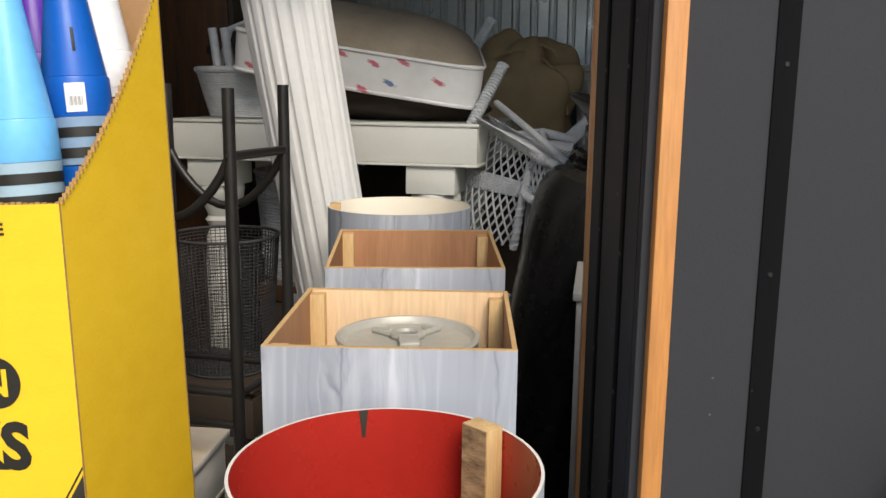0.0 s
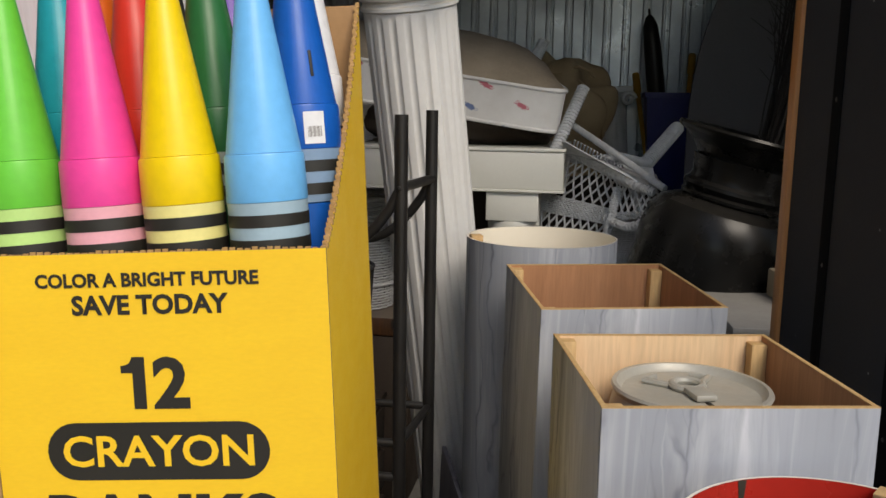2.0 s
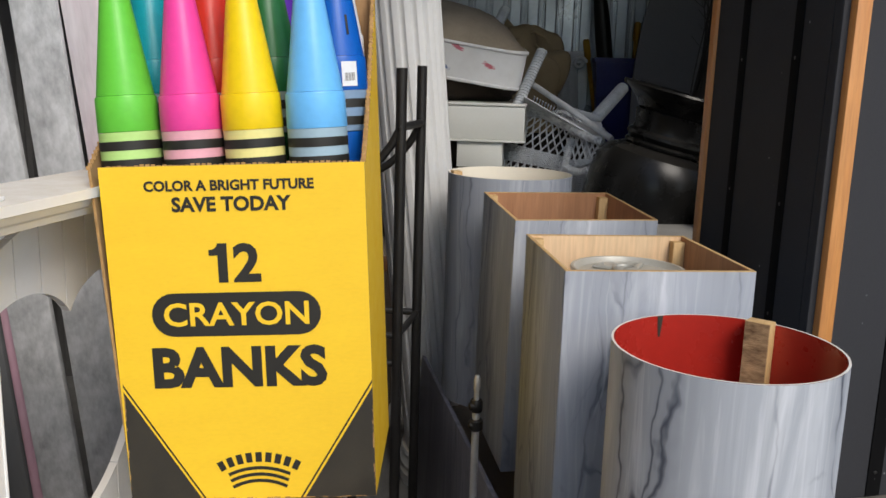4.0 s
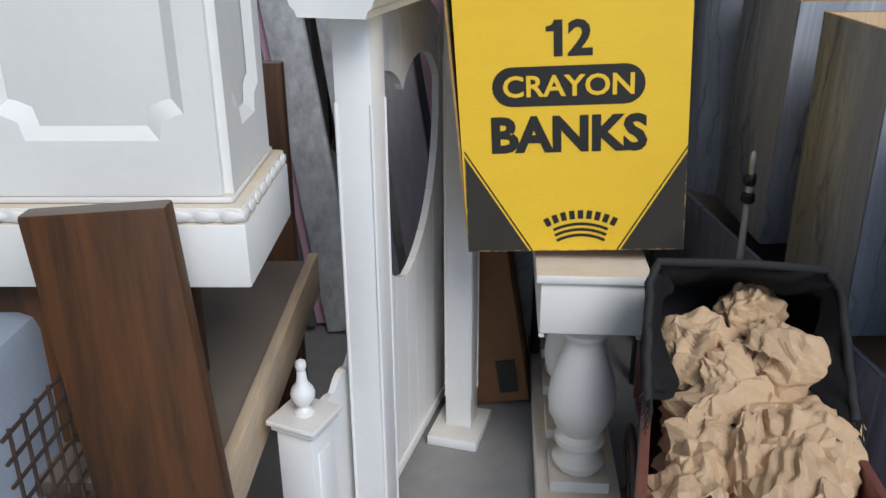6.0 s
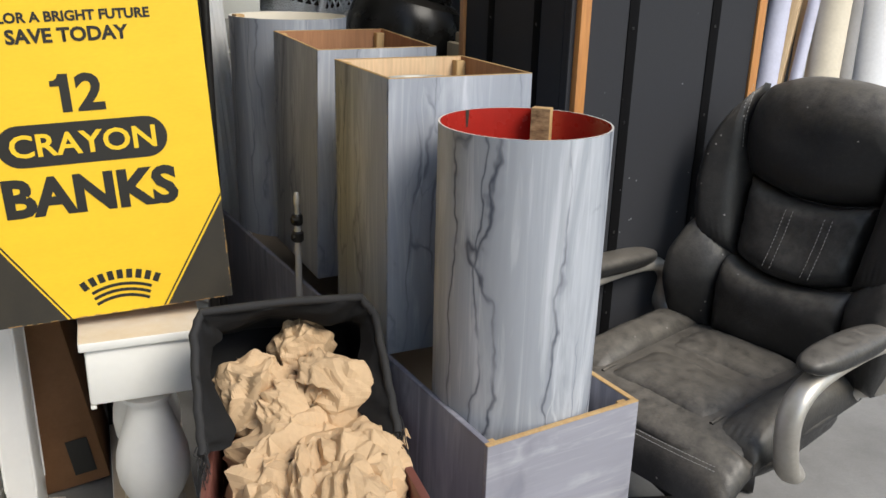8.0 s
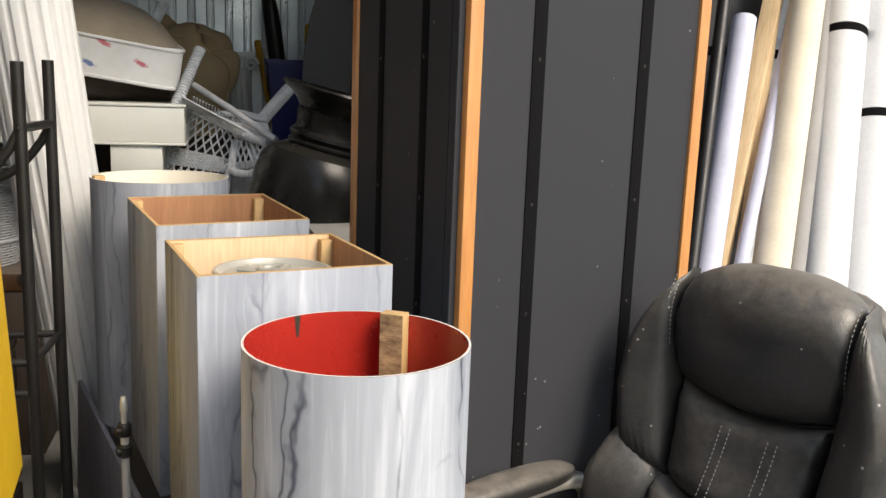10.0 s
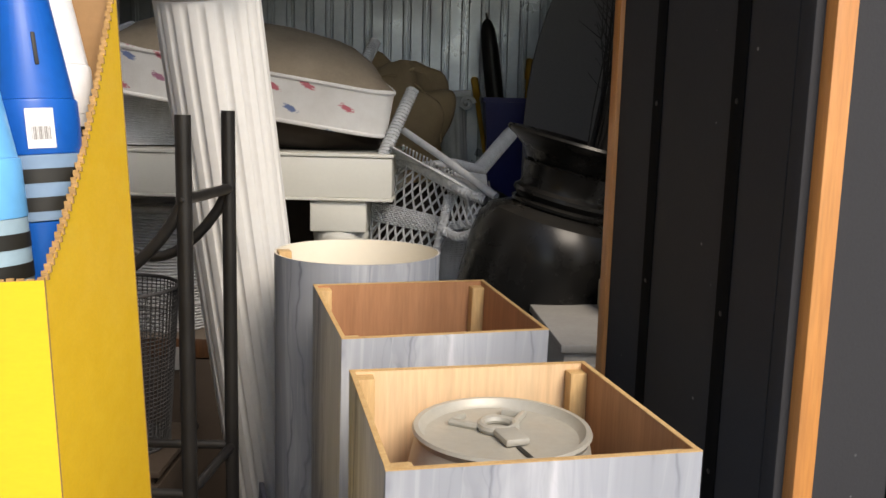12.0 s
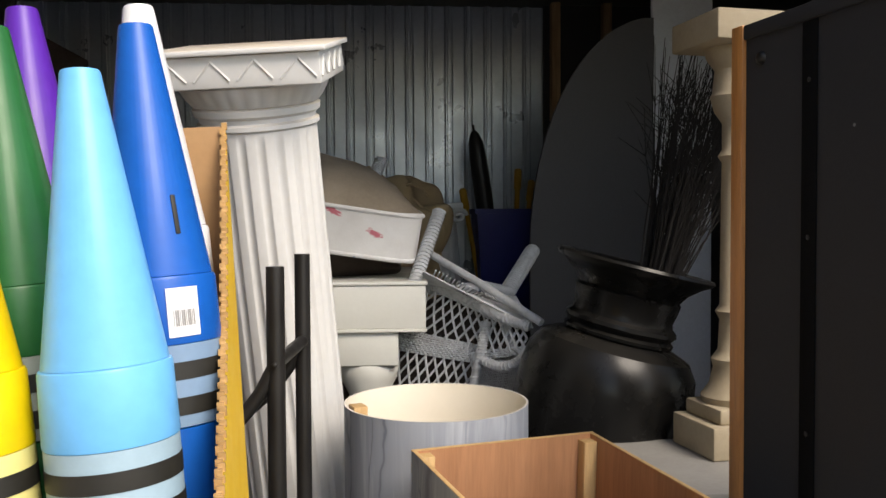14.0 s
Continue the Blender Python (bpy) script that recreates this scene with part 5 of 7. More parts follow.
def panelled_pedestal():
    w, d = 0.44, 0.33
    m = pose(-1.03, 0.64, FLOOR + 0.8375, 0, 0, 11.5)
    ob = thing("panelled_pedestal", m, "large white cast pedestal with notched panels, on the dark bench", "pedestal")
    R = M["white_plaster"]
    part("base_block", box(-w, 0, 0, d, 0.0, 0.105, 0.004), R, ob)
    part("base_step", box(-w + 0.004, -0.004, 0.004, d - 0.004, 0.1055, 0.13, 0.004), R, ob)
    part("base_slope", box(-w + 0.02, -0.02, 0.02, d - 0.02, 0.1305, 0.142, 0.005), R, ob, "dusty ledge")
    for side in range(2):
        for k in range((11, 8)[side]):
            bm = bmesh.new()
            f = (k + 0.5) / (11, 8)[side] * (w, d)[side]
            bmesh.ops.create_uvsphere(bm, u_segments=10, v_segments=6, radius=1)
            for v in bm.verts:
                v.co = Vector((v.co.x * 0.019, v.co.y * 0.005, v.co.z * 0.011 * (1 - 0.35 * v.co.x)))
            if side == 0:
                mm = pose(-f, 0.003, 0.1165)
            else:
                mm = pose(-0.003, f, 0.1165, 0, 0, 90)
            bmesh.ops.transform(bm, matrix=mm, verts=bm.verts)
            part("carved_leaf", bm, R, ob)
    b0, z0, z1 = 0.036, 0.1425, 0.78
    part("shaft", box(-w + b0, -b0, b0, d - b0, z0, z1, 0.003), R, ob)
    # raised frames around a sunk panel with notched corners, on the two seen faces
    v0, v1, c = z0 + 0.105, z1 - 0.08, 0.04

    def outline(e, u0, u1):
        a0, a1, c0, c1, k = u0 - e, u1 + e, v0 - e, v1 + e, c
        return [(a0 + k, c0), (a1 - k, c0), (a1 - k * 0.85, c0 + k * 0.7), (a1 - k * 0.3, c0 + k * 0.95), (a1, c0 + k), (a1, c1 - k), (a1 - k * 0.9, c1 - k * 0.4), (a1 - k, c1), (a0 + k, c1), (a0 + k * 0.9, c1 - k * 0.4),
                (a0, c1 - k), (a0, c0 + k), (a0 + k * 0.3, c0 + k * 0.95), (a0 + k * 0.85, c0 + k * 0.7)]

    for side in range(2):
        q = (w, d)[side]
        bm = bmesh.new()
        outer = [bm.verts.new((u, 0.0, v)) for u, v in ((b0, z0), (q - b0, z0), (q - b0, z1), (b0, z1))]
        r1 = [bm.verts.new((u, 0.0, v)) for u, v in outline(0.02, 0.1, q - 0.1)]
        r2 = [bm.verts.new((u, 0.0125, v)) for u, v in outline(0.0, 0.1, q - 0.1)]
        n = len(r1)
        for i in range(n):
            bm.faces.new((r1[i], r1[(i + 1) % n], r2[(i + 1) % n], r2[i]))
        near = {0: 0, 1: 1, 2: 1, 3: 1, 4: 1, 5: 2, 6: 2, 7: 2, 8: 3, 9: 3, 10: 3, 11: 0, 12: 0, 13: 0}
        for i in range(n):
            j = (i + 1) % n
            a, b = near[i], near[j]
            bm.faces.new((r1[i], r1[j], outer[b], outer[a]) if a != b else (r1[i], r1[j], outer[a]))
        edge = [bm.verts.new((v.co.x, 0.0135, v.co.z)) for v in outer]
        for i in range(4):
            bm.faces.new((outer[i], outer[(i + 1) % 4], edge[(i + 1) % 4], edge[i]))
        if side == 0:
            mm = Matrix.Translation((-w, b0 - 0.0135, 0))
        else:
            mm = Matrix.Translation((-b0 + 0.0135, 0, 0)) @ pose(0, 0, 0, 0, 0, 90)
        bmesh.ops.transform(bm, matrix=mm, verts=bm.verts)
        part("panel_frame", bm, R, ob, "raised frame with notched corners", angle=25)
    part("cap", box(-w + 0.01, -0.01, 0.01, d - 0.01, z1 + 0.0005, z1 + 0.06, 0.006), R, ob)


panelled_pedestal()


def wire_crate():
    ob = thing("wire_crate", pose(-1.26, 0.36, FLOOR, 0, 0, 10), "rusty wire mesh crate on the floor beside the bench", "crate")
    for k in range(19):
        z = 0.02 + k * 0.0385
        part("wire", tubed([(-0.6, 0.5, z), (-0.02, 0.5, z), (-0.02, 0.0, z)], 0.0035, 6), M["wire"], ob)
    for k in range(9):
        part("wire", tubed([(-0.6 + 0.072 * k, 0.5, 0.0), (-0.6 + 0.072 * k, 0.5, 0.72)], 0.003, 6), M["wire"], ob)
    for k in range(13):
        part("wire", tubed([(-0.02, 0.02 + 0.038 * k, 0.0), (-0.02, 0.02 + 0.038 * k, 0.72)], 0.003, 6), M["wire"], ob)
    sh = part("plastic_sheet", box(-0.58, -0.04, 0.06, 0.46, 0.0, 0.76, 0.03), M["sheet"], None)
    sh.matrix_world = pose(-1.33, 0.36, FLOOR, 0, 0, 10)
    tagged(sh, "pale blue-grey plastic bundle inside the wire crate", "bundle")


wire_crate()


# ---- office chair ----
def office_chair():
    ob = thing("office_chair", pose(0.75, 1.19, FLOOR, 0, 0, -64.5), "dusty black leather executive office chair with silver arms", "chair")
    L = M["leather"]

    def lump(name, w, d, h, m, parent=ob, power=3.4, rum=0.03, seed=0.0, label=""):
        bm = cushion(w, d, h, power, 12, rum, seed)
        bmesh.ops.transform(bm, matrix=m, verts=bm.verts)
        return part(name, bm, L, parent, label, angle=70)

    def pad(name, m, left, right, low, high, lie, thick, parent, seed, label="", crown=5.0):
        """A stuffed leather panel between four curved seams: left and right give x at f (0 to 1 up), low and high give z at f across, lie the depth beneath it."""
        bm = bmesh.new()
        n, rows = 26, []
        for j in range(n + 1):
            t = j / n
            row = []
            for i in range(n + 1):
                s = i / n
                x = left(t) * (1 - s) + right(t) * s
                z = low(s) * (1 - t) + high(s) * t
                a, b = 1 - abs(2 * s - 1) ** crown, 1 - abs(2 * t - 1) ** crown
                k = max(0.0, a * b) ** 0.5
                near = max(abs(2 * s - 1), abs(2 * t - 1)) ** 6
                pucker = 0.006 * near * math.sin(9 * (s * 5 + t * 3) + seed) * k + 0.006 * noise.noise(Vector((x * 11 + seed, z * 11, seed))) * k
                row.append(bm.verts.new((x, lie(x, z) - thick * k - pucker, z)))
            rows.append(row)
        ring = rows[0] + [r[-1] for r in rows[1:]] + rows[-1][-2::-1] + [r[0] for r in rows[-2:0:-1]]
        for a, b in zip(rows, rows[1:]):
            for i in range(n):
                bm.faces.new((a[i], a[i + 1], b[i + 1], b[i]))
        rear = [bm.verts.new(v.co + Vector((0, 0.03, 0))) for v in ring]
        for i in range(len(ring)):
            bm.faces.new((ring[i], ring[(i + 1) % len(ring)], rear[(i + 1) % len(ring)], rear[i]))
        bm.faces.new(rear)
        bmesh.ops.transform(bm, matrix=m, verts=bm.verts)
        return part(name, bm, L, parent, label, angle=55)

    def stitches(path, m, parent, gap=0.0075, ln=0.0048):
        """A run of short pale stitches along the points."""
        bm = bmesh.new()
        pts = [Vector(p) for p in path]
        for a, b in zip(pts, pts[1:]):
            k = max(1, int((b - a).length / gap))
            for i in range(k):
                p = a.lerp(b, i / k)
                tube(bm, [p, p + (b - a).normalized() * ln], 0.0008, 4)
        bmesh.ops.transform(bm, matrix=m, verts=bm.verts)
        part("stitching", bm, M["stitch"], parent, "pale stitching", smooth=False)

    # seat: pads laid on a padded base, their outer side upwards
    seat = lump("seat", 0.54, 0.54, 0.12, pose(0, -0.02, 0.415, 3), power=4.2)
    flat = pose(0, 0, 0.455, -87)
    dish = lambda x, z: 0.02 - 0.22 * x * x + (3.0 * (z + 0.17) ** 2 if z < -0.17 else 0.0)
    bend = lambda v: (lambda f: v + 0.012 * (1 - (2 * f - 1) ** 2))
    flatline = lambda v: (lambda f: v)
    pad("rear_panel", flat, flatline(-0.15), flatline(0.15), bend(0.005), bend(0.2), dish, 0.05, seat, 1.0, "dusty seat panel")
    pad("front_panel", flat, flatline(-0.15), flatline(0.15), bend(-0.215), bend(-0.002), dish, 0.055, seat, 2.0, "dusty seat panel")
    for s in (-1, 1):
        lo, hi = (0.154, 0.272) if s > 0 else (-0.272, -0.154)
        pad("seat_bolster", flat, flatline(lo), flatline(hi), flatline(-0.22), flatline(0.23), dish, 0.062, seat, 3.0 + s, crown=3.0)
    pad("seat_front", flat, flatline(-0.272), flatline(0.272), bend(-0.325), bend(-0.222), dish, 0.05, seat, 6.0, crown=3.0)
    part("seam_piping", tubed([(x / 10 * 0.148, 0.008 - 0.01 * (x / 10) ** 2, 0.462 + 0.004 * math.sin(x * 2)) for x in range(-10, 11)], 0.006, 8), L, seat)
    for s in (-1, 1):
        part("seam_piping", tubed([(s * 0.152, -0.2 + 0.4 * k / 12, 0.462 + 0.003 * math.sin(k * 2)) for k in range(13)], 0.005, 8), L, seat)
    for dz in (0.0, 0.011):
        stitches([(x / 10 * 0.24, -0.318 + 0.25 * (x / 10 * 0.24) ** 2, 0.43 + dz) for x in range(-10, 11)], pose(0, 0, 0), seat)
    # backrest: panels on a shell, leaning back, the wings curling forward
    c = 0.035
    up = pose(c, 0.235, 0.455, -11)
    lie = lambda x, z: -0.75 * max(0.0, abs(x) - 0.1) ** 2 * 2.2 - 0.03 * math.exp(-((z - 0.16) / 0.12) ** 2) - 0.02 * math.exp(-((z - 0.6) / 0.1) ** 2)
    shell = lump("backrest", 0.52, 0.075, 0.68, up @ pose(0, 0.052, 0.345), power=3.2)
    u = lambda v, deep: (lambda f: v - deep * (1 - (2 * f - 1) ** 2))
    pad("lumbar_pad", up, flatline(-0.175), flatline(0.175), flatline(0.0), u(0.225, 0.035), lie, 0.06, shell, 8.0)
    pad("middle_pad", up, lambda f: -0.15 - 0.02 * f, lambda f: 0.15 + 0.02 * f, u(0.23, 0.035), u(0.43, 0.035), lie, 0.06, shell, 9.0)
    pad("headrest", up, lambda f: -0.175 - 0.02 * math.sin(3.1 * f), lambda f: 0.175 + 0.02 * math.sin(3.1 * f), u(0.435, 0.035), lambda f: 0.7 - 0.05 * abs(2 * f - 1) ** 3, lie, 0.085, shell, 10.0, "wide dusty rounded headrest", crown=3.4)
    for s in (-1, 1):
        wing = lambda f: 0.252 + 0.035 * math.sin(3.0 * f) - 0.05 * f ** 4
        inner = lambda f: 0.155 + 0.035 * f
        if s > 0:
            pad("side_wing", up, inner, wing, lambda f: 0.22 + 0.02 * f, lambda f: 0.665 - 0.05 * f, lie, 0.066, shell, 11.0, crown=3.0)
            pad("low_wing", up, lambda f: 0.178 - 0.02 * f, lambda f: 0.275 + 0.055 * math.sin(2.6 * f) - 0.05 * f, flatline(0.005), lambda f: 0.215 + 0.12 * f, lie, 0.05, shell, 14.0, crown=3.0)
        else:
            pad("side_wing", up, lambda f: -wing(f), lambda f: -inner(f), lambda f: 0.24 - 0.02 * f, lambda f: 0.615 + 0.05 * f, lie, 0.066, shell, 12.0, crown=3.0)
            pad("low_wing", up, lambda f: -0.275 - 0.055 * math.sin(2.6 * f) + 0.05 * f, lambda f: -0.178 + 0.02 * f, flatline(0.005), lambda f: 0.335 - 0.12 * f, lie, 0.05, shell, 15.0, crown=3.0)
        for dx in (0.0, 0.012):
            stitches([(s * 0.186 + s * dx, lie(0.19, z) - 0.028 - 0.022 * math.sin((z - 0.44) * 13), z) for z in np.linspace(0.45, 0.66, 12)], up, shell)
            stitches([(-0.045 + s * 0.0 + dx * 1.6 + 0.02 * (z - 0.2) * 4 + (0.1 if s > 0 else 0.0), lie(0.0, z) - 0.0635, z) for z in np.linspace(0.225, 0.375, 9)], up, shell)
    # arms: flat silver loops with padded tops
    for s in (-1, 1):
        x = s * 0.315
        pts = [(x * 0.85, 0.2, 0.46), (x, 0.215, 0.5), (x, 0.225, 0.57), (x, 0.17, 0.612), (x, 0.02, 0.622), (x, -0.12, 0.61), (x, -0.185, 0.57), (x, -0.19, 0.5), (x, -0.165, 0.42), (x * 0.95, -0.1, 0.385), (x * 0.7, -0.02, 0.375)]
        sm = []
        for i in range(len(pts) - 1):
            q = [Vector(pts[max(0, min(len(pts) - 1, i + k))]) for k in (-1, 0, 1, 2)]
            for f in (0.0, 0.25, 0.5, 0.75):
                sm.append(0.5 * (2 * q[1] + (q[2] - q[0]) * f + (2 * q[0] - 5 * q[1] + 4 * q[2] - q[3]) * f * f + (3 * q[1] - q[0] - 3 * q[2] + q[3]) * f ** 3))
        bm = bmesh.new()
        tube(bm, sm + [Vector(pts[-1])], 0.02, 14)
        for v in bm.verts:
            v.co.x = x + (v.co.x - x) * 1.35 if abs(v.co.x - x) < 0.03 else v.co.x
        arm = part("arm_frame", bm, M["silver"], ob, "curved silver arm", angle=80)
        lump("arm_pad", 0.085, 0.34, 0.05, pose(x, -0.0, 0.648, -2), arm, 2.8, 0.02, 20 + s, "padded leather arm rest")
    part("gas_lift", lathed([(0.03, 0.08), (0.03, 0.24), (0.022, 0.241), (0.022, 0.36)], 20), M["black_metal"], ob)
    part("tilt_box", box(-0.09, 0.09, -0.12, 0.12, 0.335, 0.372, 0.01), M["black_metal"], ob)
    for k in range(5):
        a = 72 * k + 20
        leg = part("base_leg", box(0.02, 0.31, -0.022, 0.022, 0.07, 0.1, 0.008, pose(0, 0, 0, 0, 0, a)), M["black_metal"], ob)
        part("castor", lathed([(0.012, -0.022), (0.03, -0.02), (0.03, 0.02), (0.012, 0.022)], 18, pose(0.295 * math.cos(radians(a)), 0.295 * math.sin(radians(a)), 0.03, 90, 0, a + 30)), M["black_metal"], leg)


office_chair()


# ---- rolls and poles against the white wall ----
def rolls():
    spec = [("lav", (1.405, 1.224), (1.637, 1.972), 0.038, "roll_lavender", 1.975, "lavender paper roll leaning against the white wall"),
            ("blue", (1.515, 1.223), (1.8, 1.89), 0.02, "roll_lavender", 2.4, "thin blue-grey paper roll leaning against the white wall"),
            ("beige", (1.618, 1.203), (1.858, 1.984), 0.056, "roll_beige", 2.6, "thick cream paper roll leaning against the white wall"),
            ("grey", (1.707, 1.2), (1.935, 1.92), 0.027, "roll_grey", 2.5, "grey paper roll leaning against the white wall"),
            ("white", (1.812, 1.143), (2.016, 1.954), 0.069, "roll_white", 2.5, "thick white paper roll tied with black tape"),
            ("white", (1.964, 1.12), (2.149, 1.999), 0.069, "roll_white", 2.5, "thick white paper roll tied with black tape"),
            ("black", (1.352, 1.226), (1.556, 1.968), 0.02, "black_metal", 2.6, "black painted pole leaning against the white wall")]
    for k, (nm, lo, hi, r, mt, ztop, words) in enumerate(spec):
        p0, p1 = Vector((lo[0], 2.1, lo[1])), Vector((hi[0], 2.4, hi[1]))
        d = (p1 - p0) / (p1.z - p0.z)
        foot = p0 + d * (FLOOR + 0.012 - p0.z)
        top = p0 + d * (ztop - p0.z)
        axis = (top - foot)
        m = Matrix.Translation(foot) @ axis.to_track_quat("Z", "Y").to_matrix().to_4x4()
        ln = axis.length
        ob = thing("paper_roll" if nm != "black" else "pole", m, words, "roll" if nm != "black" else "pole", "leaning rolls")
        part("tube", lathed([(r * 0.7, ln - 0.03), (r * 0.72, ln), (r, ln), (r, 0), (r * 0.72, 0), (r * 0.7, 0.03)], 28), M[mt], ob)
        part("spiral_edge", tubed([(r * math.cos(0.4), r * math.sin(0.4), 0.004), (r * math.cos(0.4), r * math.sin(0.4), ln - 0.004)], 0.0014, 5), M[mt], ob)
        if nm in ("white",):
            for z in (ln * 0.745 if k == 4 else ln * 0.625,):
                part("tape_band", lathed([(r + 0.001, z), (r + 0.0012, z + 0.028)], 28), M["batten"], ob, "black tape band")
    for x0, x1, w in ((1.476, 1.765, 0.028), (1.552, 1.785, 0.016)):
        p0, p1 = Vector((x0, 2.16, 1.223)), Vector((x1, 2.46, 1.967))
        d = (p1 - p0) / (p1.z - p0.z)
        foot, top = p0 + d * (FLOOR + 0.012 - p0.z), p0 + d * (2.6 - p0.z)
        ob = part("timber", box(-w, w, -w, w, 0, (top - foot).length, 0.002), M["raw_timber"], None)
        ob.matrix_world = Matrix.Translation(foot) @ (top - foot).to_track_quat("Z", "Y").to_matrix().to_4x4()
        tagged(ob, "bare pine timber length leaning against the white wall", "timber", "leaning rolls")
    bk = part("dark_board", box(1.22, 1.88, 2.6, 2.63, FLOOR, 2.75, 0.002), M["matt_black"], None)
    tagged(bk, "black painted board standing behind the leaning rolls", "board")
    st = part("strap", box(1.5, 2.1, 2.468, 2.474, 1.86, 1.89, 0.002), M["batten"], None)
    tagged(st, "black webbing strap behind the leaning rolls", "strap")


rolls()


# ---- fluted column ----
def fluted_column():
    foot, neck = Vector((-0.385, 2.8, FLOOR + 0.03)), Vector((-0.501, 2.375, 2.02))
    ax = neck - foot
    m = Matrix.Translation(foot) @ ax.to_track_quat("Z", "Y").to_matrix().to_4x4()
    ob = thing("fluted_column", m, "white fluted resin column with a square capital, leaning back", "column")
    ln = ax.length
    C = M["white_column"]
    flute = lambda a, z: 1 - 0.055 * max(0.0, math.sin(a * 20)) ** 0.7 if 0.14 < z < ln - 0.03 else 1.0
    part("shaft", lathed([(0.118, 0.14), (0.118, 0.16), (0.118, 0.2), (0.118, ln * 0.5), (0.115, ln - 0.045), (0.115, ln - 0.03), (0.115, ln - 0.022)], 320, None, flute), C, ob, "fluted shaft")
    part("base", lathed([(0.15, 0.0), (0.15, 0.05), (0.135, 0.06), (0.145, 0.085), (0.13, 0.105), (0.13, 0.115), (0.134, 0.128), (0.128, 0.1395)], 48), C, ob)
    part("neck_ring", lathed([(0.116, ln - 0.0215), (0.121, ln - 0.018), (0.121, ln - 0.01), (0.115, ln - 0.006), (0.115, ln + 0.002), (0.124, ln + 0.008), (0.126, ln + 0.02), (0.12, ln + 0.024)], 48), C, ob)
    egg = lambda a, z: 1 + 0.025 * abs(math.sin(a * 14))
    part("echinus", lathed([(0.12, ln + 0.0245), (0.128, ln + 0.034), (0.138, ln + 0.05), (0.143, ln + 0.062), (0.14, ln + 0.066)], 168, None, egg), C, ob, "carved egg moulding")
    twist = -5 - math.degrees(math.atan2(m[1][0], m[0][0]))
    ab = part("abacus", box(-0.158, 0.158, -0.158, 0.158, ln + 0.0665, ln + 0.125, 0.004, pose(0, 0, 0, 0, 0, twist)), C, ob, "square slab with zigzag relief")
    for s in range(4):
        for k in range(4):
            bm = bmesh.new()
            x = -0.118 + k * 0.0787
            for dx, dz in ((-1, 1), (1, 1)):
                tube(bm, [(x, -0.1585, ln + 0.115), (x + dx * 0.032, -0.1585, ln + 0.08)], 0.0025, 6)
            bmesh.ops.transform(bm, matrix=pose(0, 0, 0, 0, 0, 90 * s + twist), verts=bm.verts)
            part("zigzag", bm, C, ab)
    part("cap_plate", box(-0.17, 0.17, -0.17, 0.17, ln + 0.1255, ln + 0.136, 0.003, pose(0, 0, 0, 0, 0, twist)), C, ob)


fluted_column()


# ---- black plant stand and wire basket ----
def plant_stand():
    ob = thing("metal_stand", pose(0, 0, 0), "black tubular steel stand with curved braces", "stand")
    B = M["black_metal"]
    ob.location = (-0.41, 1.9, FLOOR)
    O = Vector((-0.41, 1.9, 0))
    posts = [(-0.411, 1.898, 1.742), (-0.394, 2.132, 1.751), (-0.7, 2.13, 1.752), (-0.72, 1.9, 1.745)]
    for x, y, z in posts:
        p = part("post", tubed([(x - O.x, y - O.y, 0), (x - O.x, y - O.y, z - FLOOR)], 0.0135, 14), B, ob)
        part("bolt", lathed([(0.0045, 0), (0.004, 0.004), (0.001, 0.005)], 10, pose(x - O.x, y - O.y - 0.0135, 1.6 - FLOOR, 90)), M["black_metal"], p)
    q = [Vector((x - O.x, y - O.y, 0)) for x, y, z in posts]
    up = lambda v, z: Vector((v.x, v.y, z - FLOOR))
    for a, b, z in ((0, 1, 1.6), (2, 3, 1.6)):
        part("cross_bar", tubed([up(q[a], z), up(q[b], z)], 0.0105, 12), B, ob)
    for a, b in ((0, 3), (1, 2)):
        pts = [up(q[a].lerp(q[b], f), 1.6 - 0.14 * math.sin(math.pi * f) ** 0.8) for f in [k / 14 for k in range(15)]]
        part("curved_brace", tubed(pts, 0.0105, 12), B, ob)
    for z, sides in ((1.072, ((0, 1), (1, 2), (2, 3), (3, 0))), (0.998, ((2, 3), (3, 0)))):
        for a, b in sides:
            part("shelf_rail", tubed([up(q[a], z), up(q[b], z)], 0.009, 10), B, ob)
    for z in (0.86, 0.75):
        part("hook", tubed([up(q[0], z) + Vector((0.0, -0.014, 0.0))] + [up(q[0], z) + Vector((0.03 * math.sin(radians(a)), -0.014, -0.03 + 0.03 * math.cos(radians(a)))) for a in range(0, 200, 25)], 0.006, 8), B, ob)


plant_stand()


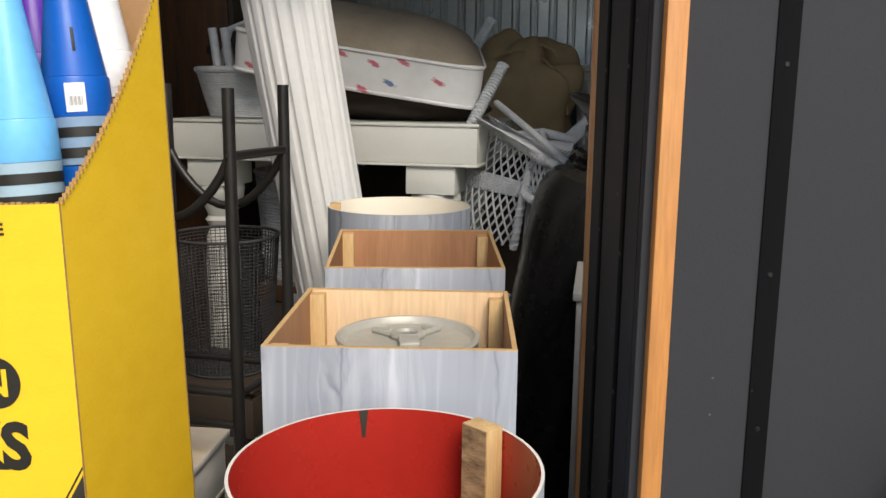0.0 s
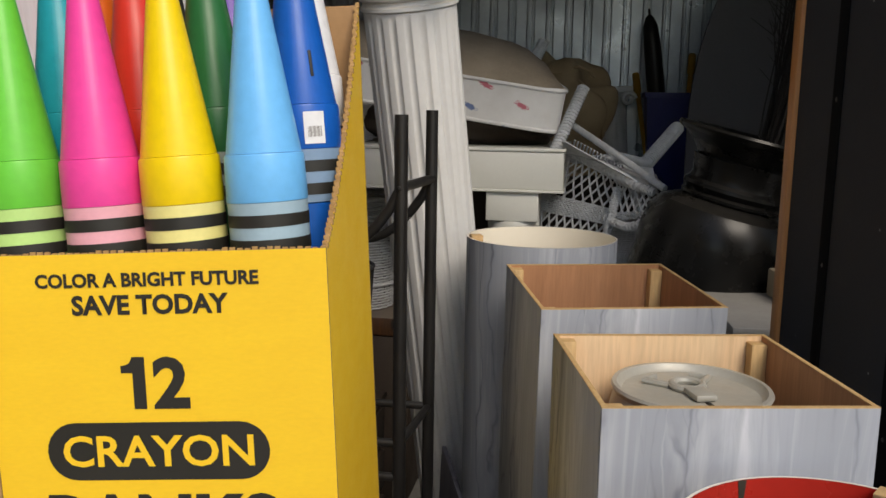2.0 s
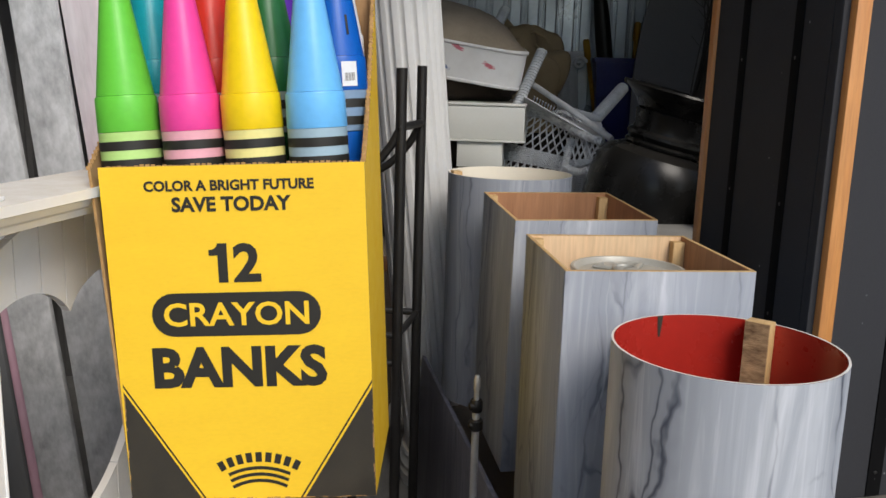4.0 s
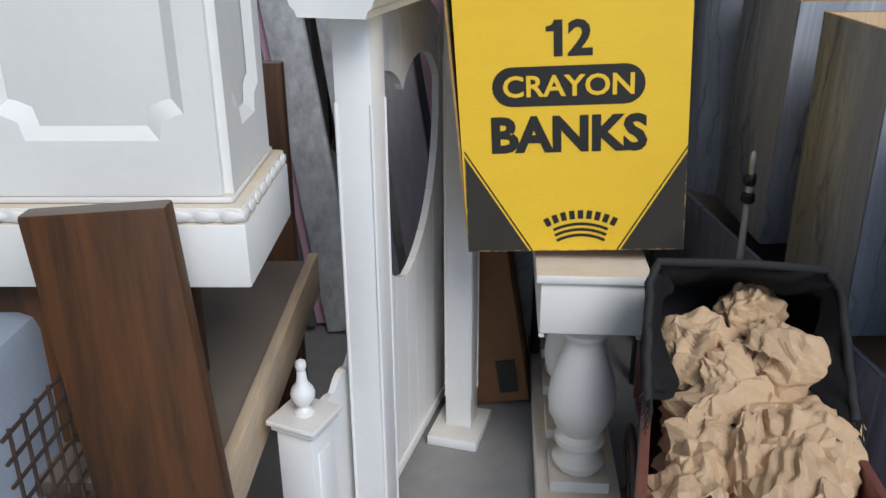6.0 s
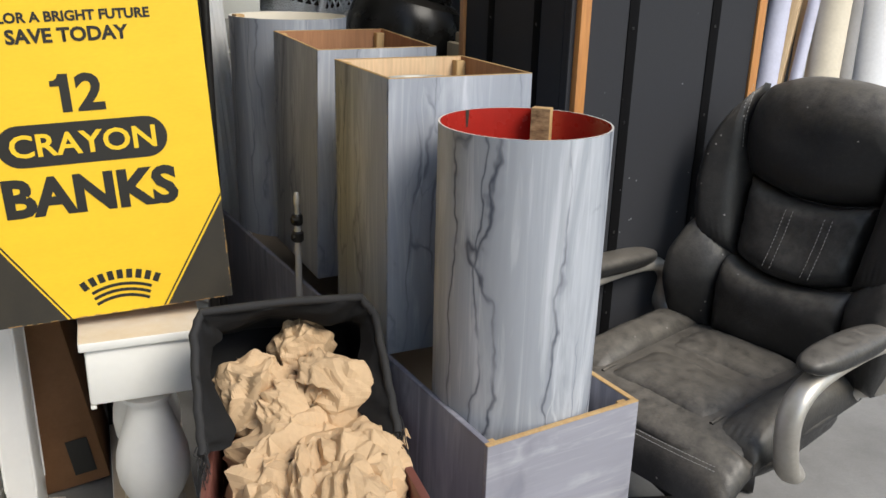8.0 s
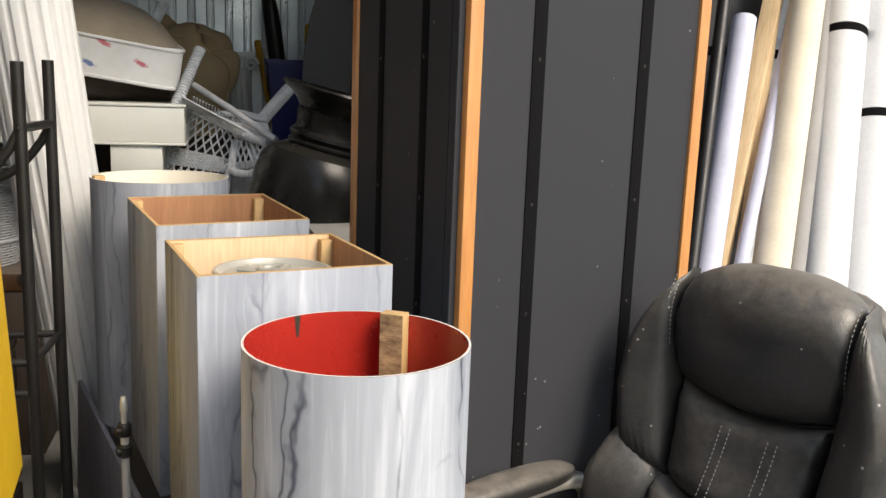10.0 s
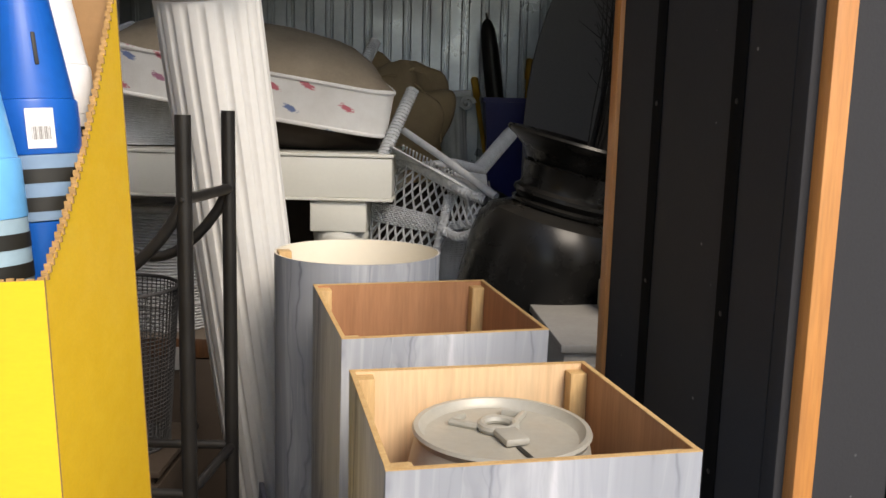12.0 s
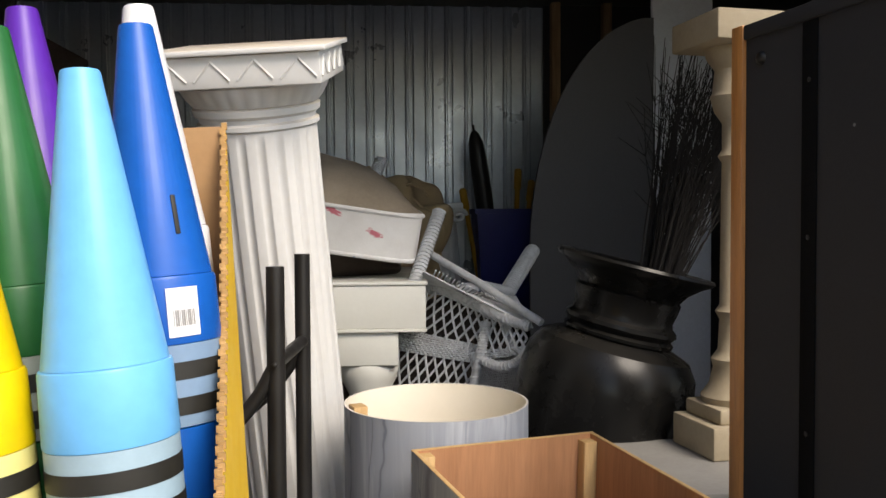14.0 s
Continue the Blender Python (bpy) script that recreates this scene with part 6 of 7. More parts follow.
def mesh_basket():
    c = Vector((-0.815, 2.6))
    ob = thing("wire_basket", pose(c.x, c.y, 0.8805), "round black wire mesh waste basket on a dark crate", "basket")
    B = M["matt_black"]
    r0, r1, h = 0.135, 0.165, 0.42
    part("rim", tubed([(r1 * math.cos(radians(a)), r1 * math.sin(radians(a)), h) for a in range(0, 361, 12)], 0.005, 8), B, ob)
    part("foot_ring", tubed([(r0 * math.cos(radians(a)), r0 * math.sin(radians(a)), 0.006) for a in range(0, 361, 12)], 0.004, 8), B, ob)
    bm = bmesh.new()
    for k in range(70):
        a = 2 * math.pi * k / 70
        tube(bm, [(r0 * math.cos(a), r0 * math.sin(a), 0.006), (r1 * math.cos(a), r1 * math.sin(a), h)], 0.0014, 4)
    for k in range(38):
        f = k / 38
        r = r0 + (r1 - r0) * f
        tube(bm, [(r * math.cos(radians(a)), r * math.sin(radians(a)), 0.006 + f * (h - 0.006)) for a in range(0, 361, 15)], 0.0013, 4)
    mesh = part("mesh_wall", bm, B, ob, smooth=False)
    tagged(mesh, kind="stuff")
    part("bottom", lathed([(r0, 0.004), (r0, 0.007)], 30), B, ob)

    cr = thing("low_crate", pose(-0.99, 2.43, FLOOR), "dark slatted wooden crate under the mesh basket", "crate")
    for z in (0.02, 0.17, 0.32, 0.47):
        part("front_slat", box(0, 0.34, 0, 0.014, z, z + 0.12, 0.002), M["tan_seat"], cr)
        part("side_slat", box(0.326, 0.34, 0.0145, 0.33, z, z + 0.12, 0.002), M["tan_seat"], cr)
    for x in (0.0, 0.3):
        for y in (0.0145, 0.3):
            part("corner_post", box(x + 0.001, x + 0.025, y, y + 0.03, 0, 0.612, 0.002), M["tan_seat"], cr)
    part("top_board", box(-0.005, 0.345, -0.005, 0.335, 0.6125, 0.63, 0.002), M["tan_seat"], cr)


mesh_basket()


# ---- table, mattress, wicker chair ----
def long_table():
    ob = thing("long_table", pose(-0.72, 3.1, FLOOR, 0, 0, 0), "ivory painted table with a deep apron and turned legs", "table")
    I = M["ivory"]
    part("apron", box(-0.585, 0.588, 0, 0.75, 1.245, 1.37, 0.004), I, ob)
    part("top", box(-0.59, 0.593, -0.006, 0.756, 1.3705, 1.382, 0.003), I, ob)
    part("apron_bead", box(-0.588, 0.591, -0.004, 0.754, 1.2345, 1.2448, 0.003), I, ob)
    prof = [(0.07, 0), (0.07, 0.02), (0.05, 0.03), (0.045, 0.06), (0.055, 0.09), (0.06, 0.5), (0.065, 0.8), (0.06, 0.9), (0.045, 0.94), (0.062, 0.97), (0.05, 0.985), (0.055, 1.0), (0.085, 1.06), (0.09, 1.09), (0.086, 1.105)]
    for x in (-0.43, 0.42):
        for y in (0.1, 0.65):
            leg = part("leg", lathed([(r, z + 0.03) for r, z in prof], 32, pose(x, y, 0)), I, ob, "turned leg")
            part("leg_block", box(x - 0.088, x + 0.088, y - 0.088, y + 0.088, 1.1355, 1.234, 0.004), I, leg)
            part("foot", box(x - 0.08, x + 0.08, y - 0.08, y + 0.08, 0.0, 0.029, 0.004), I, leg)


long_table()


def mattress():
    w, d, h = 0.92, 0.62, 0.135
    m = pose(-0.575, 3.1, 1.81, 0, 8.6, 6) @ pose(0, 0, 0, 9)
    ob = thing("mattress", m, "small stained mattress with a printed white side, tilted on the pile", "mattress")
    bm = bmesh.new()
    bmesh.ops.create_cube(bm, size=2)
    bmesh.ops.subdivide_edges(bm, edges=bm.edges[:], cuts=14, use_grid_fill=True)
    for v in bm.verts:
        p = v.co.copy()
        k = (abs(p.x) ** 9 + abs(p.y) ** 9) ** (1 / 9)
        rim = max(abs(p.x), abs(p.y))
        q = Vector((p.x / max(k, 1), p.y / max(k, 1), p.z))
        z = q.z * h / 2
        if p.z > 0.99:
            z += 0.12 * (1 - q.x ** 4) ** 0.8 * (1 - q.y ** 2) ** 0.6 + 0.006 * noise.noise(Vector((q.x * 3, q.y * 3, 0)))
        if p.z < -0.99:
            z -= 0.012 * (1 - q.x ** 2) * (1 - q.y ** 2)
        v.co = (q.x * w / 2 * (1 - (0.12 * (q.y + 1) if q.x > 0 else 0.0)), d / 2 + q.y * d / 2, z)
    for f in bm.faces:
        c = f.calc_center_median()
        f.material_index = 1 if f.normal.z > 0.6 and c.z > h * 0.3 else 0
    part("body", bm, [M["ticking"], M["stained_top"]], ob, "pale printed border under a brown-stained top", angle=50)
    for z in (h / 2, -h / 2):
        pts = []
        for k in range(73):
            a = 2 * math.pi * k / 72
            cx, cy = math.cos(a), math.sin(a)
            s = (abs(cx) ** 9 + abs(cy) ** 9) ** (1 / 9)
            pts.append((cx / s * w / 2 * (1 - (0.12 * (cy / s + 1) if cx > 0 else 0.0)), d / 2 + cy / s * d / 2, z))
        part("piping", tubed(pts, 0.0065, 8), M["ticking"], ob, "corded seam")


mattress()


def prop_cushion():
    bm = cushion(0.85, 0.5, 0.14, 3, 10, 0.12, 3)
    ob = part("folded_blanket", bm, M["tan_seat"], None, angle=60)
    ob.matrix_world = pose(-0.62, 3.5, 1.7, 0, 4, 0)
    tagged(ob, "dark folded blanket under the mattress on the table", "blanket")
    bm = cushion(0.58, 0.45, 0.84, 2.6, 18, 0.34, 5.4)
    bag = part("canvas_bag", bm, M["canvas"], None, angle=60)
    bag.matrix_world = pose(-0.27, 4.72, 1.57, 6, 12, 0)
    part("bag_seam", tubed([(0.28 * math.cos(radians(a)), -0.12, 0.39 * math.sin(radians(a))) for a in range(20, 161, 10)], 0.006, 6), M["canvas"], bag, "corded seam")
    part("bag_tie", tubed([(0.02, -0.1, 0.41), (0.06, -0.13, 0.44), (0.12, -0.12, 0.43), (0.15, -0.1, 0.4)], 0.008, 6), M["canvas"], bag)
    tagged(bag, "bulging tan canvas bag heaped behind the wicker chair", "bag")
    # near-black instead of tan: shaded depth behind the wicker lattice, put into the colour
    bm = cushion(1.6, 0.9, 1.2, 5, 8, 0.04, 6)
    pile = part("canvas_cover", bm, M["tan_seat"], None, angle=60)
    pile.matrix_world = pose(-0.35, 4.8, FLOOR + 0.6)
    tagged(pile, "canvas-covered pile at the back of the unit, coloured near-black as shade", "pile")


prop_cushion()


def wicker_chair():
    ob = thing("wicker_chair", pose(0, 3.1, FLOOR), "white painted wicker armchair lying on its side", "chair")
    W = M["wicker"]
    O = Vector((0, 3.1, FLOOR))

    def rod(name, pts, r, label="", parent=ob, n=10):
        return part(name, tubed([Vector(p) - O for p in pts], r, n), W, parent, label)

    def wrapped(name, a, b, r):
        a, b = Vector(a), Vector(b)
        bm = bmesh.new()
        tube(bm, [a - O, b - O], r, 12)
        d = (b - a)
        n = int(d.length / 0.012)
        s = d.cross(Vector((0, 1, 0.3))).normalized()
        t = d.normalized().cross(s)
        tube(bm, [a - O + d * k / (n * 8) + (s * math.cos(k * math.pi / 4) + t * math.sin(k * math.pi / 4)) * r for k in range(n * 8)], 0.004, 4)
        return part(name, bm, W, ob, "cane-wrapped leg")

    wrapped("leg", (-0.08, 3.27, 1.834), (-0.165, 3.13, 1.62), 0.019)
    wrapped("leg", (-0.26, 3.95, 2.04), (-0.33, 3.8, 1.86), 0.022)
    wrapped("leg", (0.272, 3.62, 1.7), (0.13, 3.36, 1.555), 0.024)
    wrapped("leg", (-0.27, 3.3, 1.28), (-0.2, 3.2, 1.05), 0.02)
    rod("seat_rail", [(-0.107, 3.3, 1.702), (0.03, 3.15, 1.62), (0.185, 2.99, 1.52)], 0.012)
    rod("seat_rail", [(-0.152, 3.3, 1.593), (-0.05, 3.32, 1.585), (0.06, 3.32, 1.6), (0.16, 3.36, 1.575)], 0.016)
    rod("cross_rail", [(0.06, 3.3, 1.6), (0.1, 3.15, 1.52), (0.12, 3.05, 1.43)], 0.014)
    # woven barrel side: bands of close weave and open lattice on curved patches
    def patch(a, b, c, d, bulge):
        a, b, c, d = (Vector(p) for p in (a, b, c, d))

        def at(u, v, off=0.0):
            p = (a * (1 - u) + b * u) * (1 - v) + (d * (1 - u) + c * u) * v
            return p + Vector((0.0, -off - bulge * math.sin(math.pi * u) * (0.6 + 0.4 * math.sin(math.pi * v)), 0)) - O
        return at

    def weave(at, rows, stakes, name):
        bm = bmesh.new()
        for k in range(rows + 1):
            tube(bm, [at(i / 40, k / rows, 0.003 * (1 if (i + k) % 2 else -1)) for i in range(41)], 0.0034, 5)
        for k in range(stakes + 1):
            tube(bm, [at(k / stakes, v / 4) for v in range(5)], 0.003, 5)
        tagged(part(name, bm, W, ob, "close weave band"), kind="stuff")

    def lattice(at, n, slope):
        for k in range(-3, n + 4):
            for s in (1, -1):
                pts = []
                for i in range(13):
                    f = i / 12
                    q = k / n + s * (f - 0.5) * slope / n
                    if 0 <= q <= 1:
                        pts.append(at(q, f, 0.0025 * s))
                if len(pts) > 2:
                    part("lattice_cane", tubed(pts, 0.004, 6), W, ob)

    upper = patch((-0.112, 3.28, 1.597), (0.041, 3.17, 1.54), (0.034, 3.17, 1.43), (-0.2, 3.31, 1.472), 0.015)
    band = patch((-0.229, 3.31, 1.474), (0.034, 3.17, 1.43), (0.023, 3.17, 1.381), (-0.247, 3.31, 1.411), 0.02)
    lower = patch((-0.247, 3.31, 1.411), (0.023, 3.18, 1.379), (-0.012, 3.22, 1.2), (-0.345, 3.34, 1.2), 0.02)
    end = patch((0.041, 3.17, 1.54), (0.152, 3.02, 1.507), (0.147, 3.02, 1.436), (0.03, 3.16, 1.392), 0.03)
    under = patch((0.03, 3.2, 1.38), (0.143, 3.06, 1.424), (0.13, 3.12, 1.2), (0.012, 3.24, 1.2), 0.01)
    lattice(upper, 7, 2.2)
    weave(band, 9, 16, "woven_band")
    lattice(lower, 10, 3.2)
    lattice(end, 6, 2.2)
    weave(under, 26, 8, "woven_skirt")
    for at, v0, v1, name in ((end, 0.82, 1.0, "woven_edge"), (end, 0.0, 0.12, "woven_edge")):
        bm = bmesh.new()
        for k in range(4):
            tube(bm, [at(i / 24, v0 + (v1 - v0) * k / 3, 0.003 * (1 if (i + k) % 2 else -1)) for i in range(25)], 0.0034, 5)
        tagged(part(name, bm, W, ob), kind="stuff")

    def smooth_rod(name, pts, r):
        q = [Vector(p) - O for p in pts]
        sm = []
        for i in range(len(q) - 1):
            a, b, c, d = q[max(i - 1, 0)], q[i], q[i + 1], q[min(i + 2, len(q) - 1)]
            for f in (0.0, 0.33, 0.67):
                sm.append(0.5 * (2 * b + (c - a) * f + (2 * a - 5 * b + 4 * c - d) * f * f + (3 * b - a - 3 * c + d) * f ** 3))
        sm.append(q[-1])
        bm = bmesh.new()
        tube(bm, sm, r, 12)
        ln = sum((b - a).length for a, b in zip(sm, sm[1:]))
        turns, pts2 = int(ln / 0.014), []
        for k in range(turns * 8):
            f = k / (turns * 8) * (len(sm) - 1)
            i = min(int(f), len(sm) - 2)
            p, t = sm[i].lerp(sm[i + 1], f - i), (sm[i + 1] - sm[i]).normalized()
            e = t.cross(Vector((0, 1, 0.3))).normalized()
            pts2.append(p + (e * math.cos(k * math.pi / 4) + t.cross(e) * math.sin(k * math.pi / 4)) * r)
        tube(bm, pts2, 0.0035, 4)
        return part(name, bm, W, ob, "cane-wrapped roll")

    smooth_rod("rim_roll", [(-0.118, 3.28, 1.606), (-0.095, 3.27, 1.601), (-0.047, 3.22, 1.582), (0.009, 3.17, 1.558), (0.054, 3.1, 1.541), (0.106, 3.04, 1.521), (0.155, 3.01, 1.507)], 0.014)
    smooth_rod("low_roll", [(0.015, 3.15, 1.404), (0.05, 3.09, 1.391), (0.084, 3.03, 1.391), (0.117, 3.0, 1.408), (0.15, 3.0, 1.44)], 0.013)
    smooth_rod("side_post", [(0.047, 3.14, 1.505), (0.039, 3.13, 1.46), (0.023, 3.13, 1.387), (-0.012, 3.17, 1.2)], 0.014)
    smooth_rod("side_post", [(0.15, 3.02, 1.44), (0.138, 3.06, 1.32), (0.125, 3.1, 1.2)], 0.014)
    # seat weave seen edge-on behind
    bm = bmesh.new()
    for k in range(26):
        f = k / 25
        a, b = Vector((-0.12 + 0.3 * f, 3.34, 1.58 - 0.04 * f)), Vector((-0.1 + 0.27 * f, 3.14 - 0.1 * f, 1.66 - 0.13 * f))
        tube(bm, [a - O, b - O], 0.003, 4)
        a, b = Vector((-0.14, 3.34 - 0.25 * f, 1.6 + 0.06 * f)), Vector((0.17, 3.34 - 0.3 * f, 1.56 - 0.06 * f))
        tube(bm, [a - O, b - O], 0.003, 4)
    tagged(part("seat_weave", bm, W, ob), kind="stuff")
    rod("low_leg", [(-0.02, 3.1, 1.05), (-0.05, 3.2, FLOOR + 0.02)], 0.018)
    rod("low_leg", [(0.14, 3.2, 1.4), (0.2, 3.4, FLOOR + 0.02)], 0.018)


wicker_chair()


def second_wicker():
    ob = thing("wicker_basket_chair", pose(-1.05, 3.35, 1.635), "small white wicker basket chair standing on the table", "chair")
    W = M["wicker"]
    bm = bmesh.new()
    for k in range(26):
        z = 0.005 + k * 0.0066
        r = 0.17 + 0.04 * k / 25
        tube(bm, [(r * 1.2 * math.cos(radians(a)), r * 0.8 * math.sin(radians(a)), z) for a in range(0, 361, 12)], 0.0036, 5)
    tagged(part("woven_wall", bm, W, ob), kind="stuff")
    part("rim", tubed([(0.252 * math.cos(radians(a)), 0.168 * math.sin(radians(a)), 0.178) for a in range(0, 361, 12)], 0.012, 8), W, ob)
    for x in (-0.12, -0.07, 0.06, 0.16):
        part("upright", tubed([(x, -0.1, 0.17), (x - 0.02, -0.1, 0.33)], 0.017, 10), W, ob)
    part("back_bow", tubed([(-0.2, 0.05, 0.18), (-0.16, 0.08, 0.34), (0, 0.1, 0.4), (0.16, 0.08, 0.34), (0.2, 0.05, 0.18)], 0.013, 8), W, ob)
    hm = thing("wicker_hamper", pose(-0.95, 3.5, 0.982), "grey-white woven wicker hamper under the ivory table", "hamper")
    bm = bmesh.new()
    for k in range(40):
        z = 0.006 + k * 0.0108
        r = 0.15 + 0.03 * k / 39
        tube(bm, [((r + 0.003 * (1 if (i + k) % 2 else -1)) * math.cos(radians(i * 7.5)), (r + 0.003 * (1 if (i + k) % 2 else -1)) * math.sin(radians(i * 7.5)), z) for i in range(49)], 0.0045, 4)
    tagged(part("woven_wall", bm, W, hm), kind="stuff")
    for z, r in ((0.435, 0.184), (0.1, 0.162)):
        part("rim", tubed([(r * math.cos(radians(a)), r * math.sin(radians(a)), z) for a in range(0, 361, 12)], 0.009, 8), W, hm)
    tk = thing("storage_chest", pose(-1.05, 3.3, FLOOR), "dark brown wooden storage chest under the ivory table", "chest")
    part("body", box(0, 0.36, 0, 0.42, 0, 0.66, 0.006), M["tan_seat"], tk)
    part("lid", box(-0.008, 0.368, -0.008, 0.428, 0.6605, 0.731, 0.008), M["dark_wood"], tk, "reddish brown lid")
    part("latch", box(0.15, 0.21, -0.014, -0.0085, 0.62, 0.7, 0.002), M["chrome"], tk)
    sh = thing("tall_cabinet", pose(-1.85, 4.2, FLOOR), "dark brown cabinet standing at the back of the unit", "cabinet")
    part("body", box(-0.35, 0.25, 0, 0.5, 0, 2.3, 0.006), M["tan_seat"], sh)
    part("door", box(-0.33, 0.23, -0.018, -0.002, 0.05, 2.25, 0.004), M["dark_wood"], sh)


second_wicker()


# ---- urn with twigs, and what stands behind ----
def urn():
    m = pose(0.062, 2.9, FLOOR + 0.032, 2.5, 13.7, 0)
    ob = thing("floor_urn", m, "tall glossy black urn with a flared rim, leaning and dusty", "urn")
    h = 1.4
    prof = [(0.13, 0.012), (0.15, 0.03), (0.14, 0.06), (0.16, 0.2), (0.2, 0.5), (0.226, 0.78), (0.238, 0.98), (0.238, 1.09), (0.228, 1.145), (0.202, 1.182), (0.157, 1.2), (0.138, 1.205), (0.148, 1.208), (0.15, 1.216), (0.14, 1.223),
            (0.145, 1.23), (0.152, 1.237), (0.15, 1.247), (0.138, 1.256), (0.134, 1.27), (0.14, 1.295), (0.155, 1.318), (0.148, 1.322), (0.165, 1.345), (0.2, 1.37), (0.226, 1.382), (0.232, 1.39), (0.227, 1.397), (0.19, 1.388), (0.145, 1.35), (0.12, 1.3), (0.11, 1.22), (0.001, 1.21)]
    prof = [(r * (0.9 if z > 1.3 else 0.97), z * 1.04) for r, z in prof]
    part("vase", lathed(prof[:10], 64), M["urn"], ob, "rounded glossy body", angle=30)
    part("neck", lathed(prof[9:22], 64), M["urn"], ob, "ringed neck", angle=30)
    part("rim", lathed(prof[21:], 64), M["urn"], ob, "wide flared rim", angle=30)
    tw = thing("twig_bundle", pose(0.42, 2.87, 1.43), "bundle of dark dry twigs standing in the urn", "twigs")
    rng = random.Random(5)
    for k in range(200):
        bm = bmesh.new()
        a = rng.uniform(0, 6.28)
        r0, r1 = rng.uniform(0, 0.035), rng.uniform(0.02, 0.15)
        ht = rng.uniform(0.5, 0.88)
        lean = Vector((0.19, 0.02, 0))
        pts = []
        for i in range(6):
            f = i / 5
            r = r0 + (r1 - r0) * f ** 1.6
            pts.append(Vector((r * math.cos(a), r * math.sin(a), ht * f)) + lean * f + Vector((rng.uniform(-1, 1), rng.uniform(-1, 1), 0)) * 0.02 * f)
        tube(bm, pts, 0.0028, 4, 0.0009)
        for q in (pts[3], pts[4], pts[4])[k % 3:]:
            tube(bm, [q, q + Vector((rng.uniform(-0.08, 0.08), rng.uniform(-0.08, 0.08), rng.uniform(0.03, 0.13)))], 0.0013, 4, 0.0007)
        part("twig", bm, M["twig"], tw, smooth=False)


urn()


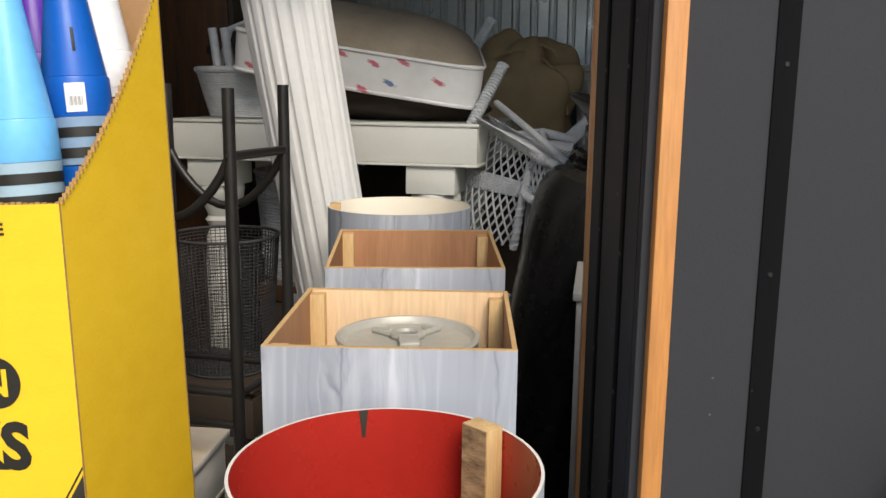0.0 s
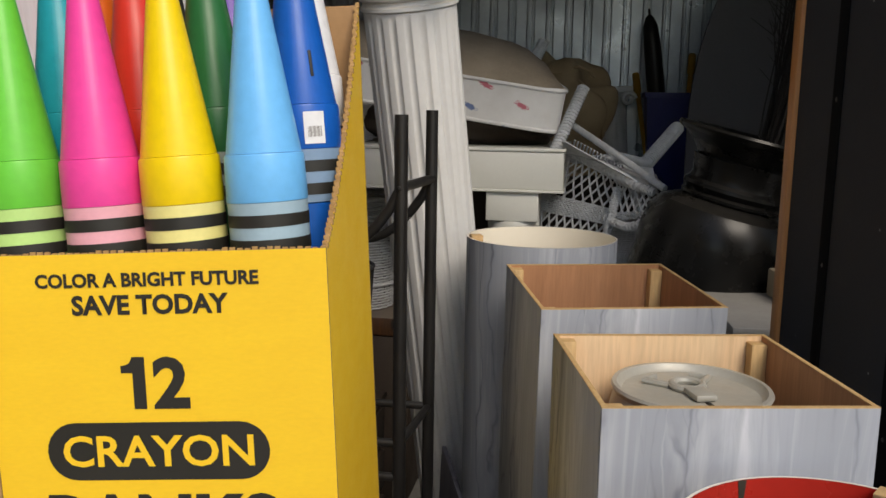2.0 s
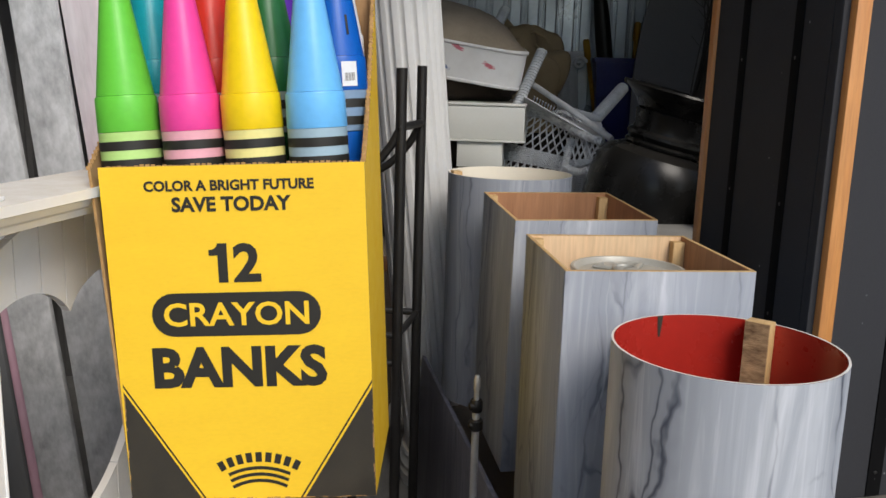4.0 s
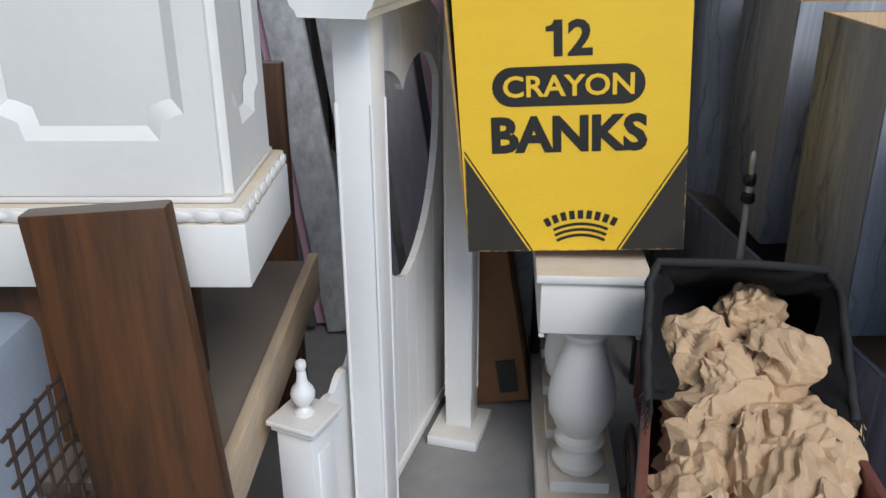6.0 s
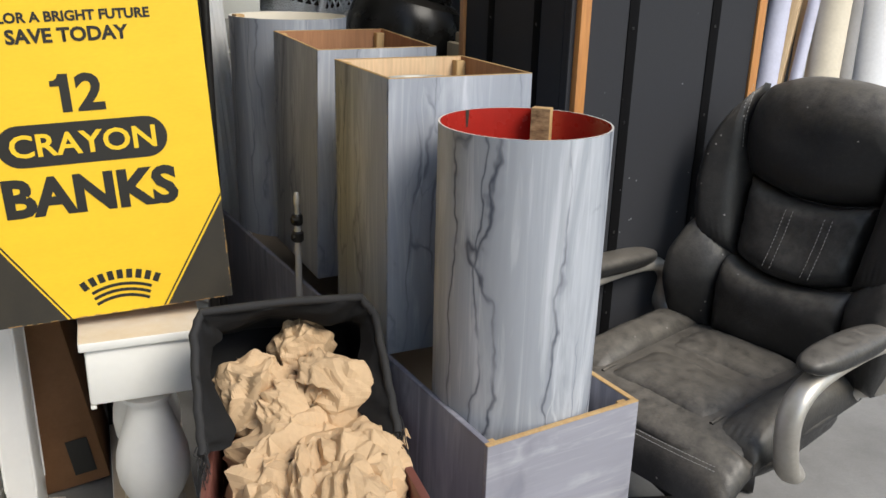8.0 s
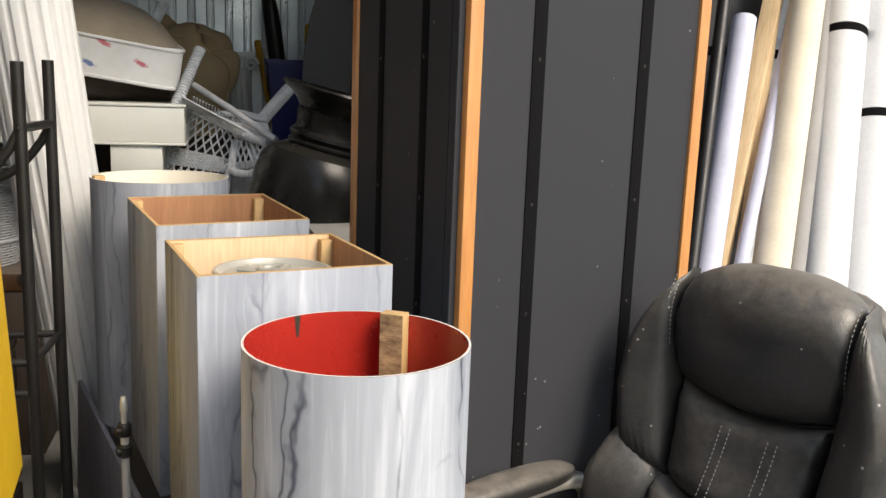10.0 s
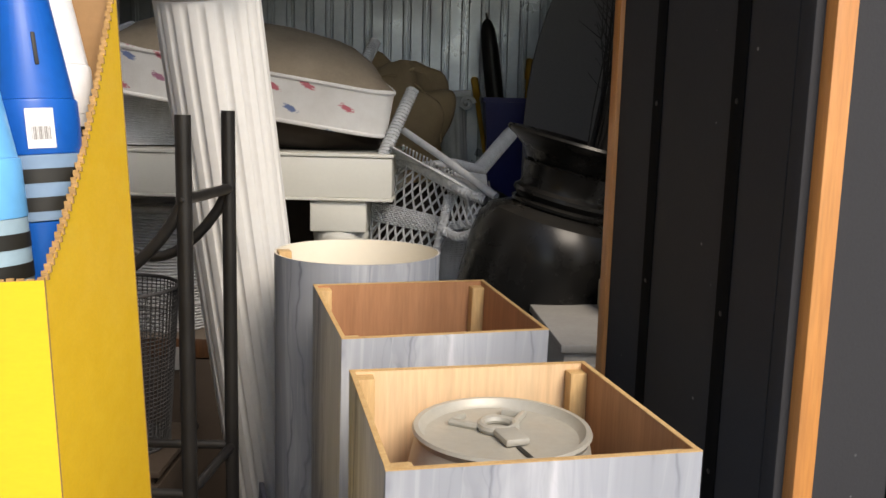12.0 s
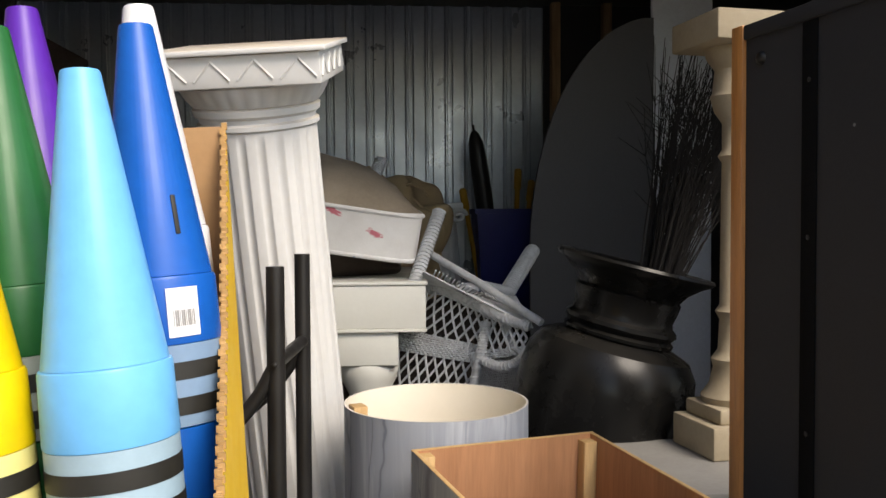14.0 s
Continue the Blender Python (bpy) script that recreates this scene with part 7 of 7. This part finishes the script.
def back_things():
    bm = bmesh.new()
    pts = [(0.0, 0.0), (0.535, 0.0), (0.535, 2.42)]
    for k in range(1, 25):
        a = radians(90 * k / 24)
        pts.append((0.535 - 0.535 * math.sin(a), 1.42 + 1.0 * math.cos(a)))
    slab(bm, pts, 0, 0.03)
    ob = part("arched_board", bm, M["charcoal_board"], None, angle=30)
    ob.matrix_world = pose(0.375, 4.26, FLOOR)
    tagged(ob, "charcoal black board with one arched edge standing upright", "board")
    bn = thing("blue_bin", pose(0.42, 5.32, 1.3), "deep blue plastic bin holding tools, on a pile", "bin")
    bm = bmesh.new()
    lo, hi = (0.14, 0.12), (0.175, 0.15)
    rings = []
    for (w, d), z in ((lo, 0), (hi, 0.54), ((0.185, 0.16), 0.54), ((0.185, 0.16), 0.565), ((0.17, 0.145), 0.565), ((0.165, 0.14), 0.5), ((0.13, 0.11), 0.01)):
        rings.append([bm.verts.new((sx * w, sy * d, z)) for sx, sy in ((-1, -1), (1, -1), (1, 1), (-1, 1))])
    for a, b in zip(rings, rings[1:]):
        for i in range(4):
            bm.faces.new((a[i], a[(i + 1) % 4], b[(i + 1) % 4], b[i]))
    bm.faces.new(rings[0])
    bm.faces.new(rings[-1])
    part("tub", bm, M["blue_bin"], bn, smooth=False)
    sp = part("support_crate", box(0.1, 1.0, 5.1, 5.5, FLOOR, 1.295, 0.006), M["dark_wood"], None)
    tagged(sp, "dark crate under the blue bin", "crate")
    um = thing("umbrella", pose(0.37, 5.3, 1.4, 0, -8, 0), "furled black umbrella standing in the blue bin", "umbrella")
    part("canopy", lathed([(0.02, 0), (0.045, 0.3), (0.05, 0.55), (0.047, 0.75), (0.04, 0.84), (0.025, 0.885), (0.012, 0.9)], 20, None, lambda a, z: 1 + 0.05 * math.sin(a * 4)), M["black_metal"], um)
    part("ferrule", lathed([(0.007, 0.9), (0.006, 0.935)], 10), M["black_metal"], um)
    for x, tilt, ht in ((0.3, -10, 0.66), (0.47, 2, 0.76), (0.5, 6, 0.7)):
        tl = thing("garden_tool", pose(x, 5.36, 1.33, 0, tilt, 0), "yellow-handled tool standing in the blue bin", "tool", "tools in the bin")
        part("handle", lathed([(0.012, 0), (0.014, ht - 0.12), (0.021, ht - 0.11), (0.021, ht - 0.01), (0.012, ht)], 14), M["yellow_tool"], tl)
    pl = thing("pilaster_piece", pose(0.17, 5.2, FLOOR, 0, -4, 0), "white fluted pilaster with a scrolled capital", "pilaster")
    part("shaft", lathed([(0.075, 0), (0.075, 1.56)], 96, None, lambda a, z: 1 - 0.07 * max(0.0, math.sin(a * 9)) ** 0.7), M["white_column"], pl)
    part("capital", box(-0.11, 0.11, -0.09, 0.09, 1.61, 1.645, 0.006), M["white_column"], pl)
    for s in (-1, 1):
        part("scroll", tubed([(s * (0.085 + 0.001 * 0) + 0.04 * (1 - a / 620) * math.cos(radians(a)), -0.085, 1.575 + 0.04 * (1 - a / 620) * math.sin(radians(a))) for a in range(0, 540, 20)], 0.011, 8), M["white_column"], pl)
    part("neck", lathed([(0.08, 1.5605), (0.09, 1.58), (0.095, 1.609)], 40), M["white_column"], pl)
    cb = thing("low_cabinet", pose(0.295, 2.24, FLOOR, 0, 0, 4), "pale grey cabinet with a flat dusty top", "cabinet")
    part("body", box(0.0, 0.55, 0.0, 0.395, 0.0, 1.005, 0.004), M["grey_box"], cb)
    part("top", box(-0.008, 0.558, -0.008, 0.4, 1.0055, 1.025, 0.003), M["grey_box"], cb, "flat pale top")
    part("door", box(0.02, 0.53, -0.014, -0.001, 0.04, 0.98, 0.003), M["grey_box"], cb)
    pd = thing("stone_pedestal", pose(0.555, 2.55, FLOOR + 1.0255, 0, 0, 10), "beige stone-look column pedestal standing on the grey cabinet", "pedestal")
    S = M["beige_stone"]
    part("plinth", box(-0.11, 0.11, -0.09, 0.09, 0, 0.075, 0.006), S, pd)
    part("plinth_step", box(-0.085, 0.085, -0.075, 0.075, 0.0755, 0.11, 0.006), S, pd)
    part("shaft", lathed([(0.075, 0.1105), (0.078, 0.125), (0.06, 0.15), (0.05, 0.19), (0.055, 0.21), (0.04, 0.23), (0.036, 0.3), (0.046, 0.32), (0.036, 0.335), (0.034, 0.6), (0.033, 0.66), (0.042, 0.675), (0.033, 0.69), (0.033, 0.75), (0.05, 0.775), (0.06, 0.81), (0.055, 0.82), (0.05, 0.87), (0.07, 0.9), (0.072, 0.918)], 36), S, pd)
    part("top_slab", box(-0.112, 0.3, -0.1, 0.1, 0.9185, 0.985, 0.006), S, pd)


back_things()
